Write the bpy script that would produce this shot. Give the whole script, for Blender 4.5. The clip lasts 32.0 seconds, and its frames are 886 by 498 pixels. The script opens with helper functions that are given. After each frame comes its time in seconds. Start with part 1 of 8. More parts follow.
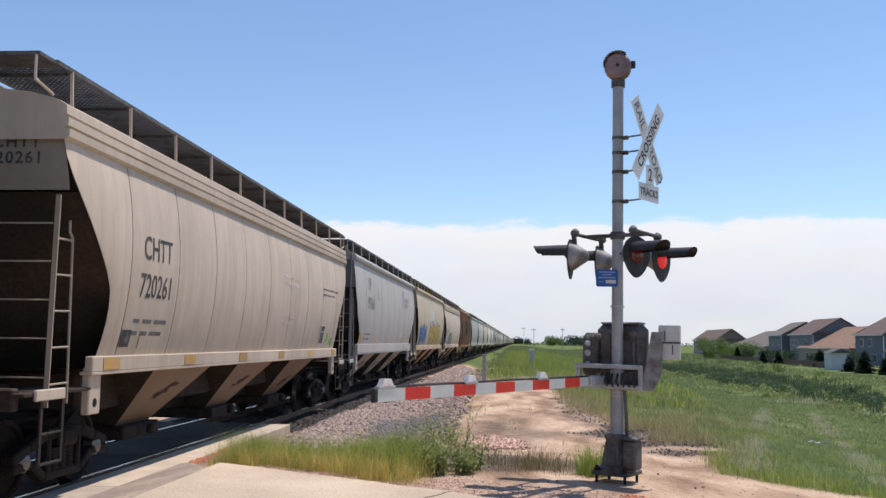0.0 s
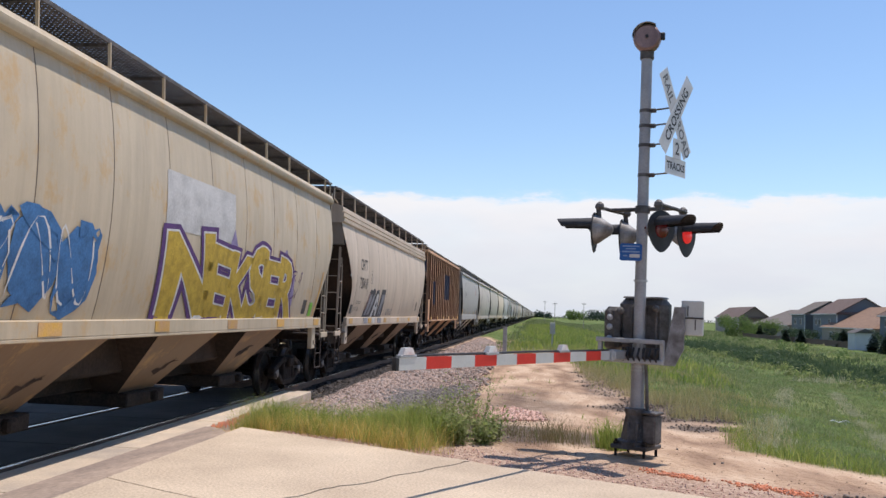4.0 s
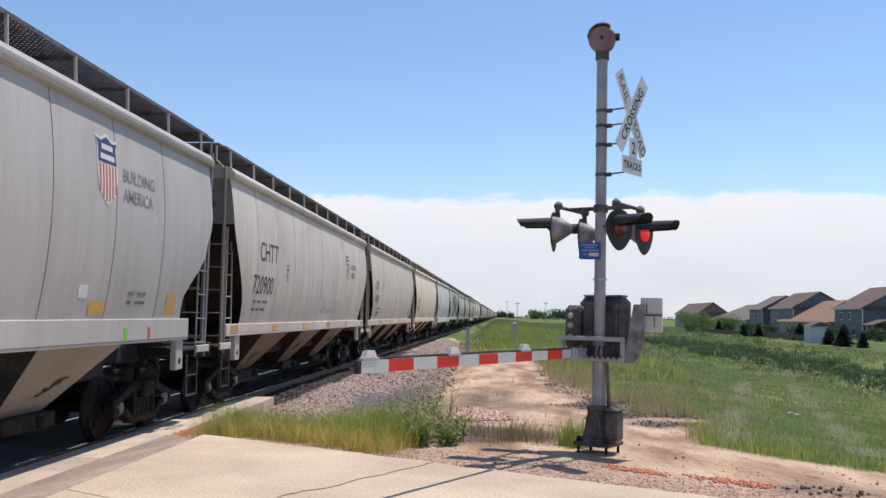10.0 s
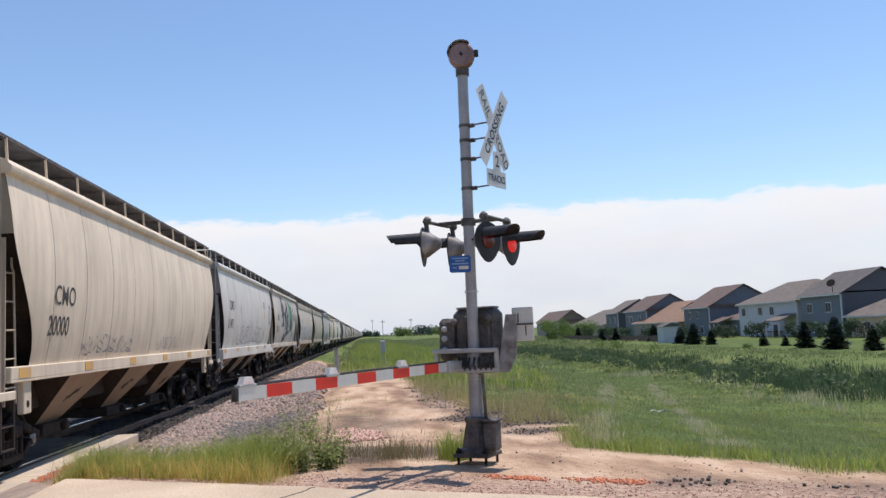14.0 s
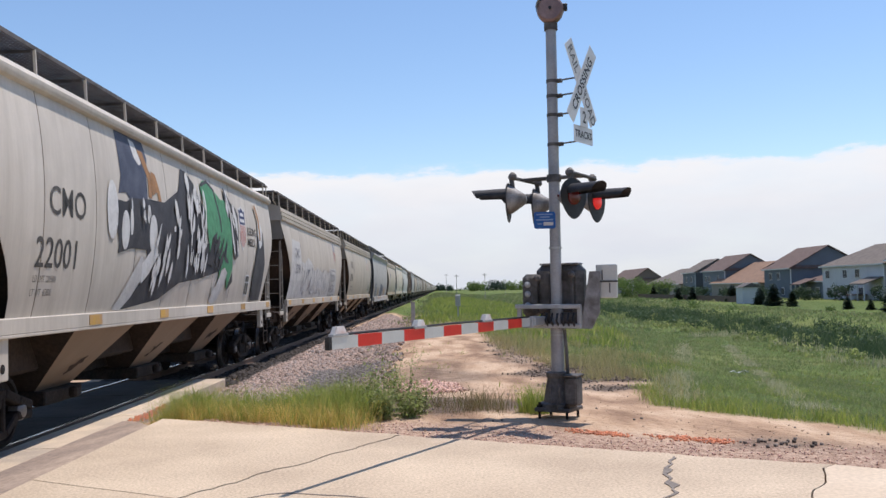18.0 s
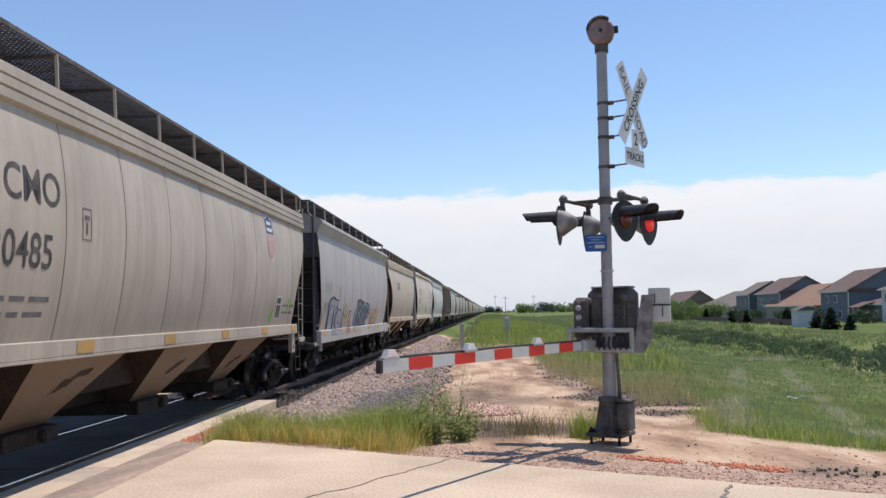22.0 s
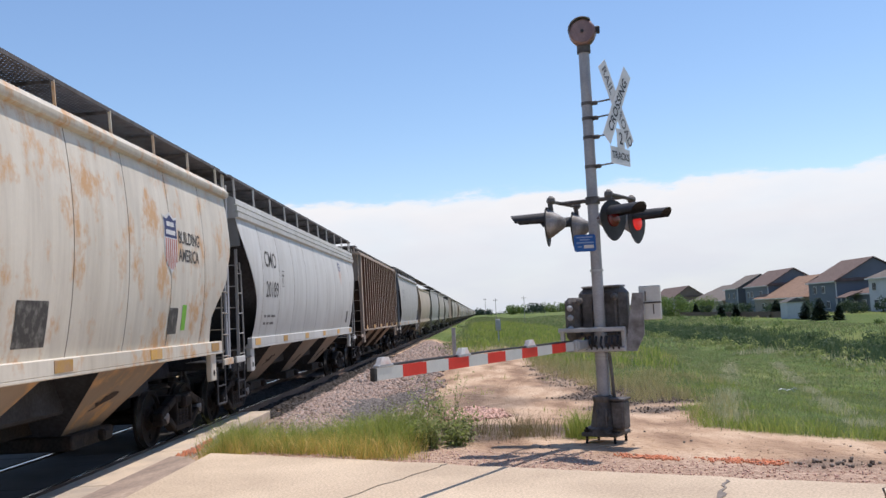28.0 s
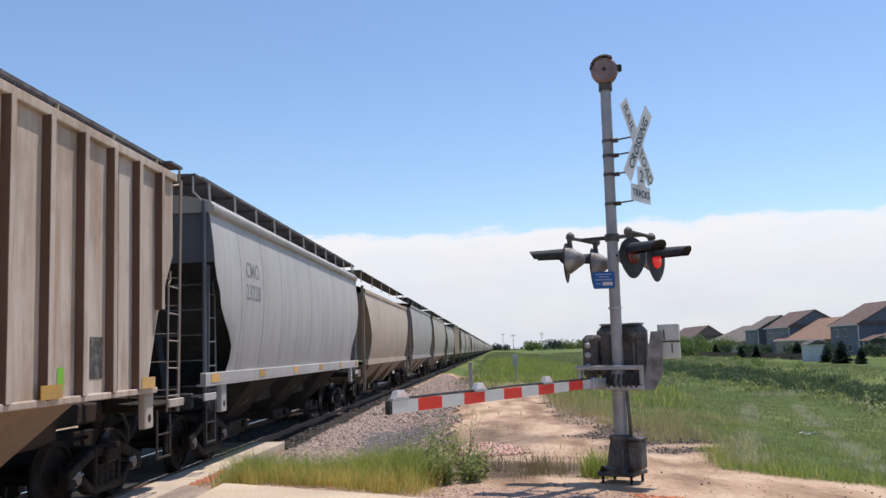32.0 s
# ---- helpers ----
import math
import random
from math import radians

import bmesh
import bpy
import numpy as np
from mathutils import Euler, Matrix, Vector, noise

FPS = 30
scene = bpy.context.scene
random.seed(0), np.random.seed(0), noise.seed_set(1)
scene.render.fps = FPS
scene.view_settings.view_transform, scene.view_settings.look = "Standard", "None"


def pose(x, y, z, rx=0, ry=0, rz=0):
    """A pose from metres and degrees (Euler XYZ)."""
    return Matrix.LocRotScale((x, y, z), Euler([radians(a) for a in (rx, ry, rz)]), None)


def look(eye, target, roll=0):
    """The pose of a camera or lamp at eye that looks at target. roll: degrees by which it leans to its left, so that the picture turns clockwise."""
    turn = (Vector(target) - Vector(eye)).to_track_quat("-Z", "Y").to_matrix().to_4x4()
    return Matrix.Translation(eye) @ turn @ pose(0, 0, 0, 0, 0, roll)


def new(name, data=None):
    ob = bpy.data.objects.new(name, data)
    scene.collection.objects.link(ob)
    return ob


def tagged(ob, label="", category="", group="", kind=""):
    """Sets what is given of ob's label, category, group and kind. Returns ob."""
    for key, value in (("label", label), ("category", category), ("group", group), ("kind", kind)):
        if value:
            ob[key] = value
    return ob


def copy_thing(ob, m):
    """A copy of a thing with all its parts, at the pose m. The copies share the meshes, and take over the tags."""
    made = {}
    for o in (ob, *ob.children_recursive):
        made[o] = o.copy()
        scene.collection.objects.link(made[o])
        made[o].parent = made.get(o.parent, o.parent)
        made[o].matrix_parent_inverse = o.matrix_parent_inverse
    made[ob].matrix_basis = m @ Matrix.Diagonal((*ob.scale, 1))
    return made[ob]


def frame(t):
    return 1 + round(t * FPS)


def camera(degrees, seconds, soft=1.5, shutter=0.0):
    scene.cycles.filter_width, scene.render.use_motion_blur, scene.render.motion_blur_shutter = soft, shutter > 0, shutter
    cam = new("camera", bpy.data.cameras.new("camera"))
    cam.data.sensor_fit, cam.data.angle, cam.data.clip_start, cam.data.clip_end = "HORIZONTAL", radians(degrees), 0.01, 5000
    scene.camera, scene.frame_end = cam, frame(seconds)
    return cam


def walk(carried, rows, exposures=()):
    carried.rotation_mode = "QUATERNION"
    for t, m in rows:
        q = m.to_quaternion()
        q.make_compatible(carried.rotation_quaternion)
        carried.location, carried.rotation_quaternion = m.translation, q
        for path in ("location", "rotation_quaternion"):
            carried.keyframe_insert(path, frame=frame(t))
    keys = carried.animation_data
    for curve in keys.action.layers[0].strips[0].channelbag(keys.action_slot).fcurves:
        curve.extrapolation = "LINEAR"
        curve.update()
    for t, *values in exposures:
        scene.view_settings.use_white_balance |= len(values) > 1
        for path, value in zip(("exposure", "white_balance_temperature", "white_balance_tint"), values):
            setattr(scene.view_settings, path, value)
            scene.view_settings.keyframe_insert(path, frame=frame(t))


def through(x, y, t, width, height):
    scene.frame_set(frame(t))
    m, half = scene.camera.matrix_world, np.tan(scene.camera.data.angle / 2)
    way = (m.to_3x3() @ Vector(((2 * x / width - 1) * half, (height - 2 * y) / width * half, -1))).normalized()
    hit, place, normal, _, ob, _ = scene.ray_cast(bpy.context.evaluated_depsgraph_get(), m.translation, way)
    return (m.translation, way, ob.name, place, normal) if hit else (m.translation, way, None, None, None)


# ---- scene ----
cam = camera(52.0, 32.0, soft=1.5)
PATH = [
    (0, (0.025, -0.018, 1.621), (-0.14, 1.965, 1.823), 0.8),
    (0.5, (0.017, -0.024, 1.616), (-0.144, 1.959, 1.817), 0.9),
    (1, (0.018, -0.022, 1.61), (-0.153, 1.962, 1.802), 1.0),
    (1.5, (0.019, -0.02, 1.614), (-0.159, 1.964, 1.793), 1.0),
    (2, (0.013, -0.01, 1.608), (-0.171, 1.974, 1.775), 1.3),
    (2.5, (0.022, -0.008, 1.609), (-0.177, 1.976, 1.765), 1.5),
    (4.5, (0.013, 0.005, 1.606), (-0.198, 1.989, 1.744), 2.1),
    (5, (0.018, 0.012, 1.607), (-0.175, 1.998, 1.744), 2.1),
    (5.5, (0.023, 0.02, 1.614), (-0.156, 2.007, 1.746), 1.8),
    (6, (0.026, 0.015, 1.608), (-0.141, 2.003, 1.745), 1.6),
    (6.5, (0.023, 0.006, 1.607), (-0.141, 1.995, 1.743), 1.7),
    (7, (0.014, 0.001, 1.61), (-0.157, 1.989, 1.742), 1.9),
    (7.5, (0.011, 0.007, 1.604), (-0.165, 1.995, 1.736), 2.1),
    (8, (0.003, 0.006, 1.603), (-0.186, 1.993, 1.737), 2.1),
    (8.5, (0.013, 0.007, 1.607), (-0.17, 1.993, 1.746), 1.8),
    (9, (0.034, 0.022, 1.612), (-0.114, 2.012, 1.757), 1.0),
    (9.5, (0.035, -0.008, 1.605), (-0.077, 1.984, 1.752), 0.6),
    (10, (0.028, -0.02, 1.607), (-0.101, 1.971, 1.752), 0.8),
    (10.5, (0.019, -0.01, 1.605), (-0.122, 1.979, 1.755), 1.2),
    (11, (0.015, -0.02, 1.609), (-0.129, 1.969, 1.76), 1.3),
    (11.5, (0.007, -0.015, 1.611), (-0.131, 1.975, 1.756), 1.6),
    (12, (-0.007, -0.005, 1.605), (-0.098, 1.987, 1.754), 2.1),
    (12.5, (-0.098, -0.019, 1.604), (-0.219, 1.97, 1.777), 0.6),
    (13, (-0.209, -0.008, 1.621), (-0.159, 1.985, 1.786), -3.2),
    (13.5, (-0.218, -0.028, 1.603), (0.0, 1.955, 1.742), -3.4),
    (14, (-0.081, 0.009, 1.593), (0.094, 1.993, 1.774), -2.7),
    (14.5, (0.001, -0.069, 1.598), (-0.017, 1.925, 1.749), 0.2),
    (16.5, (-0.23, -0.068, 1.608), (-0.336, 1.925, 1.741), -1.9),
    (17, (-0.233, -0.03, 1.598), (-0.319, 1.965, 1.706), -2.1),
    (17.5, (-0.221, -0.054, 1.602), (-0.255, 1.942, 1.724), -0.9),
    (18, (-0.215, -0.07, 1.594), (-0.206, 1.928, 1.682), -1.4),
    (18.5, (-0.222, -0.039, 1.6), (-0.186, 1.96, 1.653), -1.4),
    (19, (-0.226, -0.049, 1.603), (-0.218, 1.949, 1.678), -1.5),
    (19.5, (-0.228, -0.033, 1.6), (-0.203, 1.966, 1.663), -1.3),
    (20, (-0.232, -0.016, 1.599), (-0.196, 1.982, 1.683), -0.9),
    (20.5, (-0.231, -0.018, 1.604), (-0.21, 1.978, 1.733), -0.9),
    (21, (-0.243, -0.073, 1.606), (-0.283, 1.92, 1.768), -1.6),
    (21.5, (-0.236, -0.093, 1.605), (-0.332, 1.897, 1.775), -1.5),
    (22, (-0.234, -0.066, 1.61), (-0.331, 1.927, 1.748), -1.2),
    (22.5, (-0.241, -0.076, 1.606), (-0.348, 1.916, 1.75), -1.0),
    (23, (-0.25, -0.083, 1.599), (-0.36, 1.91, 1.722), -1.4),
    (23.5, (-0.254, -0.091, 1.603), (-0.37, 1.901, 1.733), -1.5),
    (24, (-0.252, -0.077, 1.601), (-0.386, 1.914, 1.736), -2.0),
    (24.5, (-0.245, -0.084, 1.608), (-0.391, 1.906, 1.746), -2.4),
    (26.5, (-0.248, -0.066, 1.59), (-0.396, 1.923, 1.737), -2.1),
    (27, (-0.252, -0.067, 1.59), (-0.372, 1.923, 1.757), -1.9),
    (27.5, (-0.248, -0.049, 1.593), (-0.344, 1.942, 1.753), -1.9),
    (28, (-0.248, -0.07, 1.622), (-0.319, 1.924, 1.768), -3.2),
    (28.5, (-0.26, -0.073, 1.618), (-0.387, 1.916, 1.78), -3.6),
    (29, (-0.244, -0.085, 1.615), (-0.369, 1.905, 1.771), -3.5),
    (29.5, (-0.236, -0.065, 1.617), (-0.307, 1.927, 1.783), -3.3),
    (30, (-0.243, -0.07, 1.614), (-0.322, 1.92, 1.794), -2.6),
    (30.5, (-0.243, -0.069, 1.611), (-0.344, 1.92, 1.799), -2.4),
    (31, (-0.241, -0.082, 1.617), (-0.344, 1.905, 1.819), -2.3),
    (31.5, (-0.238, -0.088, 1.614), (-0.352, 1.898, 1.823), -2.2),
    (32, (-0.243, -0.075, 1.621), (-0.352, 1.91, 1.843), -1.9),
]
walk(cam, [(t, look(e, g, r)) for t, e, g, r in PATH])

# ---- world and sun ----
SUN_AZ = radians(48.0)          # from +y towards +x
SUN_EL = radians(69.0)
scene.view_settings.exposure = 0.0
world = bpy.data.worlds.new("world")
scene.world = world
world.use_nodes = True
wn, wl = world.node_tree.nodes, world.node_tree.links
wn.clear()
w_out, w_bg = wn.new("ShaderNodeOutputWorld"), wn.new("ShaderNodeBackground")
w_sky = wn.new("ShaderNodeTexSky")
w_sky.sky_type = "NISHITA"
w_sky.sun_disc = False
w_sky.sun_elevation, w_sky.sun_rotation = SUN_EL, SUN_AZ
w_sky.air_density, w_sky.dust_density, w_sky.ozone_density = 1.1, 0.02, 4.2
w_bg.inputs["Strength"].default_value = 0.147
# cloud bank low over the horizon
w_tc, w_sep = wn.new("ShaderNodeTexCoord"), wn.new("ShaderNodeSeparateXYZ")
w_map = wn.new("ShaderNodeMapping")
w_map.inputs["Scale"].default_value = (5, 5, 16)
w_noise = wn.new("ShaderNodeTexNoise")
w_noise.inputs["Scale"].default_value = 3.4
w_noise.inputs["Detail"].default_value = 8
w_noise.inputs["Roughness"].default_value = 0.55
w_add = wn.new("ShaderNodeMath")
w_add.operation = "MULTIPLY_ADD"
w_add.inputs[1].default_value = 0.042
w_ramp = wn.new("ShaderNodeValToRGB")
w_ramp.color_ramp.elements[0].position, w_ramp.color_ramp.elements[0].color = 0.147, (1, 1, 1, 1)
w_ramp.color_ramp.elements[1].position, w_ramp.color_ramp.elements[1].color = 0.153, (0, 0, 0, 1)
w_mix = wn.new("ShaderNodeMixRGB")
w_tone = wn.new("ShaderNodeValToRGB")
w_tone.color_ramp.elements[0].position, w_tone.color_ramp.elements[0].color = 0.0, (0.70, 0.755, 0.835, 1)
w_tone.color_ramp.elements[1].position, w_tone.color_ramp.elements[1].color = 0.155, (0.985, 0.985, 1.0, 1)
w_tone.color_ramp.elements.new(0.09).color = (0.84, 0.865, 0.92, 1)
w_gain = wn.new("ShaderNodeMixRGB")
w_gain.blend_type = "MULTIPLY"
w_gain.inputs["Fac"].default_value = 1.0
w_gain.inputs["Color2"].default_value = (6.5, 6.42, 6.5, 1)
wl.new(w_tone.outputs[0], w_gain.inputs["Color1"])
wl.new(w_gain.outputs[0], w_mix.inputs["Color2"])
w_tint = wn.new("ShaderNodeMixRGB")
w_tint.blend_type = "MULTIPLY"
w_tint.inputs["Fac"].default_value = 1.0
w_tint.inputs["Color2"].default_value = (1.0, 0.985, 1.02, 1)
w_dim = wn.new("ShaderNodeMath")
w_dim.operation = "MULTIPLY"
w_dim.inputs[1].default_value = 0.9
wl.new(w_tc.outputs["Generated"], w_sep.inputs[0])
wl.new(w_tc.outputs["Generated"], w_map.inputs[0])
wl.new(w_map.outputs[0], w_noise.inputs["Vector"])
wl.new(w_noise.outputs["Fac"], w_add.inputs[0])
wl.new(w_sep.outputs["Z"], w_add.inputs[2])
wl.new(w_add.outputs[0], w_ramp.inputs[0])
w_soft = wn.new("ShaderNodeTexNoise")
w_soft.inputs["Scale"].default_value, w_soft.inputs["Detail"].default_value = 1.6, 5
w_var = wn.new("ShaderNodeMapRange")
w_var.inputs["From Min"].default_value, w_var.inputs["From Max"].default_value = 0.35, 0.6
w_var.inputs["To Min"].default_value, w_var.inputs["To Max"].default_value = 0.86, 1.0
wl.new(w_map.outputs[0], w_soft.inputs["Vector"])
wl.new(w_soft.outputs["Fac"], w_var.inputs["Value"])
wl.new(w_var.outputs[0], w_dim.inputs[1])
wl.new(w_ramp.outputs[0], w_dim.inputs[0])
wl.new(w_dim.outputs[0], w_mix.inputs["Fac"])
wl.new(w_sky.outputs[0], w_tint.inputs["Color1"])
wl.new(w_tint.outputs[0], w_mix.inputs["Color1"])
wl.new(w_add.outputs[0], w_tone.inputs[0])
wl.new(w_mix.outputs[0], w_bg.inputs["Color"])
wl.new(w_bg.outputs[0], w_out.inputs["Surface"])

sun = new("sun", bpy.data.lights.new("sun", "SUN"))
sun.data.energy, sun.data.angle, sun.data.color = 4.8, radians(0.55), (1.0, 0.905, 0.84)
sun.matrix_world = look((0, 0, 0), (-math.sin(SUN_AZ) * math.cos(SUN_EL), -math.cos(SUN_AZ) * math.cos(SUN_EL), -math.sin(SUN_EL)))

# ---- materials ----
MATS = {}


def material(name, color, rough=0.6, metal=0.0, vary=0.15, scale=3.0, second=None, amount=0.4, fine=40.0, bump=0.15, stretch=(1, 1, 1), spec=0.4, random_tint=0.0, glow=0.0):
    """Two-scale varied surface: base colour, blotches of a second colour, fine grain and relief."""
    if name in MATS:
        return MATS[name]
    m = bpy.data.materials.new(name)
    m.use_nodes = True
    n, l = m.node_tree.nodes, m.node_tree.links
    b = n["Principled BSDF"]
    b.inputs["Roughness"].default_value, b.inputs["Metallic"].default_value = rough, metal
    b.inputs["Specular IOR Level"].default_value = spec
    tc, mp = n.new("ShaderNodeTexCoord"), n.new("ShaderNodeMapping")
    mp.inputs["Scale"].default_value = stretch
    l.new(tc.outputs["Object"], mp.inputs[0])
    big, small = n.new("ShaderNodeTexNoise"), n.new("ShaderNodeTexNoise")
    big.inputs["Scale"].default_value, big.inputs["Detail"].default_value = scale, 6
    small.inputs["Scale"].default_value, small.inputs["Detail"].default_value = fine, 4
    l.new(mp.outputs[0], big.inputs["Vector"])
    l.new(mp.outputs[0], small.inputs["Vector"])
    ramp = n.new("ShaderNodeValToRGB")
    ramp.color_ramp.elements[0].position = 0.62 - amount * 0.5
    ramp.color_ramp.elements[1].position = 0.80 - amount * 0.3
    l.new(big.outputs["Fac"], ramp.inputs[0])
    mix = n.new("ShaderNodeMixRGB")
    mix.inputs["Color1"].default_value = (*color, 1)
    mix.inputs["Color2"].default_value = (*(second or [c * (1 - vary * 1.5) for c in color]), 1)
    l.new(ramp.outputs[0], mix.inputs["Fac"])
    hsv = n.new("ShaderNodeHueSaturation")
    val = n.new("ShaderNodeMapRange")
    val.inputs["From Min"].default_value, val.inputs["From Max"].default_value = 0.3, 0.7
    val.inputs["To Min"].default_value, val.inputs["To Max"].default_value = 1 - vary, 1 + vary
    l.new(small.outputs["Fac"], val.inputs["Value"])
    out_val = val.outputs[0]
    if random_tint:
        info, mr, mul = n.new("ShaderNodeObjectInfo"), n.new("ShaderNodeMapRange"), n.new("ShaderNodeMath")
        mr.inputs["To Min"].default_value, mr.inputs["To Max"].default_value = 1 - random_tint, 1 + random_tint
        l.new(info.outputs["Random"], mr.inputs["Value"])
        mul.operation = "MULTIPLY"
        l.new(mr.outputs[0], mul.inputs[0])
        l.new(val.outputs[0], mul.inputs[1])
        out_val = mul.outputs[0]
    l.new(out_val, hsv.inputs["Value"])
    l.new(mix.outputs[0], hsv.inputs["Color"])
    l.new(hsv.outputs[0], b.inputs["Base Color"])
    if bump:
        bp = n.new("ShaderNodeBump")
        bp.inputs["Strength"].default_value, bp.inputs["Distance"].default_value = bump, 0.02
        l.new(small.outputs["Fac"], bp.inputs["Height"])
        l.new(bp.outputs[0], b.inputs["Normal"])
    if glow:
        b.inputs["Emission Color"].default_value, b.inputs["Emission Strength"].default_value = (*color, 1), glow
    MATS[name] = m
    return m


def car_paint(name, color, dirt=(0.13, 0.09, 0.06), dirt_amount=0.35, rust=0.0, rust_color=(0.32, 0.13, 0.04), streak=0.5, rough=0.55, runs=0.22, runs_color=(0.21, 0.17, 0.135)):
    """Weathered freight-car paint: vertical streaks, blotches of dirt and rust blooms."""
    m = bpy.data.materials.new(name)
    m.use_nodes = True
    n, l = m.node_tree.nodes, m.node_tree.links
    b = n["Principled BSDF"]
    b.inputs["Roughness"].default_value = rough
    b.inputs["Specular IOR Level"].default_value = 0.35
    tc = n.new("ShaderNodeTexCoord")

    def noisy(scale, stretch, detail=6, rough_=0.6):
        mp, t = n.new("ShaderNodeMapping"), n.new("ShaderNodeTexNoise")
        mp.inputs["Scale"].default_value = stretch
        t.inputs["Scale"].default_value, t.inputs["Detail"].default_value, t.inputs["Roughness"].default_value = scale, detail, rough_
        l.new(tc.outputs["Object"], mp.inputs[0])
        l.new(mp.outputs[0], t.inputs["Vector"])
        return t.outputs["Fac"]

    def ramp(src, a, c):
        r = n.new("ShaderNodeMapRange")
        r.inputs["From Min"].default_value, r.inputs["From Max"].default_value = a, c
        l.new(src, r.inputs["Value"])
        return r.outputs[0]

    def mixed(fac, c1, c2, strength):
        mx, mu = n.new("ShaderNodeMixRGB"), n.new("ShaderNodeMath")
        mu.operation = "MULTIPLY"
        mu.inputs[1].default_value = strength
        l.new(fac, mu.inputs[0])
        l.new(mu.outputs[0], mx.inputs["Fac"])
        for s, v in (("Color1", c1), ("Color2", c2)):
            if isinstance(v, tuple):
                mx.inputs[s].default_value = (*v, 1)
            else:
                l.new(v, mx.inputs[s])
        return mx.outputs[0]

    streaks = ramp(noisy(1.0, (2, 5.5, 0.22), 7, 0.65), 0.42, 0.75)
    blot = ramp(noisy(0.55, (1, 1, 1), 5), 0.4, 0.72)
    fine = noisy(26.0, (1, 1, 1), 5)
    rusty = ramp(noisy(1.7, (1, 1.2, 0.9), 10, 0.7), 0.62 - 0.12 * rust, 0.72 - 0.10 * rust)
    c = mixed(streaks, color, tuple(0.5 * k + 0.5 * d for k, d in zip(color, dirt)), streak)
    c = mixed(blot, c, dirt, dirt_amount)
    if runs:
        c = mixed(ramp(noisy(1.0, (3, 3.6, 0.35), 9, 0.72), 0.44, 0.64), c, runs_color, runs)
        c = mixed(ramp(noisy(0.8, (1, 1.1, 0.7), 9, 0.65), 0.50, 0.68), c, tuple(0.6 * k for k in runs_color), runs * 0.7)
    if rust:
        c = mixed(rusty, c, rust_color, rust)
    c = mixed(ramp(fine, 0.35, 0.7), c, tuple(k * 0.8 for k in color), 0.25)
    l.new(c, b.inputs["Base Color"])
    bp = n.new("ShaderNodeBump")
    bp.inputs["Strength"].default_value, bp.inputs["Distance"].default_value = 0.25, 0.02
    l.new(blot, bp.inputs["Height"])
    l.new(bp.outputs[0], b.inputs["Normal"])
    return m


STEEL_DARK = material("dark_steel", (0.018, 0.016, 0.015), 0.8, 0.1, 0.4, 4, (0.035, 0.025, 0.019), 0.45, 30, 0.3, spec=0.25)
STEEL_GREASE = material("greasy_truck_steel", (0.014, 0.012, 0.011), 0.75, 0.0, 0.3, 3, (0.026, 0.018, 0.014), 0.4, 25, 0.3, spec=0.15)
WHEEL_BRIGHT = material("polished_wheel_tread", (0.42, 0.41, 0.40), 0.3, 1.0, 0.1, 6)
GALV = material("galvanised_steel", (0.46, 0.47, 0.48), 0.5, 0.45, 0.10, 5, (0.36, 0.37, 0.38), 0.5, 60, 0.1)
MAST_PAINT = material("aluminium_mast_paint", (0.36, 0.36, 0.37), 0.55, 0.25, 0.10, 4, (0.28, 0.28, 0.29), 0.4, 50, 0.1)
BLACK_PAINT = material("flat_black_paint", (0.018, 0.018, 0.02), 0.55, 0.0, 0.25, 6, (0.035, 0.035, 0.038), 0.4, 40, 0.1)
GREY_CAST = material("grey_cast_housing", (0.30, 0.30, 0.305), 0.6, 0.2, 0.15, 6, (0.13, 0.12, 0.115), 0.5, 40, 0.15)
MECH_GREY = material("weathered_grey_mechanism", (0.13, 0.122, 0.118), 0.65, 0.2, 0.2, 5, (0.055, 0.048, 0.042), 0.5, 30, 0.2)
RED_LENS = material("red_lens", (0.10, 0.006, 0.008), 0.25, 0.0, 0.1, 8, bump=0.05, spec=0.6)
RED_LIT = material("lit_red_lens", (0.50, 0.02, 0.02), 0.3, glow=0.8, bump=0)
REFLECT_RED = material("red_reflective_sheet", (0.62, 0.035, 0.022), 0.45, 0, 0.06, 5, bump=0.03)
REFLECT_WHITE = material("white_reflective_sheet", (0.55, 0.56, 0.53), 0.45, 0, 0.05, 5, bump=0.03)
SIGN_WHITE = material("white_sign_sheet", (0.62, 0.63, 0.64), 0.5, 0, 0.05, 4, (0.52, 0.52, 0.52), 0.4, bump=0.03)
SIGN_BLACK = material("black_sign_letters", (0.015, 0.015, 0.017), 0.5, bump=0)
SIGN_BLUE = material("blue_sign_sheet", (0.015, 0.10, 0.36), 0.45, 0, 0.06, 5, bump=0.03)
CONCRETE = material("road_concrete", (0.53, 0.43, 0.315), 0.9, 0, 0.24, 0.7, (0.41, 0.325, 0.235), 0.55, 40, 0.05, random_tint=0.05)
CONCRETE_NEW = material("newer_road_concrete", (0.60, 0.50, 0.38), 0.9, 0, 0.14, 0.8, (0.52, 0.42, 0.31), 0.5, 24, 0.03, random_tint=0.03)
CONCRETE_GREY = material("crossing_panel_concrete", (0.53, 0.43, 0.32), 0.9, 0, 0.14, 1.5, (0.38, 0.32, 0.26), 0.5, 50, 0.35, random_tint=0.08)
ASPHALT = material("asphalt", (0.36, 0.28, 0.22), 0.9, 0, 0.25, 1.1, (0.25, 0.195, 0.16), 0.5, 16, 0.3)
# oily dark colour that also carries the shade under the train
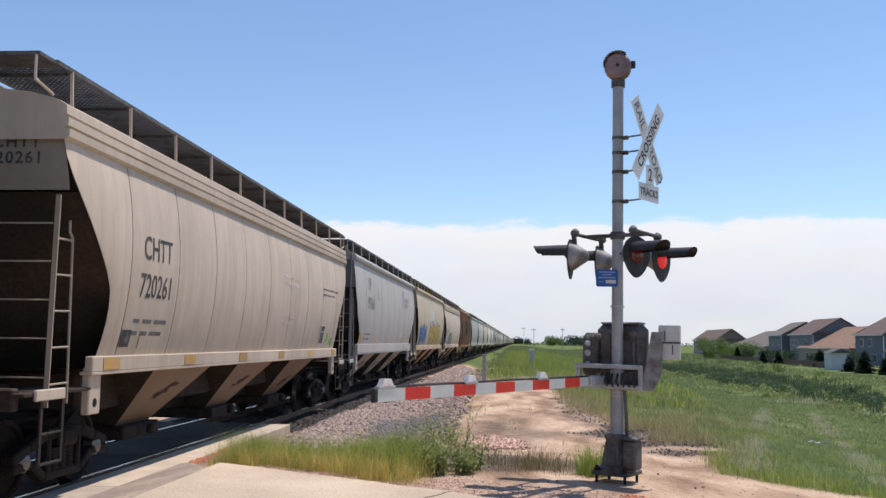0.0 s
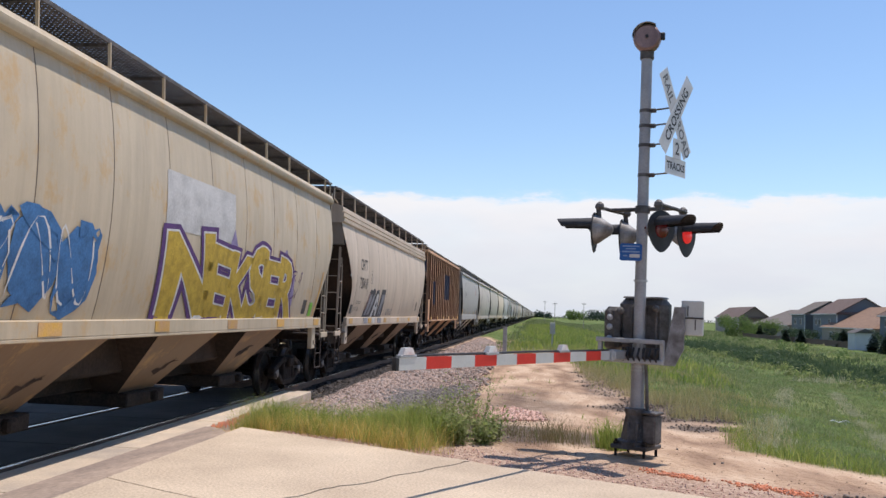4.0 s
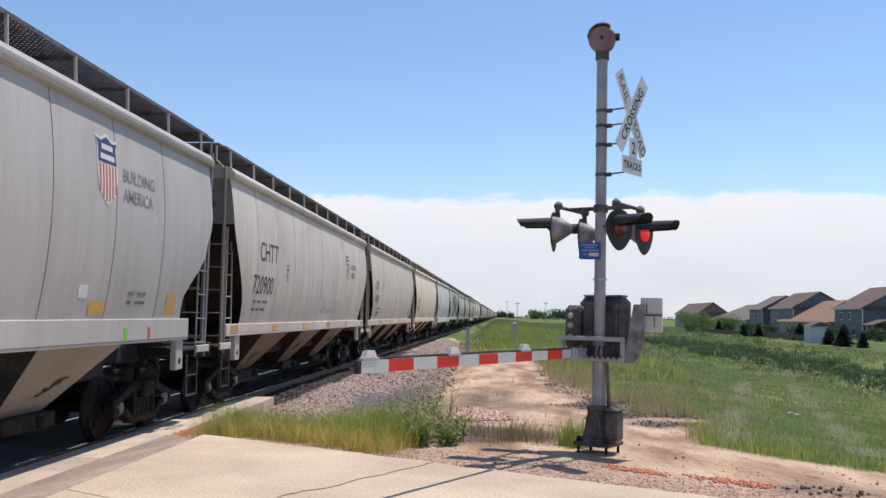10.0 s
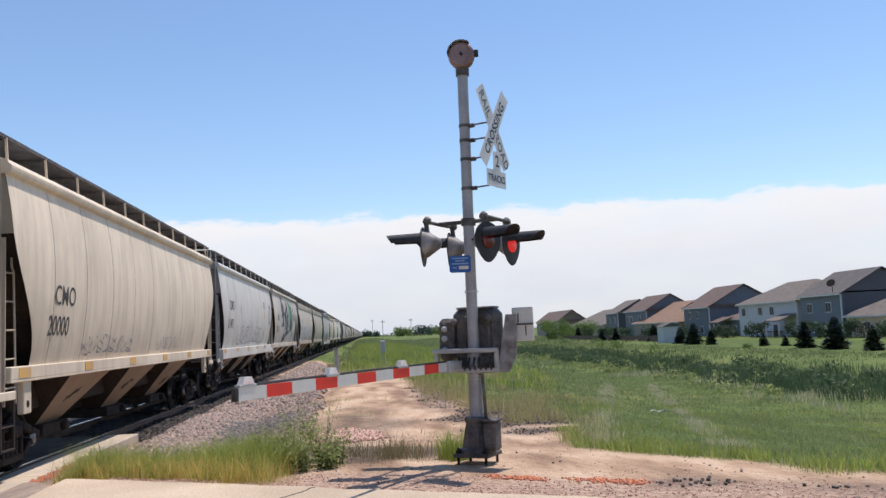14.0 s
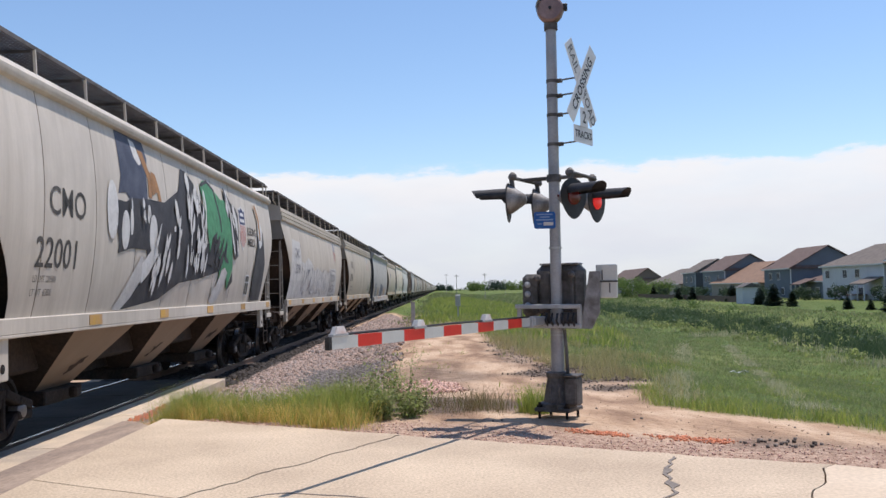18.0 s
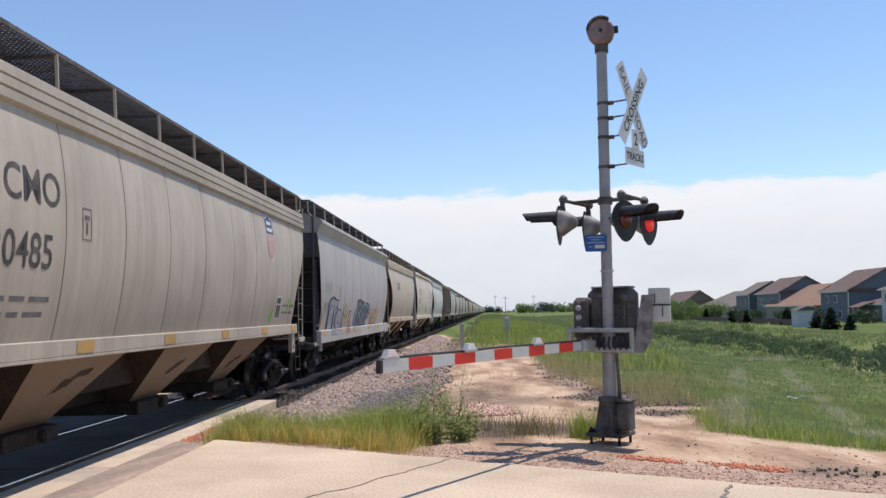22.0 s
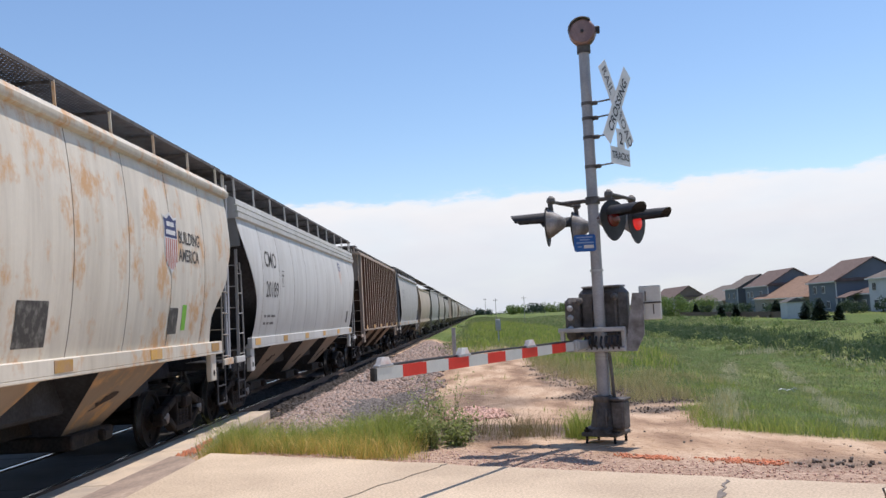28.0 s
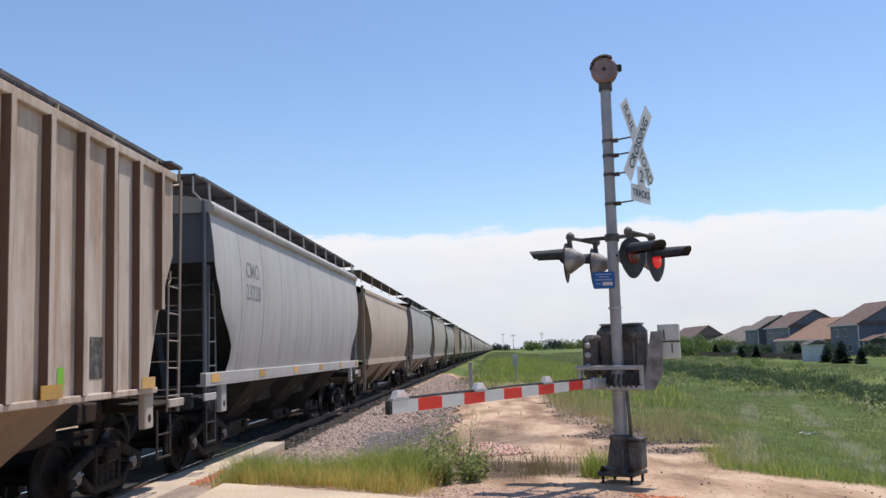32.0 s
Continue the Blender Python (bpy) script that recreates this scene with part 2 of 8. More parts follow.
PANEL_OILY_SHADE = material("oily_shaded_panel", (0.03, 0.026, 0.025), 0.9, 0, 0.2, 1.5, (0.05, 0.043, 0.038), 0.5, 50, 0.3, random_tint=0.1)
TAR = material("tar", (0.21, 0.18, 0.155), 0.85, 0, 0.2, 3, bump=0.3)
RAIL_STEEL = material("rail_steel", (0.16, 0.10, 0.07), 0.7, 0.4, 0.2, 3)
RAIL_TOP = material("polished_rail_head", (0.5, 0.5, 0.5), 0.22, 1.0, 0.05, 3)
TIE_WOOD = material("creosoted_tie", (0.07, 0.055, 0.045), 0.9, 0, 0.3, 4, random_tint=0.2)


def gravel_material(name, c1, c2, c3, through=0.0):
    """Colour picked per stone or blade; through: share of light that shines through thin leaves."""
    m = bpy.data.materials.new(name)
    m.use_nodes = True
    n, l = m.node_tree.nodes, m.node_tree.links
    g, r, b = n.new("ShaderNodeNewGeometry"), n.new("ShaderNodeValToRGB"), n["Principled BSDF"]
    b.inputs["Roughness"].default_value = 0.9 if not through else 0.6
    b.inputs["Specular IOR Level"].default_value = 0.2
    r.color_ramp.elements[0].color, r.color_ramp.elements[1].color = (*c1, 1), (*c3, 1)
    r.color_ramp.elements.new(0.5).color = (*c2, 1)
    l.new(g.outputs["Random Per Island"], r.inputs[0])
    l.new(r.outputs[0], b.inputs["Base Color"])
    if through:
        t, mx, out = n.new("ShaderNodeBsdfTranslucent"), n.new("ShaderNodeMixShader"), n["Material Output"]
        hs = n.new("ShaderNodeHueSaturation")
        hs.inputs["Value"].default_value = 1.6
        l.new(r.outputs[0], hs.inputs["Color"])
        l.new(hs.outputs[0], t.inputs["Color"])
        mx.inputs["Fac"].default_value = through
        l.new(b.outputs[0], mx.inputs[1])
        l.new(t.outputs[0], mx.inputs[2])
        l.new(mx.outputs[0], out.inputs["Surface"])
    return m


BALLAST_STONE = gravel_material("ballast_stone", (0.13, 0.10, 0.088), (0.47, 0.35, 0.29), (0.27, 0.245, 0.235))
GREY_STONE = gravel_material("dark_ballast_stone", (0.115, 0.105, 0.10), (0.23, 0.21, 0.20), (0.17, 0.15, 0.14))
# oil-dark stones with the train's shadow put into the colour
OILY_SHADE_STONE = gravel_material("oily_shaded_stone", (0.035, 0.032, 0.03), (0.075, 0.065, 0.06), (0.055, 0.05, 0.048))
PINK_STONE = gravel_material("pink_quartzite_stone", (0.50, 0.30, 0.24), (0.68, 0.44, 0.36), (0.46, 0.32, 0.27))
GRASS_LUSH = gravel_material("lush_grass", (0.15, 0.21, 0.042), (0.23, 0.28, 0.062), (0.34, 0.34, 0.11), 0.45)
# bluer green: distance haze put into the colour
GRASS_MIX = gravel_material("mixed_meadow_grass", (0.095, 0.142, 0.052), (0.152, 0.190, 0.076), (0.27, 0.26, 0.145), 0.42)
GRASS_DRY = gravel_material("dry_grass", (0.52, 0.36, 0.11), (0.38, 0.34, 0.09), (0.60, 0.45, 0.19), 0.45)
GRASS_PALE = gravel_material("pale_straw_grass", (0.40, 0.36, 0.24), (0.30, 0.30, 0.17), (0.50, 0.46, 0.34), 0.4)
GRASS_SEED = gravel_material("red_brown_seed_grass", (0.20, 0.14, 0.085), (0.13, 0.135, 0.05), (0.27, 0.19, 0.115), 0.35)
WEED_LEAF = gravel_material("weed_leaf", (0.15, 0.19, 0.06), (0.21, 0.25, 0.09), (0.29, 0.30, 0.14), 0.5)
# some blue added to these greens as well, in place of haze
REED = gravel_material("ditch_reed", (0.04, 0.070, 0.034), (0.065, 0.102, 0.048), (0.105, 0.138, 0.07), 0.35)
GRASS_OLIVE = gravel_material("olive_dry_grass", (0.36, 0.295, 0.145), (0.245, 0.24, 0.10), (0.44, 0.37, 0.21), 0.4)
SPRUCE = gravel_material("spruce_needle", (0.022, 0.044, 0.032), (0.04, 0.066, 0.048), (0.06, 0.088, 0.062), 0.15)
SHRUB_LEAF = gravel_material("dark_shrub_leaf", (0.026, 0.05, 0.028), (0.045, 0.075, 0.04), (0.075, 0.105, 0.055), 0.25)
TREE_LEAF = gravel_material("tree_leaf", (0.07, 0.12, 0.035), (0.11, 0.165, 0.05), (0.16, 0.21, 0.07), 0.4)
BARK = material("bark", (0.09, 0.065, 0.045), 0.9, 0, 0.3, 6)


# ---- mesh helpers ----
class Geo:
    """Collects vertices and faces of one part."""

    def __init__(self):
        self.v, self.f = [], []

    def add(self, verts, faces):
        k = len(self.v)
        self.v.extend(tuple(p) for p in verts)
        self.f.extend(tuple(i + k for i in f) for f in faces)
        return self

    def box(self, c, s, chamfer=0.0, turn=None):
        hx, hy, hz = s[0] / 2, s[1] / 2, s[2] / 2
        c_ = min(chamfer, 0.45 * min(s)) if chamfer else 0
        signs = [(a, b, d) for a in (-1, 1) for b in (-1, 1) for d in (-1, 1)]
        if not c_:
            vs = [Vector((a * hx, b * hy, d * hz)) for a, b, d in signs]
            fs = [(0, 1, 3, 2), (4, 6, 7, 5), (0, 4, 5, 1), (2, 3, 7, 6), (0, 2, 6, 4), (1, 5, 7, 3)]
        else:
            vs, idx = [], {}
            for s3 in signs:
                for ax in range(3):
                    idx[s3, ax] = len(vs)
                    vs.append(Vector([s3[q] * ((hx, hy, hz)[q] - (0 if q == ax else c_)) for q in range(3)]))
            fs = []
            ring = [(-1, -1), (1, -1), (1, 1), (-1, 1)]

            def corner(ax, sg, p, q):
                out = [0, 0, 0]
                out[ax], out[(ax + 1) % 3], out[(ax + 2) % 3] = sg, p, q
                return tuple(out)
            for ax in range(3):
                for sg in (-1, 1):
                    face = [idx[corner(ax, sg, p, q), ax] for p, q in ring]
                    fs.append(face if sg > 0 else face[::-1])
                o1, o2 = (ax + 1) % 3, (ax + 2) % 3
                for p, q in ring:
                    lo, hi = corner(ax, -1, p, q), corner(ax, 1, p, q)
                    face = [idx[lo, o1], idx[hi, o1], idx[hi, o2], idx[lo, o2]]
                    fs.append(face if p * q < 0 else face[::-1])
            for s3 in signs:
                face = [idx[s3, 0], idx[s3, 1], idx[s3, 2]]
                fs.append(face if s3[0] * s3[1] * s3[2] > 0 else face[::-1])
        c = Vector(c)
        return self.add([(turn @ v if turn else v) + c for v in vs], fs)

    def bar(self, a, b, w, h=None, chamfer=0.0):
        """A rectangular bar from a to b."""
        a, b = Vector(a), Vector(b)
        d = b - a
        q = d.to_track_quat("Y", "Z").to_matrix()
        return self.box((a + b) / 2, (w, d.length, h or w), chamfer, q)

    def rod(self, a, b, r, n=8, r2=None, caps=True):
        a, b = Vector(a), Vector(b)
        q = (b - a).to_track_quat("Z", "Y").to_matrix()
        r2 = r if r2 is None else r2
        vs = []
        for p, rr in ((a, r), (b, r2)):
            vs += [p + q @ Vector((rr * math.cos(2 * math.pi * i / n), rr * math.sin(2 * math.pi * i / n), 0)) for i in range(n)]
        fs = [(i, (i + 1) % n, n + (i + 1) % n, n + i) for i in range(n)]
        if caps:
            fs += [tuple(range(n))[::-1], tuple(range(n, 2 * n))]
        return self.add(vs, fs)

    def pipe(self, pts, r, n=6):
        for a, b in zip(pts, pts[1:]):
            self.rod(a, b, r, n)
        return self

    def lathe(self, a, axis, prof, n=20):
        """prof: (distance along axis, radius)."""
        a, q = Vector(a), Vector(axis).to_track_quat("Z", "Y").to_matrix()
        vs = [a + q @ Vector((r * math.cos(2 * math.pi * i / n), r * math.sin(2 * math.pi * i / n), d)) for d, r in prof for i in range(n)]
        fs = [(k * n + i, k * n + (i + 1) % n, (k + 1) * n + (i + 1) % n, (k + 1) * n + i) for k in range(len(prof) - 1) for i in range(n)]
        fs += [tuple(range(n))[::-1], tuple((len(prof) - 1) * n + i for i in range(n))]
        return self.add(vs, fs)

    def grid(self, rows):
        k = len(rows[0])
        vs = [p for r in rows for p in r]
        fs = [(a * k + b, a * k + b + 1, (a + 1) * k + b + 1, (a + 1) * k + b) for a in range(len(rows) - 1) for b in range(k - 1)]
        return self.add(vs, fs)

    def slab(self, poly, z0, z1):
        """A flat plate over a polygon (list of x, y)."""
        k = len(poly)
        vs = [(x, y, z0) for x, y in poly] + [(x, y, z1) for x, y in poly]
        return self.add(vs, [tuple(range(k))[::-1], tuple(range(k, 2 * k))] + [(i, (i + 1) % k, k + (i + 1) % k, k + i) for i in range(k)])

    def mesh(self, name, mat, smooth=False):
        me = bpy.data.meshes.new(name)
        me.from_pydata(self.v, [], self.f)
        if mat:
            me.materials.append(mat)
        if smooth:
            me.shade_smooth()
            if smooth != "all":
                me.set_sharp_from_angle(angle=radians(35))
        me.update()
        return me


def part(name, geo, mat, parent, label="", smooth=False, at=None):
    """One mesh object, linked under a thing or a part."""
    me = geo if isinstance(geo, bpy.types.Mesh) else geo.mesh(name, mat, smooth)
    ob = new(name, me)
    ob.parent = parent
    if at is not None:
        ob.matrix_basis = at
    if label:
        ob["label"] = label
    return ob


def thing(name, at, label, category, group="", kind=""):
    ob = new(name)
    ob.empty_display_size = 0.2
    ob.matrix_basis = at
    return tagged(ob, label, category, group, kind)


def solid(name, geo, mat, label="", category="", group="", kind="", smooth=False, at=None):
    ob = new(name, geo.mesh(name, mat, smooth))
    if at is not None:
        ob.matrix_basis = at
    return tagged(ob, label, category, group, kind)


def lettering(text, size, bold=0.0, spacing=1.0):
    """Flat letters as vertices (x right, y up) and faces, left edge at 0, base line at 0."""
    cu = bpy.data.curves.new("letters", "FONT")
    cu.body, cu.size, cu.offset, cu.space_character = text, size, bold, spacing
    cu.resolution_u = 3
    tmp = bpy.data.objects.new("letters", cu)
    me = bpy.data.meshes.new_from_object(tmp)
    vs, fs = [(p.co.x, p.co.y) for p in me.vertices], [tuple(f.vertices) for f in me.polygons]
    bpy.data.objects.remove(tmp)
    bpy.data.meshes.remove(me)
    bpy.data.curves.remove(cu)
    return vs, fs


def smoothstep(a, b, x):
    t = max(0.0, min(1.0, (x - a) / (b - a)))
    return t * t * (3 - 2 * t)


# ---- ground ----
ROAD_U, ROAD_N = Vector((0.867, -0.498)), Vector((0.498, 0.867))
EDGE = Vector((1.95, 8.5))
TRACK_X, RAIL_Z, CAR_Z = -6.5, -0.25, -0.13


def past_road(x, y):
    """Distance beyond the road's far edge."""
    return (x - EDGE.x) * ROAD_N.x + (y - EDGE.y) * ROAD_N.y


def ground_z(x, y):
    v = past_road(x, y)
    off = smoothstep(1.2, 9.0, v) if v > 0 else smoothstep(9.5, 18, -v)
    z = -0.02 - 0.35 * off
    z -= 1.3 * off * smoothstep(2.5, 15.0, x)
    bed = smoothstep(-2.6, -4.3, x) * smoothstep(-10.5, -8.7, x)
    side = smoothstep(0.2, 2.0, v) if v > 0 else smoothstep(9.2, 11, -v)
    near_track = smoothstep(-3.2, -5.0, x)
    z = z * (1 - near_track) - 0.25 * near_track
    z += side * (-0.40 * smoothstep(-1.0, -3.4, x) * (1 - smoothstep(-3.2, -4.6, x)))
    z -= 0.20 * near_track * side
    z -= 1.0 * smoothstep(-8.8, -11.5, x) * side
    ditch = math.exp(-((x - 25) / 5.0) ** 2) * smoothstep(6, 18, y)
    z -= 0.55 * ditch
    if v < 0:
        z -= 0.16 * smoothstep(0.0, -0.4, v) * smoothstep(-9.8, -9.4, v)
    if x < -3.7:
        z -= 0.14 * smoothstep(1.0, 0.0, v) * smoothstep(-3.7, -3.9, x)
    z += 0.05 * off * noise.noise(Vector((x * 0.5, y * 0.5, 0)))
    return z


def axis_steps(lo, hi, fine_lo, fine_hi, step, grow):
    out, p, s = [], fine_lo, step
    while p < fine_hi:
        out.append(p)
        p += step
    right, p = [], fine_hi
    while p < hi:
        right.append(p)
        s *= grow
        p += s
    right.append(hi)
    left, p, s = [], fine_lo, step
    while p > lo:
        s *= grow
        p -= s
        left.append(max(p, lo))
    return sorted(set(left)) + out + right


def dirt_amount(x, y):
    """How bare the soil is: the worked ground at the crossing and the track that leads off along the railway."""
    v = past_road(x, y)
    wob = 0.5 * noise.noise(Vector((x * 0.6, y * 0.6, 3))) + 0.25 * noise.noise(Vector((x * 2.1, y * 2.1, 5)))
    if v < 0:
        return 1.0 - smoothstep(8.8, 9.6, -v)
    apron = 1 - smoothstep(1.6, 2.4, v + wob)                       # gravel along the road edge
    right = float(np.interp(y, (6, 9.3, 10.4, 11.6, 13.4, 19.2, 21, 24, 28, 35, 60), (5.8, 4.4, 4.25, 3.4, 2.9, 4.0, 4.2, 2.9, 2.4, 1.8, 1.0)))
    lane = (1 - smoothstep(right - 0.15, right + 0.35, x + 0.7 * wob)) * smoothstep(-3.0, -2.2, x)
    lane *= 1 - smoothstep(42, 62, y + 6 * wob)
    rocky = smoothstep(-1.6, -2.6, x + wob) * smoothstep(-24.0, -19.0, x)
    return max(apron, lane, rocky)


gx = axis_steps(-1500, 1500, -12.0, 16.0, 0.3, 1.13)
gy = axis_steps(-600, 4000, 2.0, 48.0, 0.3, 1.12)
g_ground = Geo()
g_ground.grid([[(x, y, ground_z(x, y)) for x in gx] for y in gy])
ground_mat = bpy.data.materials.new("ground_soil_and_turf")
ground_mat.use_nodes = True
gn, gl = ground_mat.node_tree.nodes, ground_mat.node_tree.links
gb = gn["Principled BSDF"]
gb.inputs["Roughness"].default_value = 0.95
gb.inputs["Specular IOR Level"].default_value = 0.2
g_tc = gn.new("ShaderNodeTexCoord")


def g_noise(scale, detail=6, stretch=(1, 1, 1)):
    mp, t = gn.new("ShaderNodeMapping"), gn.new("ShaderNodeTexNoise")
    mp.inputs["Scale"].default_value = stretch
    t.inputs["Scale"].default_value, t.inputs["Detail"].default_value = scale, detail
    gl.new(g_tc.outputs["Object"], mp.inputs[0])
    gl.new(mp.outputs[0], t.inputs["Vector"])
    return t.outputs["Fac"]


def g_ramp(src, stops):
    r = gn.new("ShaderNodeValToRGB")
    r.color_ramp.elements[0].position, r.color_ramp.elements[0].color = stops[0][0], (*stops[0][1], 1)
    r.color_ramp.elements[1].position, r.color_ramp.elements[1].color = stops[-1][0], (*stops[-1][1], 1)
    for p, c in stops[1:-1]:
        r.color_ramp.elements.new(p).color = (*c, 1)
    gl.new(src, r.inputs[0])
    return r.outputs[0]


def g_mix(fac, a, b):
    m = gn.new("ShaderNodeMixRGB")
    gl.new(fac, m.inputs["Fac"])
    gl.new(a, m.inputs["Color1"])
    gl.new(b, m.inputs["Color2"])
    return m.outputs[0]


def g_attr(name):
    a = gn.new("ShaderNodeAttribute")
    a.attribute_name = name
    return a.outputs["Fac"]


turf_near = g_ramp(g_noise(0.9, 8), [(0.3, (0.07, 0.115, 0.026)), (0.5, (0.115, 0.165, 0.04)), (0.7, (0.21, 0.21, 0.08))])
turf_far = g_ramp(g_noise(0.05, 9, (1, 0.6, 1)), [(0.4, (0.055, 0.09, 0.02)), (0.5, (0.09, 0.13, 0.03)), (0.6, (0.16, 0.17, 0.05))])
turf_mix = gn.new("ShaderNodeMixRGB")
turf_mix.inputs["Fac"].default_value = 0.5
gl.new(turf_near, turf_mix.inputs["Color1"])
gl.new(turf_far, turf_mix.inputs["Color2"])
soil = g_ramp(g_noise(1.5, 10, (1.0, 0.32, 1)), [(0.34, (0.25, 0.16, 0.105)), (0.5, (0.43, 0.295, 0.195)), (0.64, (0.55, 0.405, 0.285))])
grit = g_ramp(g_noise(22, 6), [(0.38, (0.25, 0.165, 0.12)), (0.5, (0.38, 0.265, 0.20)), (0.62, (0.48, 0.35, 0.27))])
soil2 = g_mix(g_attr("gritty"), soil, grit)
mud = g_ramp(g_noise(3.0, 7), [(0.35, (0.055, 0.042, 0.035)), (0.5, (0.12, 0.09, 0.072)), (0.68, (0.22, 0.17, 0.135))])
soil3 = g_mix(g_attr("muddy"), soil2, mud)
gl.new(g_mix(g_attr("bare"), turf_mix.outputs[0], soil3), gb.inputs["Base Color"])
g_bump = gn.new("ShaderNodeBump")
g_bump.inputs["Strength"].default_value, g_bump.inputs["Distance"].default_value = 1.0, 0.09
gl.new(g_noise(9, 10), g_bump.inputs["Height"])
gl.new(g_bump.outputs[0], gb.inputs["Normal"])
ground_me = g_ground.mesh("ground", ground_mat, "all")


def muddy_amount(x, y):
    wob = 0.6 * noise.noise(Vector((x * 0.9, y * 0.9, 9)))
    a = 1 - smoothstep(0.6, 1.2, math.hypot((x - 3.05) / 1.5, (y - 20.6) / 3.6) + wob)
    a = max(a, 0.6 - 0.6 * smoothstep(0.6, 1.2, math.hypot((x - 1.95) / 0.8, (y - 29.5) / 8.0) + wob))
    u_, v_ = (x - 4.4) * ROAD_U.x + (y - 8.25) * ROAD_U.y, (x - 4.4) * ROAD_N.x + (y - 8.25) * ROAD_N.y
    b = 1 - smoothstep(0.3, 1.1, math.hypot(u_ / 2.6, v_ / 0.5) + 1.2 * wob)
    c = 0.62 * (1 - smoothstep(0.3, 1.2, math.hypot((x + 0.35) / 1.2, (y - 20.0) / 5.5) + wob))
    c = max(c, 0.95 * (1 - smoothstep(0.6, 1.15, math.hypot((x - 0.1) / 1.5, (y - 13.1) / 1.4) + wob)))
    return max(a, 0.8 * b, c)


for key, fn in (("bare", dirt_amount), ("muddy", muddy_amount), ("gritty", lambda x, y: 0.85 * (1 - smoothstep(0.4, 1.0, abs(past_road(x, y) + 0.4 * noise.noise(Vector((x * 1.2, y * 1.2, 14))) - 0.35))) if past_road(x, y) > 0 else 1.0)):
    at = ground_me.attributes.new(key, "FLOAT", "POINT")
    at.data.foreach_set("value", [fn(x, y) if -60 < x < 60 and -20 < y < 80 else 0.0 for x, y, _ in g_ground.v])
ground = tagged(new("ground", ground_me), "grassy plain with a bare dirt track along the railway", "ground", kind="structure")

# ---- road: concrete slabs, asphalt strip, crossing panels ----
road = thing("road", pose(0, 0, 0), "pale worn concrete road of cast slabs with cracked joints", "road", kind="structure")


def clip_poly(poly, px, side):
    """Keep the part of the polygon with x > px (side 1) or x < px (side -1)."""
    out = []
    for a, b in zip(poly, poly[1:] + poly[:1]):
        ia, ib = (a[0] - px) * side >= 0, (b[0] - px) * side >= 0
        if ia:
            out.append(a)
        if ia != ib:
            t = (px - a[0]) / (b[0] - a[0])
            out.append((px, a[1] + t * (b[1] - a[1])))
    return out


def road_point(u, v):
    p = ROAD_U * u + ROAD_N * v + EDGE - ROAD_U * EDGE.dot(ROAD_U)
    return (p.x, p.y)


for k in range(-3, 9):
    u0, u1 = -5.58 + 4.41 * k, -5.58 + 4.41 * (k + 1)
    for v0, v1 in ((-3.3, 0.0), (-6.6, -3.3), (-9.9, -6.6)):
        poly = []
        for a, b in (((u0, v0), (u1, v0)), ((u1, v0), (u1, v1)), ((u1, v1), (u0, v1)), ((u0, v1), (u0, v0))):
            for s in range(36):
                t = s / 36
                u, v = a[0] + t * (b[0] - a[0]), a[1] + t * (b[1] - a[1])
                rough_ = 0.06 if (v == 0.0) else 0.07 if b[0] == a[0] else 0.012
                u += rough_ * (noise.noise(Vector((u * 2, v * 2, 1))) + 0.7 * noise.noise(Vector((u * 7, v * 7, 3))))
                v += rough_ * noise.noise(Vector((u * 2, v * 2, 8)))
                uc, vc = (u0 + u1) / 2, (v0 + v1) / 2
                u += 0.008 if u < uc else -0.008
                v += 0.008 if v < vc else (0 if v1 == 0 else -0.008)
                poly.append(road_point(u, v))
        poly = clip_poly(poly, -3.85, 1)
        if len(poly) > 2:
            part("slab", Geo().slab(poly, -0.15, 0.008 * ((k * 7) % 3 - 1) * 0.3), CONCRETE_NEW if k >= 1 else CONCRETE, road)

def strip_z(x):
    """The strip falls from the slabs to the crossing panels."""
    return -0.035 + 0.19 * (x + 3.86)


strip_edge = [(-4.97, -8), (-3.86, -8), (-3.855, 8.5), (-3.855, 11.3), (-4.1, 11.9), (-4.35, 12.5), (-4.75, 13.2), (-4.97, 13.5)]
asphalt = Geo().slab(strip_edge, -0.4, 0.0)
asphalt.v = [(x, y, z if z < -0.1 else strip_z(x)) for x, y, z in asphalt.v]
solid("asphalt_strip", asphalt, ASPHALT, "dark asphalt strip between road slabs and crossing panels", "asphalt", kind="structure")
tar, left_, right_ = Geo(), [], []
for k in range(22):
    cy_ = 8.36 - k * 0.085
    cx_ = float(np.interp(cy_, (6.4, 6.67, 6.93, 7.29, 7.68, 8.36), (1.3, 1.39, 1.55, 1.6, 1.66, 1.9))) + 0.02 * math.sin(k * 1.9)
    w = 0.008 + 0.012 * abs(math.sin(k * 0.8)) + (0.03 if k in (7, 8, 13, 14) else 0)
    left_.append((cx_ - w, cy_, 0.006))
    right_.append((cx_ + w * 0.8, cy_, 0.006))
tar.grid([left_, right_][::-1])
tar.grid([[(x_, y_, 0.0) for x_, y_, _ in left_], left_])
tar.grid([right_, [(x_, y_, 0.0) for x_, y_, _ in right_]])
crack = Geo()
for line_ in (((-2.6, 6.8), (-2.21, 6.91), (-1.85, 7.0), (-1.74, 7.12), (-1.62, 7.22), (-1.47, 7.26), (-1.2, 7.16), (-0.97, 7.09), (-0.7, 6.94), (-0.4, 6.86), (-0.08, 6.7), (0.3, 6.5)),):
    for (xa, ya), (xb, yb) in zip(line_, line_[1:]):
        crack.bar((xa, ya, -0.001), (xb, yb, -0.001), 0.008 + 0.012 * abs(math.sin(7 * xa)), 0.008)
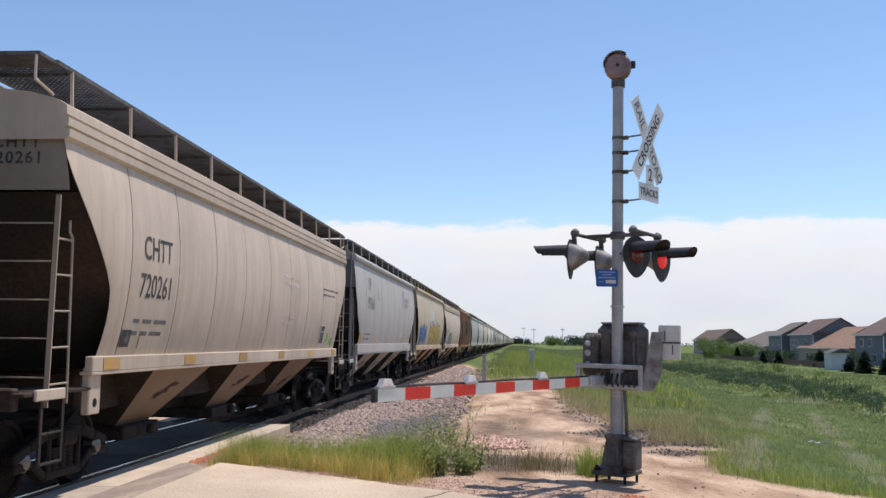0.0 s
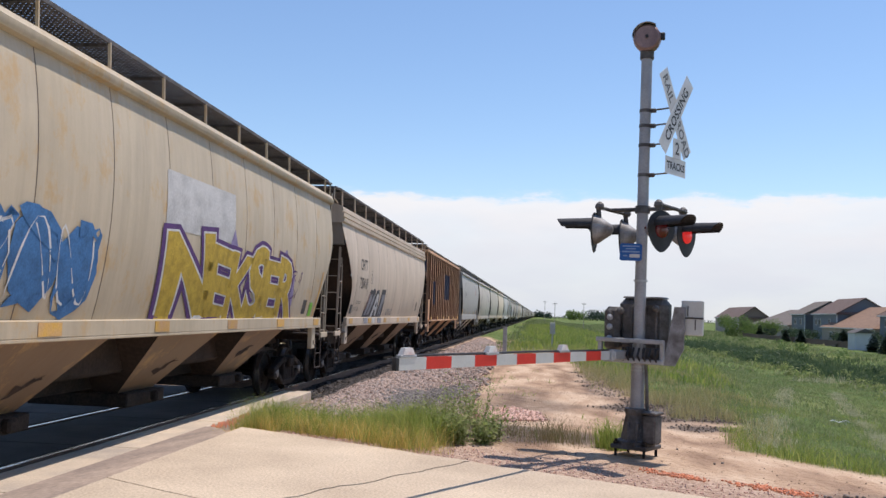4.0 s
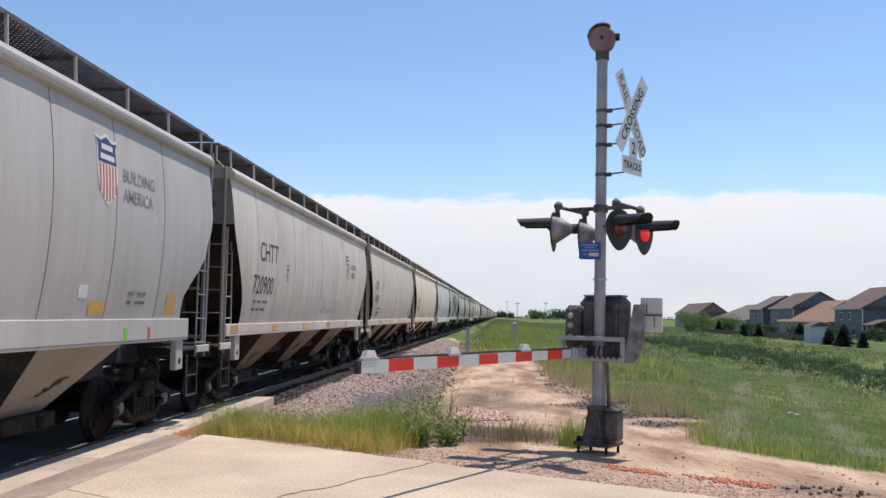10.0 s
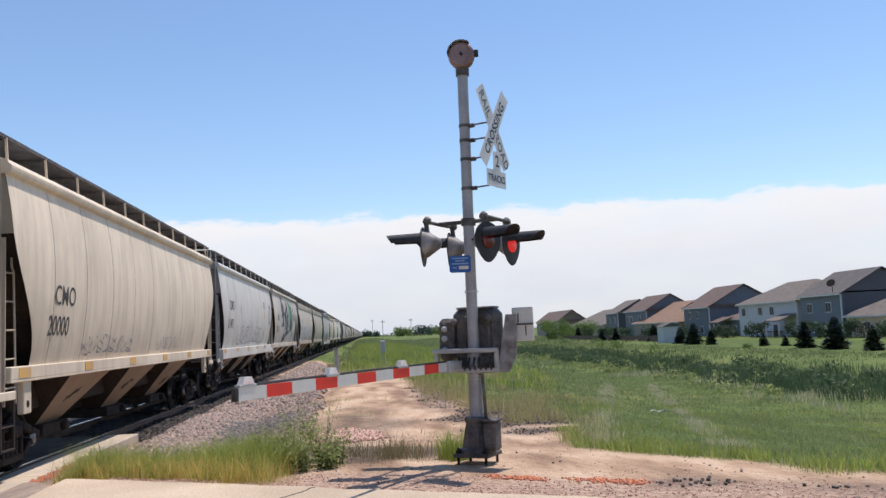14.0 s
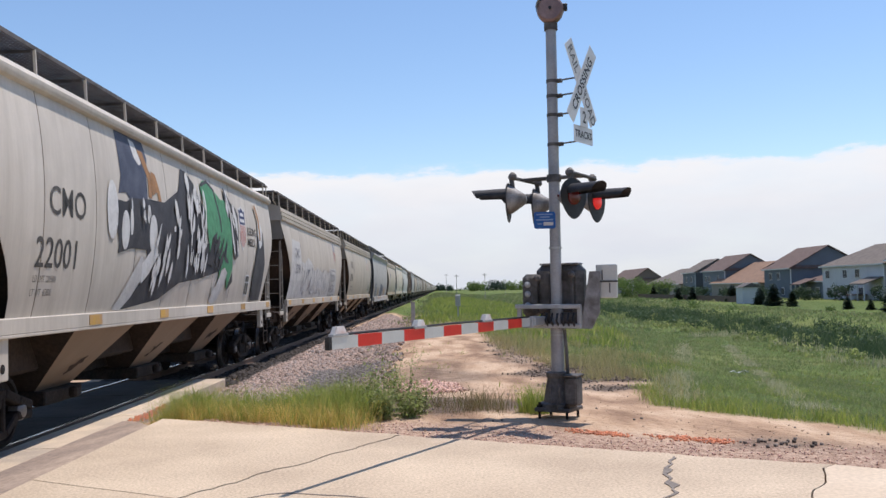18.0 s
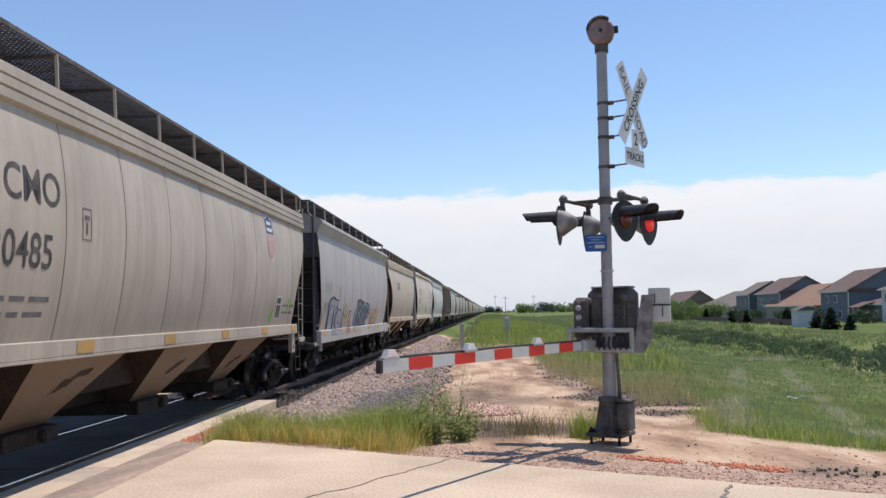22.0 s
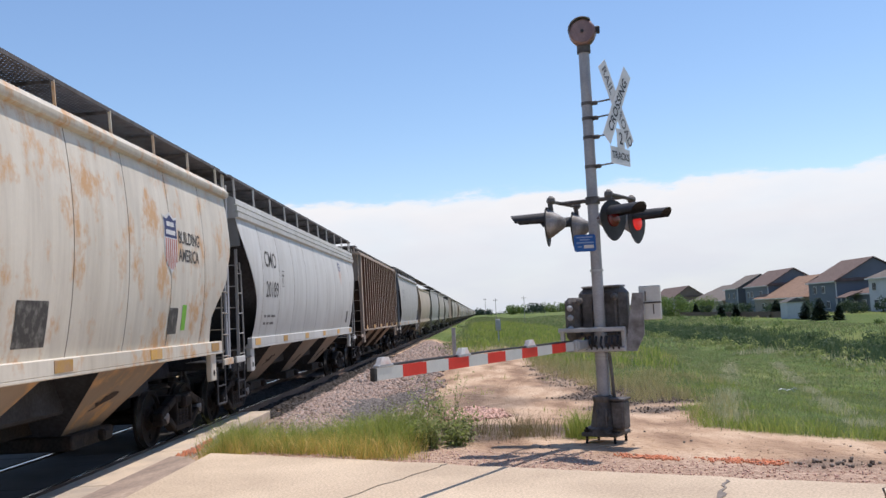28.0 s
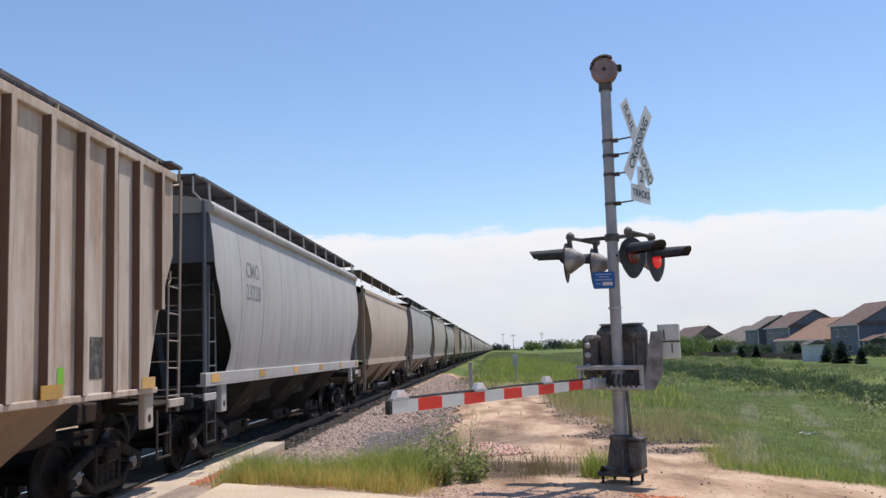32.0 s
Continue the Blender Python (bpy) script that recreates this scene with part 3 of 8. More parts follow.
solid("road_crack", crack, TAR, "thin dark cracks in the road concrete", "crack", kind="structure")
solid("tar_patch", tar, TAR, "dark tar-filled crack across a road slab", "road patch", kind="structure")

crossing = thing("crossing_panels", pose(0, 0, 0), "grey concrete crossing panels beside the rails, shade-dark between and in added rows beyond", "crossing", kind="structure")
for k in range(9):
    y0 = -6.3 + k * 2.93
    # the three outer rows are added to darken the ground beyond the train
    for x0, x1 in ((-5.62, -4.98), (-7.14, -5.86), (-8.7, -7.38), (-10.0, -8.74), (-11.5, -10.24), (-13.0, -11.74)):
        part("panel", Geo().box(((x0 + x1) / 2, y0 + 1.45, RAIL_Z - (0.13 if x0 > -9 else 0.16)), (x1 - x0, 2.9, 0.25), 0.015), CONCRETE_GREY if x0 > -5.7 else PANEL_OILY_SHADE, crossing)

# ---- track ----
track = thing("railway_track", pose(0, 0, 0), "railway track with polished rails on dark timber ties", "track", kind="structure")
for sx in (-1, 1):
    x = TRACK_X + sx * 0.755
    part("rail", Geo().box((x, 640, RAIL_Z - 0.09), (0.028, 1400, 0.12)).box((x, 640, RAIL_Z - 0.165), (0.14, 1400, 0.03)).box((x, 640, RAIL_Z - 0.025), (0.07, 1400, 0.045), 0.01), RAIL_STEEL, track)
    part("rail_head", Geo().box((x, 640, RAIL_Z - 0.002), (0.055, 1400, 0.006)), RAIL_TOP, track)
tie_me = Geo().box((0, 0, 0), (2.6, 0.23, 0.18), 0.01).mesh("tie", TIE_WOOD)
for k in range(120):
    part("tie", tie_me, None, track, at=pose(TRACK_X, 20.4 + k * 0.53, RAIL_Z - 0.265))
g_ties = Geo()
for k in range(600):
    g_ties.box((TRACK_X, 84.1 + k * 0.53, RAIL_Z - 0.265), (2.6, 0.23, 0.18))
part("far_ties", g_ties, TIE_WOOD, track)["kind"] = "stuff"

# ---- crossing signal ----
MX, MY = 1.222, 11.26
SIG_TURN = math.degrees(math.atan2(ROAD_U.y, ROAD_U.x))     # local +x looks along the road towards the viewer's side
signal = thing("crossing_signal", pose(MX, MY, 0, 0, 0.5) @ pose(0, 0, 0, 0, 0, SIG_TURN), "grey railway crossing signal mast with lamps, crossbuck, bell and gate", "crossing signal")


part("mast", Geo().lathe((0, 0, 0.4), (0, 0, 1), [(0, 0.082), (0.9, 0.082), (0.9, 0.07), (4.5, 0.067)], 20), MAST_PAINT, signal, smooth=True)
part("base_casting", Geo().lathe((0, 0, 0.1), (0, 0, 1), [(0, 0.24), (0.05, 0.24), (0.07, 0.19), (0.36, 0.135), (0.40, 0.15), (0.43, 0.15), (0.44, 0.09)], 10).box((-0.04, -0.13, 0.25), (0.03, 0.12, 0.26), 0.01).box((0.08, -0.13, 0.25), (0.03, 0.12, 0.26), 0.01), MECH_GREY, signal)
for bz_ in (1.02, 0.98, 2.06):
    part("mast_clamp", Geo().lathe((0, 0, bz_), (0, 0, 1), [(0, 0.083), (0.025, 0.083)], 16), GALV, signal)
for hx_, hz_ in ((-0.36, 1.66), (-0.24, 1.70), (0.22, 1.74)):
    part("hub_cap", Geo().lathe((hx_, -0.02, hz_), (0, -1, 0), [(0, 0.045), (0.04, 0.04), (0.06, 0.015)], 12), MECH_GREY, signal)
part("base_plate", Geo().box((0, 0, 0.085), (0.46, 0.46, 0.05), 0.01), MECH_GREY, signal)
for bx in (-0.18, 0.18):
    for by in (-0.18, 0.18):
        part("anchor_bolt", Geo().rod((bx, by, -0.1), (bx, by, 0.17), 0.018, 8).rod((bx, by, 0.11), (bx, by, 0.14), 0.035, 6), STEEL_DARK, signal)
part("junction_box", Geo().box((0.22, -0.05, 0.31), (0.16, 0.22, 0.34), 0.02).box((0.22, -0.05, 0.5), (0.19, 0.25, 0.03), 0.01), MECH_GREY, signal)
part("conduit", Geo().pipe([(0.14, -0.02, 0.45), (0.13, -0.03, 0.8), (0.11, -0.03, 1.06)], 0.022, 8), MECH_GREY, signal)

bell = part("bell", Geo().lathe((0, -0.13, 5.08), (0, 1, 0), [(0, 0.05), (0.0, 0.14), (0.02, 0.162), (0.09, 0.172), (0.2, 0.155), (0.24, 0.09)], 24), material("dull_bell_casting", (0.30, 0.20, 0.185), 0.45, 0.5, 0.15, 5, (0.20, 0.13, 0.125), 0.5), signal, "dull reddish-grey bell", smooth=True)
bell.matrix_basis = pose(0, 0, -0.01, 0, 0, -10 - SIG_TURN)
g_hood = Geo()
g_hood.grid([[(0.178 * math.cos(a), y, 5.08 + 0.178 * math.sin(a)) for a in [math.pi * (0.30 + 0.68 * i / 14) for i in range(15)]] for y in (-0.17, 0.1)])
part("bell_hood", g_hood, GALV, bell)
part("bell_clapper", Geo().rod((0, -0.135, 5.08), (0, -0.16, 5.08), 0.02, 10), BLACK_PAINT, bell)
part("bell_terminal", Geo().box((0.18, -0.05, 5.10), (0.07, 0.06, 0.09), 0.01), BLACK_PAINT, bell)
part("bell_neck", Geo().lathe((0, 0, 4.82), (0, 0, 1), [(0, 0.085), (0.12, 0.085), (0.14, 0.06), (0.2, 0.05)], 16), MECH_GREY, signal, smooth=True)

# crossbuck, facing along +x of the signal
XB = 0.30
# grey stands in for back light on this blade's black letters
SIGN_BACKLIT = material("backlit_sign_letters", (0.16, 0.16, 0.165), 0.6, bump=0)
for sg, word, off in ((1, "CROSSING", 0.012), (-1, "RAILROAD", 0.0)):
    m = pose(0, 0, 0, 0, 0, -6) @ pose(XB + 0.06 + off, 0.09, 4.11) @ pose(0, 0, 0, 55 * sg)
    blade = part("crossbuck_blade", Geo().box((0, 0, 0), (0.006, 1.14, 0.21)), SIGN_WHITE, signal, "white reflective blade with black letters", at=m)
    if sg > 0:
        vs, fs = lettering(word, 0.17, 0.004, 1.05)
        wd = max(v[0] for v in vs)
        part("lettering", Geo().add([(0.005, v[0] - wd / 2, v[1] - 0.06) for v in vs], fs), SIGN_BLACK, blade)
    else:
        for w2, cy in (("RAIL", -0.34), ("ROAD", 0.34)):
            vs, fs = lettering(w2, 0.17, 0.004, 1.05)
            wd = max(v[0] for v in vs)
            part("lettering", Geo().add([(0.005, v[0] - wd / 2 + cy, v[1] - 0.06) for v in vs], fs), SIGN_BACKLIT, blade, "grey letters with the backlight put into their colour")
plate = part("track_count_plate", Geo().box((XB, 0.10, 3.48), (0.006, 0.52, 0.21)).box((XB + 0.014, 0.10, 3.70), (0.006, 0.2, 0.24)), SIGN_WHITE, signal, "white plate reading 2 TRACKS", at=pose(0.065, 0.005, -0.015, 0, 0, -5))
for txt, size, zc in (("2", 0.21, 3.63), ("TRACKS", 0.125, 3.44)):
    vs, fs = lettering(txt, size, 0.003)
    wd = max(v[0] for v in vs)
    part("lettering", Geo().add([(XB + 0.005 + (0.014 if txt == "2" else 0), v[0] - wd / 2 + 0.10, v[1] + zc) for v in vs], fs), SIGN_BLACK, plate)
for z in (4.17, 3.98, 3.74, 3.37):
    part("sign_bracket", Geo().rod((0.0, 0.0, z), (XB - 0.01, 0.04, z + 0.02), 0.011, 6).lathe((0, 0, z - 0.02), (0, 0, 1), [(0, 0.073), (0.04, 0.073)], 14).box((0.09, 0.01, z), (0.09, 0.05, 0.05), 0.01), MECH_GREY, signal)

# lamps: two that face along the road each way
part("crossarm", Geo().rod((-0.42, 0, 2.95), (0.39, 0, 2.95), 0.026, 10).rod((-0.42, -0.41, 2.95), (-0.42, 0.41, 2.95), 0.022, 10).rod((0.39, -0.41, 2.95), (0.39, 0.41, 2.95), 0.022, 10).lathe((0, 0, 2.90), (0, 0, 1), [(0, 0.09), (0.09, 0.09)], 14), MECH_GREY, signal)
LAMPS = []


def flasher(y, facing, name_label, turn=0, lens_mat=RED_LENS):
    """A flashing lamp unit under the crossarm: oval backing disc, hood, lens, cast housing."""
    m = pose(0.39 if facing > 0 else -0.42, y, 2.69, 0, 0, (0 if facing > 0 else 180) + turn)
    unit = part("flasher", Geo().lathe((0.02, 0, -0.02), (-1, 0, 0), [(0, 0.18), (0.04, 0.17), (0.13, 0.11), (0.2, 0.065), (0.22, 0.03)], 24), GREY_CAST, signal, name_label, smooth=True, at=m)
    k = 32
    arc = [2 * math.pi * i / k for i in range(k)]
    ring = [(0.03, (0.215 if math.sin(a) > 0 else 0.215 * (1 - 0.25 * math.sin(a) ** 2)) * math.cos(a), (0.20 if math.sin(a) > 0 else 0.29) * math.sin(a) - 0.01) for a in arc]
    inner = [(0.03, 0.10 * math.cos(a), 0.10 * math.sin(a) - 0.03) for a in arc]
    g = Geo()
    g.add(ring + inner + [(p[0] - 0.012, p[1], p[2]) for p in ring + inner],
          [(i, (i + 1) % k, k + (i + 1) % k, k + i) for i in range(k)] + [(2 * k + i, 3 * k + i, 3 * k + (i + 1) % k, 2 * k + (i + 1) % k) for i in range(k)]
          + [(i, 2 * k + i, 2 * k + (i + 1) % k, (i + 1) % k) for i in range(k)])
    part("backing_disc", g, BLACK_PAINT, unit, "black oval backing disc")
    part("lens", Geo().lathe((0.025, 0, -0.03), (1, 0, 0), [(0, 0.105), (0.02, 0.10), (0.032, 0.07), (0.036, 0.02)], 24), lens_mat, unit, "red glass lens", smooth=True)
    hood, rows = Geo(), []
    for i in range(15):
        a = math.pi * (-0.10 + 1.20 * i / 14)
        reach = 0.395 + 0.06 * math.sin(a)
        rows.append([(0.03 + reach * q, 0.12 * math.cos(a), (0.095 - 0.012 * q) * math.sin(a) + 0.03) for q in (0, 0.5, 0.92, 1.0)])
    hood.grid(rows)
    hood.grid([[(p[0], p[1] * 0.95, (p[2] - 0.03) * 0.95 + 0.03) for p in r] for r in rows][::-1])
    part("hood", hood, BLACK_PAINT, unit, "long black hood", smooth=True)
    part("sidelight", Geo().lathe((-0.08, -0.15, -0.02), (-0.3, -1, 0), [(0, 0.016), (0.01, 0.012)], 10), RED_LENS, unit, "tiny red sidelight")
    part("hanger", Geo().rod((-0.03, 0, 0.1), (-0.01, 0, 0.28), 0.03, 8).lathe((-0.03, 0, 0.22), (0, 0, 1), [(0, 0.035), (0.03, 0.055), (0.07, 0.05), (0.1, 0.02)], 10), MECH_GREY, unit)
    LAMPS.append(unit)
    return unit


flasher(-0.39, 1, "black flashing lamp with a dark red lens", -22)
flasher(0.39, 1, "black flashing lamp with a glowing red lens", -9, RED_LIT)
for y_ in (-0.39, 0.39):
    flasher(y_, -1, "black flashing lamp with a grey cast back", 15)
blue = part("notice_plate", Geo().slab([(x_, y_) for x_, y_ in ((-0.115, -0.105), (0.115, -0.105), (0.133, -0.087), (0.133, 0.087), (0.115, 0.105), (-0.115, 0.105), (-0.133, 0.087), (-0.133, -0.087))], -0.004, 0.004), SIGN_BLUE, signal, "small blue emergency notice plate", at=pose(0, 0, 0, 0, 0, -SIG_TURN - 4) @ pose(-0.13, -0.09, 2.415, 90))
PALE_BLUE = material("faded_blue_print", (0.22, 0.33, 0.55), 0.5, bump=0)
for zz, ww, cx, hh in ((0.072, 0.20, 0, 0.016), (0.04, 0.12, 0, 0.014), (0.005, 0.21, 0, 0.018), (-0.045, 0.12, 0.045, 0.042), (-0.045, 0.05, -0.065, 0.016)):
    part("text_bar", Geo().box((cx, zz, 0.0055), (ww, hh, 0.003)), SIGN_WHITE if hh > 0.03 else PALE_BLUE, blue)

# gate mechanism and arm
mech = part("gate_mechanism", Geo().box((0.0, 0.17, 1.54), (0.64, 0.24, 0.66), 0.08).box((-0.355, 0.05, 1.48), (0.20, 0.22, 0.54), 0.05).box((0.08, 0.0, 1.17), (0.5, 0.1, 0.2), 0.02), MECH_GREY, signal, "weathered dark grey gate mechanism")
for mx_ in (-0.1, 0.06, 0.2):
    part("housing_rib", Geo().box((mx_, 0.025, 1.52), (0.035, 0.04, 0.5), 0.012), MECH_GREY, mech)
part("housing_cap", Geo().box((0.0, 0.17, 1.872), (0.52, 0.20, 0.026), 0.012), GREY_CAST, mech)
for bz in (1.62, 1.5, 1.36):
    part("hub_bolt", Geo().lathe((-0.36, -0.05, bz), (0, -1, 0), [(0, 0.04), (0.03, 0.04), (0.05, 0.02)], 8), GALV, mech)
part("counterweight_arm", Geo().slab([(-0.12, -0.40), (0.02, -0.40), (0.12, -0.2), (0.13, 0.30), (0.0, 0.30)], -0.012, 0.012), GREY_CAST, signal, "tapered grey counterweight arm", at=pose(0.44, 0.0, 1.47) @ pose(0, 0, 0, 90, 0, 8))
weight = part("counterweight", Geo().box((0, 0, 0), (0.26, 0.05, 0.41), 0.01), REFLECT_WHITE, signal, "pale grey counterweight plate", at=pose(0.625, 0.1, 1.645, 0, 0, 8))
part("weight_strap", Geo().box((0, -0.03, 0), (0.27, 0.015, 0.02)).box((-0.05, -0.028, 0.08), (0.012, 0.01, 0.12)).box((0.04, -0.028, -0.08), (0.012, 0.01, 0.12)), MECH_GREY, weight)
for bz, x0, x1 in ((1.345, -0.50, 0.37), (1.105, -0.40, 0.37)):
    part("arm_frame_bar", Geo().box(((x0 + x1) / 2, -0.13, bz), (x1 - x0, 0.06, 0.055), 0.008), GALV, signal, "galvanised frame bar")
part("arm_frame_post", Geo().box((0.34, -0.1, 1.225), (0.05, 0.05, 0.24), 0.006), GALV, signal)
part("arm_frame_post", Geo().box((-0.46, -0.1, 1.265), (0.05, 0.06, 0.16), 0.006), GALV, signal)
for k in range(7):
    part("cable_loop", Geo().pipe([(-0.15 + 0.07 * k, -0.12, 1.26), (-0.14 + 0.07 * k, -0.19, 1.17), (-0.12 + 0.07 * k, -0.13, 1.08)], 0.014, 6), BLACK_PAINT, mech)
ARM_X, ARM_Z = -0.17, 1.17
part("arm_clamp", Geo().box((ARM_X + 0.03, -0.28, ARM_Z), (0.10, 0.34, 0.11), 0.012).box((ARM_X + 0.04, -0.42, ARM_Z), (0.05, 0.14, 0.135), 0.01), GALV, signal, "bolted galvanised arm clamp")
arm = part("gate_arm", Geo().box((ARM_X, -2.42, ARM_Z), (0.035, 4.08, 0.098), 0.006), REFLECT_WHITE, signal, "red and white striped lowered gate arm")
arm.matrix_basis = pose(0, 0, 0, 0.3)
for k in range(11):
    y1_ = -4.455 + 0.374 * k
    part("stripe", Geo().box((ARM_X + 0.02, y1_ + 0.187, ARM_Z), (0.006, 0.373, 0.104)).box((ARM_X - 0.02, y1_ + 0.187, ARM_Z), (0.006, 0.373, 0.104)), REFLECT_RED if k % 2 else REFLECT_WHITE, arm)
part("arm_end_cap", Geo().box((ARM_X, -4.475, ARM_Z), (0.05, 0.04, 0.112), 0.005), BLACK_PAINT, arm)
CLEAR_PLASTIC = material("frosted_lamp_plastic", (0.62, 0.62, 0.60), 0.3, 0, 0.08, 8, (0.58, 0.42, 0.38), 0.4, bump=0.05)
for yy in (-4.33, -3.03, -1.6):
    al = part("arm_lamp", Geo().box((ARM_X, yy, ARM_Z + 0.062), (0.06, 0.22, 0.026), 0.006), GALV, arm, "small frosted arm lamp")
    part("lamp_body", Geo().add([(ARM_X + sx * 0.03 * (1 if zz == 0 else 0.8), yy + sy * (0.08 if zz == 0 else 0.05), ARM_Z + 0.074 + zz) for zz in (0, 0.06) for sx, sy in ((-1, -1), (1, -1), (1, 1), (-1, 1))], [(0, 1, 5, 4), (1, 2, 6, 5), (2, 3, 7, 6), (3, 0, 4, 7), (4, 5, 6, 7)]), CLEAR_PLASTIC, al)
part("arm_cable", Geo().pipe([(ARM_X, -4.25, ARM_Z + 0.065), (ARM_X, -3.7, ARM_Z + 0.068), (ARM_X, -3.12, ARM_Z + 0.066), (ARM_X, -2.4, ARM_Z + 0.07), (ARM_X, -1.68, ARM_Z + 0.066), (ARM_X, -0.45, ARM_Z + 0.06)], 0.012, 6), BLACK_PAINT, arm)

# ---- the train ----
SPEED = 9.85
RB_Z = 4.77
TRAIN = []
# end and underbody colours: shade put into the dirt tone
END_SHADE_GRIME = material("brown_end_grime", (0.055, 0.034, 0.024), 0.85, 0, 0.3, 1.2, (0.022, 0.016, 0.013), 0.55, 20, 0.2)
END_SHADE_SLATE = material("slate_end_grime", (0.045, 0.046, 0.054), 0.8, 0, 0.3, 1.2, (0.02, 0.02, 0.022), 0.55, 20, 0.2)
SEAM_RUST = material("rusty_seam", (0.19, 0.145, 0.115), 0.9, 0, 0.2, 4)
# dark brown for the posts' flanks: shade and rust in one colour
POST_RUST_SHADE = car_paint("post_rust_shade", (0.15, 0.080, 0.052), dirt=(0.05, 0.03, 0.022), dirt_amount=0.5, streak=0.6, rough=0.85)
GRATE = material("dark_grating", (0.125, 0.118, 0.122), 0.8, 0.1, 0.3, 6, bump=0.1)


def profile(kind):
    """Half width by height for a side sheet, bottom to top."""
    if kind == "rib":
        zs = [1.33, 1.5, 2.4, 3.3, 4.46]
        return [(z, 1.44) for z in zs]
    top = 3.95 if kind == "round" else 4.23
    out = []
    n = 12
    for i in range(n + 1):
        t = i / n
        z = 1.50 + (top - 1.50) * t
        bulge = math.sin(math.pi * min(1, max(0, t * 0.92 + 0.03))) ** 0.8
        w = 1.43 + (0.17 if kind == "flat" else 0.19) * bulge + 0.03 * t
        out.append((z, w))
    return out


def end_reach(kind, z, ls, lt):
    """Half length of the side sheet at a height: full at the top, cut back above the trucks."""
    if kind == "rib":
        return lt - 0.95 * smoothstep(3.35, 1.75, z)
    if kind == "round":
        return lt - float(np.interp(z, (1.5, 1.85, 2.25, 2.45, 3.45, 3.7), (1.12, 1.16, 1.14, 1.03, 0.16, 0.0)))
    if kind == "deep":
        return lt - 0.50 * smoothstep(3.0, 1.7, z)
    if kind == "oval":
        return lt - 0.98 * smoothstep(3.45, 1.55, z)
    return lt - 0.25 * smoothstep(3.2, 2.9, z) - 0.95 * smoothstep(2.8, 1.8, z) + 0.15 * smoothstep(1.9, 1.5, z)


def bent_sheet(kind, pts, faces, lift=0.010):
    """Lays flat shapes given as (y, z) onto the near side of a car."""
    pr = profile(kind)
    zs, ws = [p[0] for p in pr], [p[1] for p in pr]
    return [(float(np.interp(z, zs, ws)) + lift, y, z) for y, z in pts], faces


def sprayed_fill(kind, poly, lift):
    """A painted area laid on the curved side, cut into level strips that follow the bulge."""
    g = Geo()
    lo, hi = min(p[1] for p in poly), max(p[1] for p in poly)
    n = max(1, int((hi - lo) / 0.16) + 1)
    for k in range(n):
        cut = list(poly)
        for z_, sign in ((lo + (hi - lo) * k / n, 1), (lo + (hi - lo) * (k + 1) / n, -1)):
            out = []
            for a, b in zip(cut, cut[1:] + cut[:1]):
                da, db = (a[1] - z_) * sign, (b[1] - z_) * sign
                if da >= 0:
                    out.append(a)
                if (da >= 0) != (db >= 0):
                    t = da / (da - db)
                    out.append((a[0] + t * (b[0] - a[0]), z_))
            cut = out
            if len(cut) < 3:
                break
        if len(cut) >= 3:
            g.add(bent_sheet(kind, cut, [], lift)[0], [tuple(range(len(cut)))])
    return g


_wheel_cache = {}


def wheelset_mesh():
    if "w" not in _wheel_cache:
        g = Geo()
        for sx in (-1, 1):
            g.lathe((sx * 0.70, 0, 0), (sx, 0, 0), [(-0.02, 0.20), (-0.02, 0.485), (0.012, 0.487), (0.03, 0.462), (0.11, 0.456), (0.115, 0.40), (0.075, 0.38), (0.06, 0.20), (0.115, 0.17), (0.115, 0.05)], 28)
        g.rod((-0.95, 0, 0), (0.95, 0, 0), 0.075, 12)
        for k in range(3):
            a = k * 2 * math.pi / 3
            for sx in (-1, 1):
                g.box((sx * 0.775, 0.29 * math.cos(a), 0.29 * math.sin(a)), (0.03, 0.07, 0.07))
        k_ = len(g.f)
        for sx in (-1, 1):
            g.lathe((sx * 0.70, 0, 0), (sx, 0, 0), [(0.028, 0.4645), (0.108, 0.4585)], 28)
            del g.f[-2:]
        me = g.mesh("wheelset", STEEL_GREASE, True)
        me.materials.append(WHEEL_BRIGHT)
        me.polygons.foreach_set("material_index", [0] * k_ + [1] * (len(me.polygons) - k_))
        _wheel_cache["w"] = me
    return _wheel_cache["w"]


def truck_meshes():
    if "side" in _wheel_cache:
        return _wheel_cache
    for sx, key in ((1, "side"), (-1, "side2")):
        g = Geo()
        x = sx * 1.0
        top = [(-1.12, 0.50), (-0.78, 0.60), (-0.42, 0.72), (0.42, 0.72), (0.78, 0.60), (1.12, 0.50)]
        bot = [(-1.12, 0.40), (-0.72, 0.42), (-0.44, 0.24), (0.44, 0.24), (0.72, 0.42), (1.12, 0.40)]
        for a, b in zip(top, top[1:]):
            g.bar((x, a[0], a[1]), (x, b[0], b[1]), 0.16, 0.13, 0.02)
        for a, b in zip(bot, bot[1:]):
            g.bar((x, a[0], a[1]), (x, b[0], b[1]), 0.16, 0.11, 0.02)
        for yy in (-0.36, 0.36):
            g.bar((x, yy, 0.22), (x, yy, 0.72), 0.16, 0.09, 0.02)
        _wheel_cache[key] = g.mesh("side_frame", STEEL_GREASE)
    s = Geo()
    for yy in (0.0,):
        s.lathe((1.0, yy, 0.29), (0, 0, 1), [(k * 0.045 + d_, r_) for k in range(6) for d_, r_ in ((0, 0.07), (0.012, 0.085), (0.024, 0.085), (0.036, 0.07))], 10)
    _wheel_cache["spring"] = s.mesh("spring", STEEL_DARK, True)
    c = Geo()
    for yy in (0.0,):
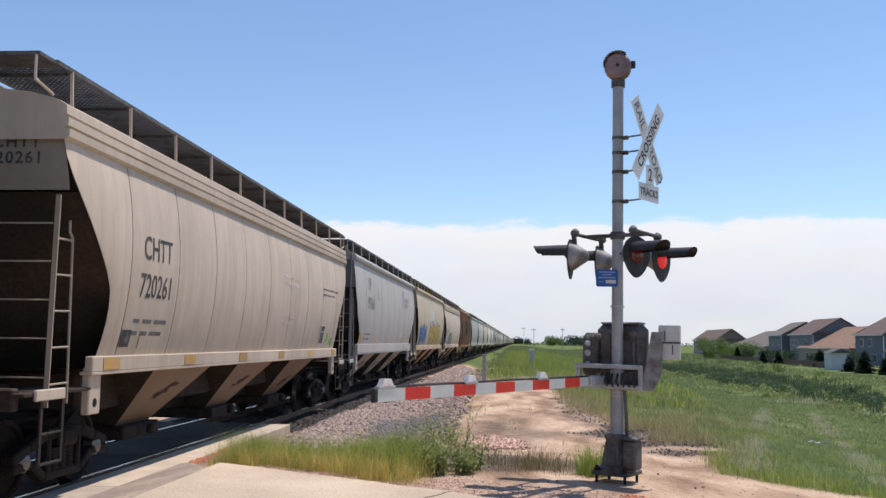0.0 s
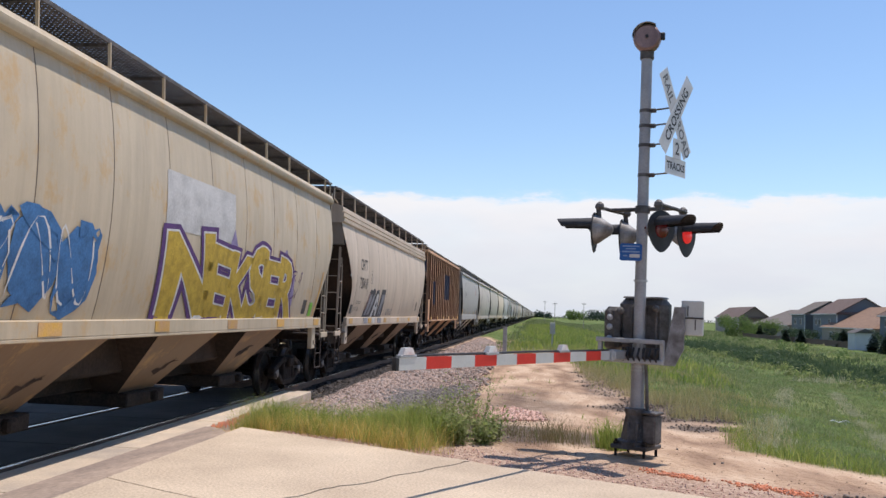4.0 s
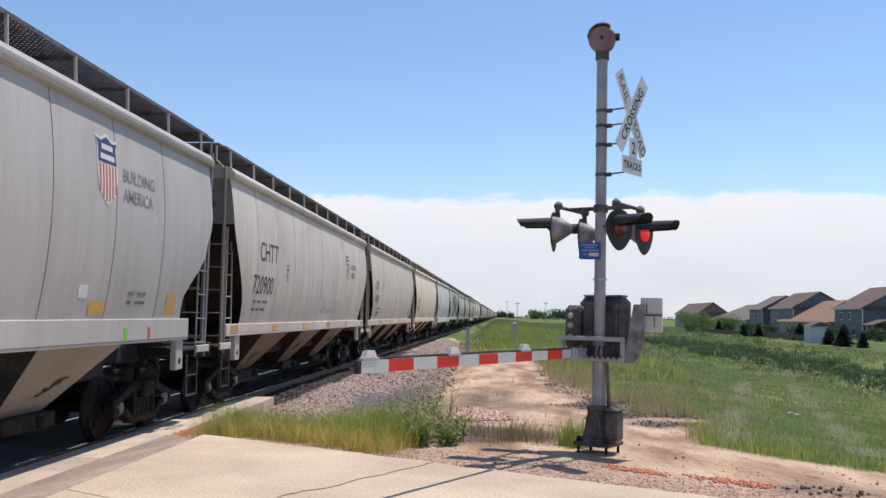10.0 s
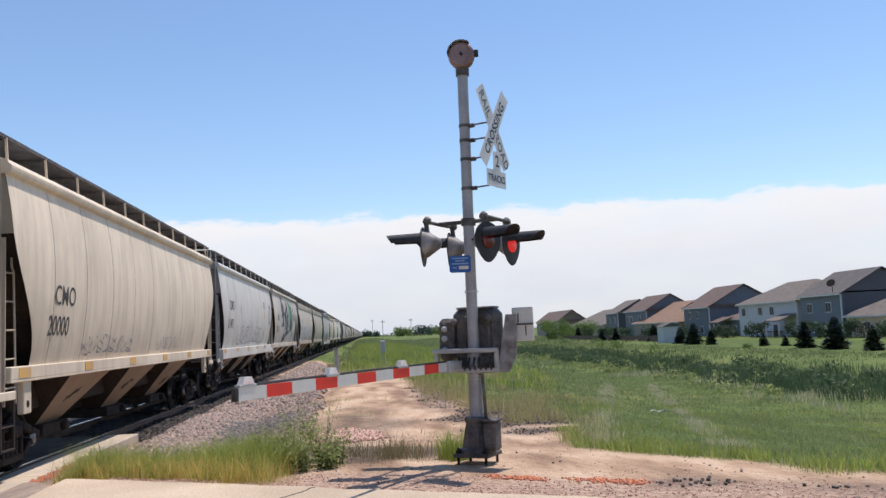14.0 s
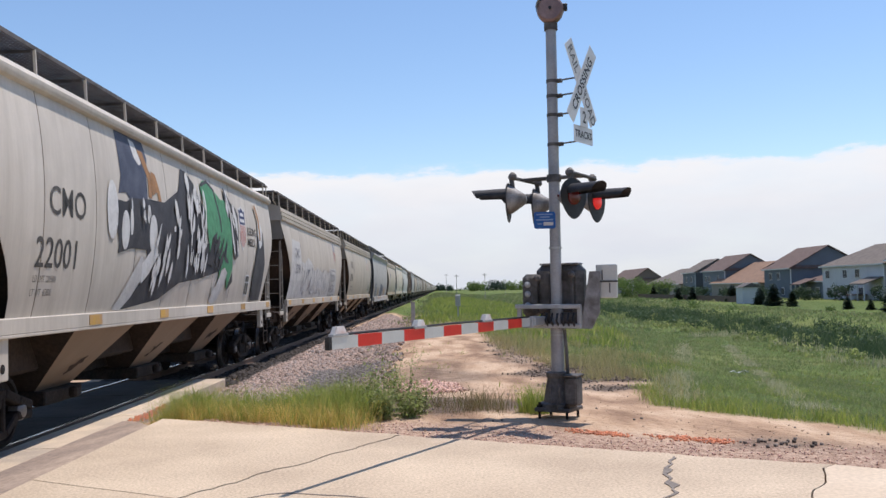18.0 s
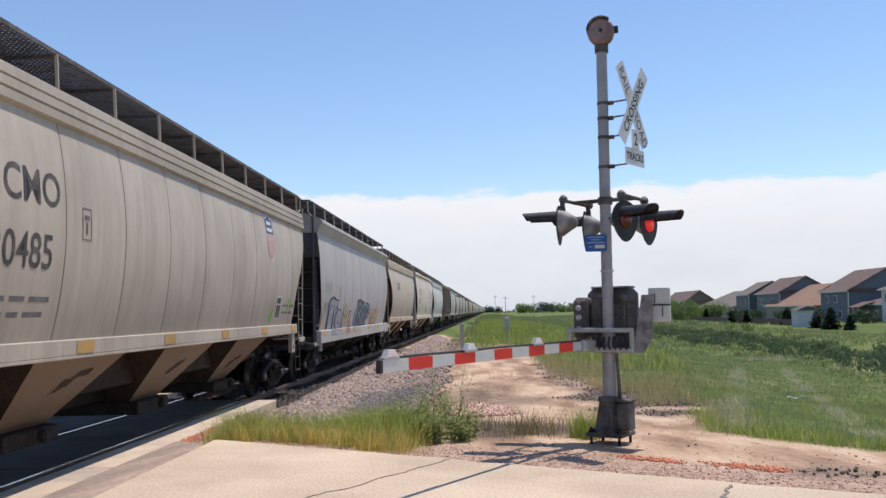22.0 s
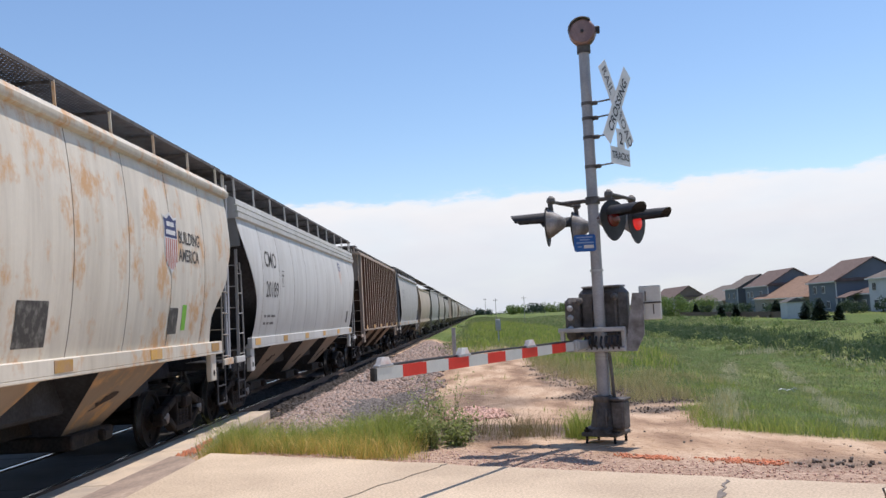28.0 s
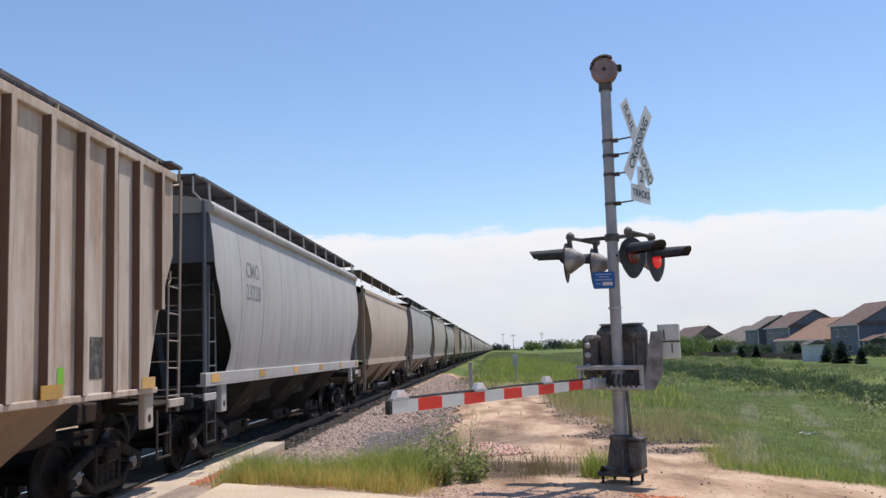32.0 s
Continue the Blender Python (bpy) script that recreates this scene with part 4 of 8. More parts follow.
        c.lathe((0.93, yy, 0.457), (1, 0, 0), [(0, 0.12), (0.12, 0.115), (0.15, 0.08), (0.16, 0.04)], 14)
    _wheel_cache["cap"] = c.mesh("bearing_cap", material("worn_bearing_cap", (0.20, 0.18, 0.17), 0.45, 0.6, 0.15, 6), True)
    b = Geo().box((0, 0, 0.66), (2.3, 0.36, 0.2), 0.03).box((0, -0.62, 0.5), (1.6, 0.1, 0.2), 0.02).box((0, 0.62, 0.5), (1.6, 0.1, 0.2), 0.02)
    _wheel_cache["bolster"] = b.mesh("bolster", STEEL_GREASE)
    return _wheel_cache


WHEELS = []


def add_truck(car, y, simple=False):
    wheelset_mesh()
    tm = truck_meshes()
    tr = part("truck", tm["bolster"], None, car, "greasy dark cast-steel truck", at=pose(0, y, RAIL_Z - CAR_Z))
    for key in ("side", "side2"):
        part("side_frame", tm[key], None, tr)
    if not simple:
        for yy in (-0.18, 0.0, 0.18):
            part("spring", tm["spring"], None, tr, at=pose(0, yy, 0))
        for yy in (-0.865, 0.865):
            part("bearing_cap", tm["cap"], None, tr, at=pose(0, yy, 0))
    for yy in (-0.865, 0.865):
        w = part("wheelset", tm["w"], None, tr, at=pose(0, yy, 0.457))
        if not simple:
            WHEELS.append((w, yy))
    return tr


def build_car(spec):
    """A covered hopper car; +x is the near side, -y its leading end, z from the rail head."""
    kind, ls, lt, pitch = spec["kind"], spec.get("ls", 6.95), spec.get("lt", 7.72), 17.85
    paint = car_paint("paint_" + spec["key"], **spec["paint"])
    sill_paint = car_paint("sill_" + spec["key"], **spec.get("sill", dict(spec["paint"], dirt_amount=0.5)))
    # hopper bays: body colour cut and browned, shade and dirt together
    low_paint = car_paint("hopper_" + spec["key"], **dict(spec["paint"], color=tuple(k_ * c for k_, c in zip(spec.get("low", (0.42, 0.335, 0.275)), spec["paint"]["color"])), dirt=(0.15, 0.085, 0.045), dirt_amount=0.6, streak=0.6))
    # ends without their own colour: body colour nearly halved to carry shade
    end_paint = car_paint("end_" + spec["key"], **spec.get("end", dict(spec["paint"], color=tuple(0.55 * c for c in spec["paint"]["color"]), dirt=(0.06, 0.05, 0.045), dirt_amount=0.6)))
    # dirty near-black that also carries the shade at ends and underbody
    shade_grime = END_SHADE_SLATE if "end" in spec or spec.get("slate") else END_SHADE_GRIME
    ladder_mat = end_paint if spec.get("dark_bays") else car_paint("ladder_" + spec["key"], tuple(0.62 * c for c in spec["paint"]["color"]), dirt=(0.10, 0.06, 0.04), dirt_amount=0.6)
    car = thing("hopper_car", pose(TRACK_X, spec["s"], CAR_Z), spec["label"], "freight car", "covered hopper cars of the train")
    pr = profile(kind)
    rib = kind == "rib"

    # side sheets, panel by panel on the near side
    n_pan = spec.get("panels", 10)
    seams = [-lt + 2 * lt * k / n_pan for k in range(1, n_pan)]
    if "seams" in spec:
        first, step = spec["seams"]
        seams = [first + step * k for k in range(20) if first + step * k < lt - 0.9]
    for y_from, y_to in zip([-lt] + seams, seams + [lt]):
        rows = []
        for z, w in pr:
            l = end_reach(kind, z, ls, lt)
            ya, yb = max(-l, y_from), min(l, y_to)
            ya, yb = ya + 0.010, max(yb - 0.010, ya + 0.02)
            st = [0.0, 0.08, 0.92, 1.0] if not rib else [0, 1]
            rows.append([(w - (0.008 if q in (0.0, 1.0) and not rib else 0), ya + (yb - ya) * q, z) for q in st])
        part("side_panel", Geo().grid([r for r in rows]), paint, car, smooth="all" if not rib else False)
    core = Geo()
    for sx in (1, -1):
        rows = [[(sx * (w - (0.012 if sx > 0 else 0)), y * (end_reach(kind, z, ls, lt) - 0.01), z) for y in (-1, -0.5, 0, 0.5, 1)] for z, w in pr]
        core.grid(rows if sx > 0 else [r[::-1] for r in rows])
    part("inner_sheet", core, SEAM_RUST, car, "grimy sheet seams", smooth="all")
    # roof and eave band
    roof = Geo()
    roof_w = pr[-1][1]
    if rib:
        prof = [(roof_w + 0.02, 4.44), (roof_w + 0.02, 4.54), (roof_w - 0.3, 4.58), (0.3, 4.64), (0, 4.65)]
    elif kind == "deep":
        prof = [(roof_w + 0.05, 3.98), (roof_w + 0.16, 4.20), (roof_w + 0.20, 4.22), (roof_w + 0.20, 4.28), (roof_w + 0.12, 4.34), (roof_w + 0.02, 4.38), (roof_w - 0.1, 4.43), (roof_w - 0.4, 4.49), (0.4, 4.57), (0, 4.58)]
    elif kind == "round":
        prof = [(roof_w, 3.92), (roof_w + 0.065, 3.95), (roof_w + 0.07, 4.04), (roof_w - 0.01, 4.06), (roof_w + 0.05, 4.08), (roof_w + 0.05, 4.17), (roof_w - 0.02, 4.19), (roof_w + 0.025, 4.21), (roof_w + 0.02, 4.31), (roof_w - 0.10, 4.38), (roof_w - 0.4, 4.46), (0.4, 4.54), (0, 4.55)]
    else:
        prof = [(roof_w - 0.01, 4.20), (roof_w + 0.075, 4.22), (roof_w + 0.095, 4.25), (roof_w + 0.095, 4.32), (roof_w + 0.06, 4.345), (roof_w + 0.035, 4.40), (roof_w - 0.1, 4.44), (roof_w - 0.4, 4.49), (0.4, 4.57), (0, 4.58)]
    full = prof + [(-x, z) for x, z in prof[-2::-1]]
    roof.grid([[(x, y, z) for x, z in full] for y in (-lt - 0.02, -lt / 2, 0, lt / 2, lt + 0.02)])
    for sg in (-1, 1):
        roof.add([(x, sg * (lt + 0.02), z) for x, z in full], [tuple(range(len(full)))[::sg]])
    part("roof", roof, paint, car, smooth=True)
    # ends: upright head sheet above, slope sheet below
    for sg in (-1, 1):
        head, slope = Geo(), Geo()
        rows_h = [[(-w_ + 0.02, sg * (lt - 0.03), z), (0, sg * (lt - 0.03), z), (w_ - 0.02, sg * (lt - 0.03), z)] for z, w_ in [(3.36, float(np.interp(3.36, [q[0] for q in pr], [q[1] for q in pr])))] + [q for q in pr if q[0] > 3.4]]
        head.grid(rows_h if sg > 0 else [r[::-1] for r in rows_h])
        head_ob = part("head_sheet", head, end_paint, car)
        rows_s = []
        for z in (1.28, 1.8, 2.4, 2.9, 3.37):
            w_ = float(np.interp(z, [q[0] for q in pr], [q[1] for q in pr])) - 0.03
            y = min(end_reach(kind, max(z, 1.5), ls, lt) - 0.05, lt - 0.04 - (3.37 - z) * 1.0)
            rows_s.append([(-w_, sg * y, z), (0, sg * y, z), (w_, sg * y, z)])
        slope.grid(rows_s if sg > 0 else [r[::-1] for r in rows_s])
        part("slope_sheet", slope, shade_grime, car, "grimed end slope sheet")
        if sg < 0 and spec.get("head_panel"):
            part("panel_mark", Geo().box((0.95, -lt + 0.026, 3.82), (0.95, 0.008, 0.55)), KYLE_BLUE, head_ob, "dark blue panel")
        if sg < 0 and "head" in spec:
            for txt, zz in zip(spec["head"], (3.84, 3.66)):
                vs, fs = lettering(txt, 0.19, 0.004, 1.2)
                wd = max(v[0] for v in vs)
                part("lettering", Geo().add([(1.22 - wd + v[0], -lt + (0.018 if spec.get("head_panel") else 0.024), v[1] + zz) for v in vs], fs), GRAF_WHITE if spec.get("head_panel") else SIGN_INK, head_ob)
        part("end_sill", Geo().box((0, sg * (lt + 0.40), 1.08), (2.7, 0.14, 0.24), 0.02).box((0, sg * (lt - 0.5), 1.0), (0.45, 1.9, 0.3), 0.03), shade_grime, car)
        part("draft_brace", Geo().bar((-1.0, sg * (lt + 0.35), 1.15), (-0.6, sg * (lt - 0.05), 2.95), 0.08).bar((0.9, sg * (lt + 0.35), 1.15), (0.5, sg * (lt - 0.05), 2.95), 0.08).bar((0, sg * (lt + 0.35), 1.15), (0, sg * (lt - 0.05), 3.0), 0.1), shade_grime, car)
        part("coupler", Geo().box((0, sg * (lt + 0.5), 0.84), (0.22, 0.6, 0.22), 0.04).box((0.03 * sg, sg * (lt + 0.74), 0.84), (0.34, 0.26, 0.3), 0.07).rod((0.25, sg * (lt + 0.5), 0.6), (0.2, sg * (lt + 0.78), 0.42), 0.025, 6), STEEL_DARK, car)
        # corner post and ladders on the near side, posts in the shade-darkened end colour
        x = 1.47
        y0, y1 = sg * (lt + 0.02), sg * (lt + 0.42)
        if kind in ("flat", "oval", "deep"):
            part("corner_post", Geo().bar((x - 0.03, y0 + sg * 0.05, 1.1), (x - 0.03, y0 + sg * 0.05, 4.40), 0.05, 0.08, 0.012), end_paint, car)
        lo_ = lt + (0.02 if sg < 0 else 0.13) - (0.20 if rib and sg < 0 else 0)
        li_ = lo_ - 0.46
        z_tall = 4.50 if (sg > 0 and not spec.get("low_rail")) or rib else 3.30
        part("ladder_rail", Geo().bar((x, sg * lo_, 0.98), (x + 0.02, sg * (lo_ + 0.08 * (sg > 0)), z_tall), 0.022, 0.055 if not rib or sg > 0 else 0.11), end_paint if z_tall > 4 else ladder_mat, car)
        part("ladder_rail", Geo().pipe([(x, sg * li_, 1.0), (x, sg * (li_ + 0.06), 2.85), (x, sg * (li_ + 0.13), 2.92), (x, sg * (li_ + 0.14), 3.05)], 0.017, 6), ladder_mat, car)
        for q in range(5):
            zz = 1.22 + 0.40 * q
            part("rung", Geo().rod((x, sg * lo_, zz), (x, sg * (li_ + 0.012 * q), zz + 0.01), 0.013, 6), ladder_mat, car)
        for q in range(5):
            part("grab_iron", Geo().rod((x - 0.02, sg * (lo_ + 0.02), 1.30 + q * 0.42), (x - 0.75, sg * (lo_ + 0.02), 1.30 + q * 0.42), 0.011, 6), ladder_mat, car)
        part("grab_post", Geo().rod((x - 0.76, sg * (lo_ + 0.02), 1.1), (x - 0.76, sg * (lo_ + 0.02), 3.1), 0.014, 6), shade_grime, car)
        so_, si_ = (lt + 0.10, lt - 0.36) if sg < 0 else (lt - 0.22, lt - 0.72)
        part("sill_step", Geo().bar((x, sg * so_, 1.05), (x, sg * so_, 0.36), 0.02, 0.05).bar((x, sg * si_, 1.05), (x, sg * si_, 0.36), 0.02, 0.05).rod((x, sg * so_, 0.38), (x, sg * si_, 0.38), 0.02, 6).rod((x, sg * so_, 0.70), (x, sg * si_, 0.70), 0.016, 6), shade_grime, car)
        part("hose", Geo().pipe([(0.45, sg * (lt + 0.5), 0.95), (0.5, sg * (lt + 0.66), 0.7), (0.42, sg * (lt + 0.78), 0.48), (0.25, sg * (lt + 0.85), 0.55)], 0.028, 6), BLACK_PAINT, car)
        yp0, yp1 = min(ls - 0.1, lt - 0.45), lt + 0.46
        part("corner_platform", Geo().box((1.16, sg * (yp0 + yp1) / 2, 1.13), (0.62, yp1 - yp0, 0.04), 0.008), shade_grime, car)
        part("platform_edge", Geo().box((1.49, sg * (lt - 0.03), 1.12), (0.04, 0.62, 0.12), 0.01), sill_paint, car)
        part("jacking_pad", Geo().box((1.42, sg * (min(ls, lt - 0.7) - 0.20), 1.10), (0.10, 0.30, 0.56), 0.015), sill_paint, car)
        part("pad_hole", Geo().lathe((1.468, sg * (min(ls, lt - 0.7) - 0.20), 0.96), (1, 0, 0), [(0, 0.055), (0.006, 0.055)], 12), STEEL_DARK, car)
        add_truck(car, sg * (lt - (1.25 if kind == "round" else 1.4)))
        part("end_running_board", Geo().box((0, sg * (lt + 0.22), (RB_Z - 0.02 * rib) - 0.01), (2.85, 0.5, 0.04)), GRATE, car)
        part("board_leg", Geo().pipe([(1.38, sg * (lt + 0.45), (RB_Z - 0.02 * rib) - 0.02), (1.38, sg * (lt + 0.45), 4.48), (1.40, sg * (lt + 0.1), 4.40)], 0.018, 6), paint, car)
    # side sills with reflective patches
    for sx in (1, -1):
        if spec.get("sill_deep"):
            part("side_sill", Geo().box((sx * 1.55, 0, 1.32), (0.16, 2 * ls, 0.36), 0.02), sill_paint, car)
        elif spec.get("sill_tall"):
            part("side_sill", Geo().box((sx * 1.475, 0, 1.475), (0.11, 2 * ls, 0.30), 0.012).box((sx * 1.44, 0, 1.31), (0.16, 2 * ls, 0.04), 0.008), sill_paint, car)
        elif not rib:
            part("side_sill", Geo().box((sx * 1.47, 0, 1.42), (0.10, 2 * ls, 0.19), 0.012).box((sx * 1.44, 0, 1.31), (0.16, 2 * ls, 0.04), 0.008), sill_paint, car)
    for k, yy in enumerate(np.linspace(-ls + 0.5, ls - 0.45, spec.get("patches", 6))):
        part("reflector", Geo().box((1.525 if not rib and not spec.get("sill_deep") else 1.633 if not rib else 1.555, float(yy), 1.42 if not rib else 1.45), (0.006 if not rib else 0.012, 0.46, 0.14 if not rib else 0.15)), REFLECT_YELLOW, car, "faded yellow reflective strip")
    for y_, w_, m_ in spec.get("sill_marks", ()):
        part("sill_mark", Geo().box((1.636 if spec.get("sill_deep") else 1.532 if spec.get("sill_tall") else 1.522, y_, 1.42), (0.008, w_, 0.165)), m_, car, "sprayed patch on the side sill")
    if rib:
        rib_0, rib_step = spec.get("posts", (-lt + 0.42, (2 * lt - 0.84) / 16))
        for k in range(int((lt - 0.4 - rib_0) / rib_step) + 1):
            yy = rib_0 + rib_step * k
            l_low = 1.36
            while end_reach(kind, l_low, ls, lt) < abs(yy) + 0.1 and l_low < 3.6:
                l_low += 0.05
            # only the outer face gets body paint, so the flanks look shaded
            post = part("side_post", Geo().box((1.445, yy, (l_low + 4.44) / 2), (0.20, 0.10, 4.44 - l_low), 0.008), POST_RUST_SHADE, car, "rusty brown side post with flank shade in its colour")
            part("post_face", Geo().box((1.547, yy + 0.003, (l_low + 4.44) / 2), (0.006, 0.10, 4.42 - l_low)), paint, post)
        for y_, z_, w_, h_, m_, *rest in spec.get("patch", ()):
            for k in range(30):
                yy = rib_0 + rib_step * k
                if m_ is KYLE_BLUE and y_ < yy < y_ + w_:
                    part("panel_mark", Geo().box((1.500, yy, z_ + h_ / 2), (0.108, 0.112, h_)), m_, car)
        part("side_chord", Geo().box((1.462, 0, 4.49), (0.10, 2 * lt, 0.12), 0.012), paint, car)
        part("side_sill", Geo().box((1.47, 0, 1.34), (0.12, 2 * ls - 0.1, 0.08), 0.012), sill_paint, car)
    # hoppers
    nb = spec.get("bays", 3)
    hop_l = lt - 2.35
    span = 2 * hop_l / nb
    for k in range(nb):
        yc = -hop_l + span * (k + 0.5)
        zt_, zb = 1.32, 0.40
        hw, hl = 1.42, 0.315 * span
        bw, bl = 0.55, 0.15 * span
        v = [(-hw, yc - hl, zt_), (hw, yc - hl, zt_), (hw, yc + hl, zt_), (-hw, yc + hl, zt_), (-bw, yc - bl, zb), (bw, yc - bl, zb), (bw, yc + bl, zb), (-bw, yc + bl, zb)]
        # bay sides and slopes take darkened colours that carry the underbody shade
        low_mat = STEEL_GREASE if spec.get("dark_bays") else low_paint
        hop = part("hopper_bay", Geo().add(v, [(0, 1, 5, 4), (2, 3, 7, 6), (3, 0, 4, 7), (4, 5, 6, 7)]), shade_grime, car, "grimy sloped hopper bay")
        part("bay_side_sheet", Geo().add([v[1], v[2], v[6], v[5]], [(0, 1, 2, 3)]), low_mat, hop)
        part("outlet_gate", Geo().box((0, yc, 0.33), (1.5, 2 * bl + 0.16, 0.20), 0.02).box((0.9, yc, 0.36), (0.12, 0.2, 0.16), 0.03), STEEL_DARK, hop)
        rs_, ring = random.Random(int(spec["s"]) + 10 * k), []
        su, sv = rs_.uniform(-0.25, 0.25), rs_.uniform(0.35, 0.65)
        for i in range(18):
            a_, r_ = 2 * math.pi * i / 18, rs_.uniform(0.35, 1.25)
            v_ = sv + 0.10 * r_ * math.sin(a_) + 0.10 * math.cos(a_)
            ring.append((bw + (hw - bw) * v_ + 0.006, yc + (su + 0.34 * r_ * math.cos(a_)) * (bl + (hl - bl) * v_), zb + (zt_ - zb) * v_ - 0.004))
        scuff = Geo().add(ring, [tuple(range(18))])
        part("rust_scuff", scuff, END_SHADE_GRIME, hop, "dark rust scuffs on the bay sheet")
    for sg in (-1, 1):
        v = [(-1.4, sg * hop_l, 1.32), (1.4, sg * hop_l, 1.32), (1.4, sg * (lt - 1.4), 1.34), (-1.4, sg * (lt - 1.4), 1.34)]
        part("floor_sheet", Geo().add(v, [(0, 1, 2, 3)[::sg]]), END_SHADE_GRIME, car)
    # added dark box that stands for the black shade between the bays
    part("centre_sheet", Geo().box((0, 0, 1.02), (1.5, 2 * hop_l + 0.4, 0.56), 0.05), shade_grime, car)
    part("centre_sill", Geo().box((0, 0, 0.62), (0.42, 2 * lt + 0.6, 0.3), 0.02), STEEL_DARK, car)
    part("brake_pipe", Geo().rod((0.5, -ls, 0.72), (0.5, ls, 0.72), 0.03, 6), STEEL_DARK, car)
    # running board over the roof with its posts
    rb_z = RB_Z - (0.02 if rib else 0.0)
    rb_x = 1.42 if not rib else 1.28
    g = Geo()
    for sx in (1, -1):
        for q in range(17):
            g.box((sx * (rb_x - 0.03 - 0.065 * q), 0, rb_z), (0.039, 2 * lt + 0.2, 0.006))
    n_bar = int((2 * lt + 0.2) / 0.075)
    for q in range(n_bar):
        yq = -lt - 0.1 + (q + 0.5) * 0.075
        for sx in (1, -1):
            g.box((sx * (rb_x - 0.55), yq, rb_z - 0.001), (1.10, 0.049, 0.005))
    part("running_board", g, GRATE, car, "weathered grey grating running board")
    part("running_board_edge", Geo().box((rb_x, 0, rb_z), (0.03, 2 * lt + 0.2, 0.05)), spec.get("edge", GRATE), car)
    np_ = 11
    g_brace = Geo()
    for k in range(np_):
        yy = -lt + 0.25 + (2 * lt - 0.5) * k / (np_ - 1)
        part("board_bracket", Geo().bar((rb_x, yy, rb_z - 0.01), (rb_x + (0.02 if not rib else -0.02), yy, (4.34 if kind == "round" else 4.40) if not rib else 4.47), 0.022, 0.035), paint, car)
        g_brace.bar((rb_x - 0.04, yy, rb_z - 0.035), (0.2, yy, rb_z - 0.035), 0.03, 0.04)
    part("board_brace", g_brace, GRATE, car)["kind"] = "stuff"
    for k in range(4 if not rib else 6):
        yy = -lt + 2 * lt * (k + 0.5) / (4 if not rib else 6)
        part("hatch_cover", Geo().box((0, yy, 4.66 if rib else 4.61), (1.0, 2 * lt / (4 if not rib else 6) - 0.4, 0.10), 0.03), paint, car)

    # lettering and marks on the near side
    def stamp(text, y, z, size, mat=SIGN_INK, squeeze=1.0, bold=0.004, name="lettering", lift=0.005):
        vs, fs = lettering(text, size, bold)
        owner = list(range(len(vs)))

        def root(i):
            while owner[i] != i:
                i = owner[i]
            return i
        for f in fs:
            for i in f[1:]:
                owner[root(i)] = root(f[0])
        signs = {}
        for f in fs:
            g_ = signs.setdefault(root(f[0]) if size > 0.2 else 0, Geo())
            cut = sprayed_fill(kind, [(y + vs[i][0] * squeeze, z + vs[i][1]) for i in f], lift)
            g_.add(cut.v, cut.f)
        for g_ in signs.values():
            ob_ = part(name, g_, mat, car)
            if size <= 0.2:
                ob_["kind"] = "stuff"

    def patch(y, z, w, h, mat, name="mark", label="", lift=0.005, skew=0.0):
        rows_ = []
        for i in range(4):
            zz = z + h * i / 3
            rows_.append([(y + skew * i / 3, zz), (y + w + skew * i / 3, zz)])
        pts, _ = bent_sheet(kind, [p for r in rows_ for p in r], [], lift)
        part(name, Geo().add(pts, [(2 * i, 2 * i + 1, 2 * i + 3, 2 * i + 2) for i in range(3)]), mat, car, label)

    for item in spec.get("text", ()):
        stamp(*item)
    for item in spec.get("patch", ()):
        patch(*item)
    for k_, (mat_, shape) in enumerate(spec.get("shapes", ())):
        part("painted_shape", sprayed_fill(kind, shape, 0.006 + 0.0011 * k_), mat_, car, "sprayed mural shape")
    if "shield" in spec:
        sy, sz, sh, dark = spec["shield"]
        outline = [(-0.42, 0.40), (-0.5, 0.5), (-0.25, 0.47), (0, 0.56), (0.25, 0.47), (0.5, 0.5), (0.42, 0.40), (0.44, -0.05), (0.36, -0.35), (0, -0.56), (-0.36, -0.35), (-0.44, -0.05)]
        shp = [(sy + a * sh * 0.78, sz + b * sh) for a, b in outline]
        edge_ = [(sy + a * sh * 0.86, sz + b * sh * 1.06) for a, b in outline]
        sh_ob = part("shield_mark", sprayed_fill(kind, edge_, 0.005), SHIELD_RED if dark is None else GRAF_WHITE, car, "shield mark under a dark blue band")
        part("shield_field", sprayed_fill(kind, shp, 0.0065), SHIELD_PINK if dark else GRAF_WHITE, sh_ob)
        up = [(-0.41, 0.38), (-0.48, 0.48), (-0.25, 0.45), (0, 0.54), (0.25, 0.45), (0.48, 0.48), (0.41, 0.38), (0.43, 0.10), (-0.43, 0.10)]
        part("shield_band", sprayed_fill(kind, [(sy + a * sh * 0.78, sz + b * sh) for a, b in up], 0.008), SHIELD_BLUE, sh_ob)
        for zz_, ww_ in ((0.36, 0.52), (0.20, 0.66)):
            part("text_bar", sprayed_fill(kind, [(sy + a * sh * 0.78, sz + b * sh) for a, b in ((-ww_ / 2, zz_ - 0.045), (ww_ / 2, zz_ - 0.045), (ww_ / 2, zz_ + 0.045), (-ww_ / 2, zz_ + 0.045))], 0.0095), GRAF_WHITE, sh_ob)
        for q in range(6 if not dark else 0):
            a0 = -0.36 + q * 0.145
            low = -0.50 + 0.85 * max(0, abs(a0) - 0.05) ** 1.6
            rr = [(a0 - 0.036, 0.08), (a0 + 0.036, 0.08), (a0 + 0.036, low), (a0 - 0.036, low)]
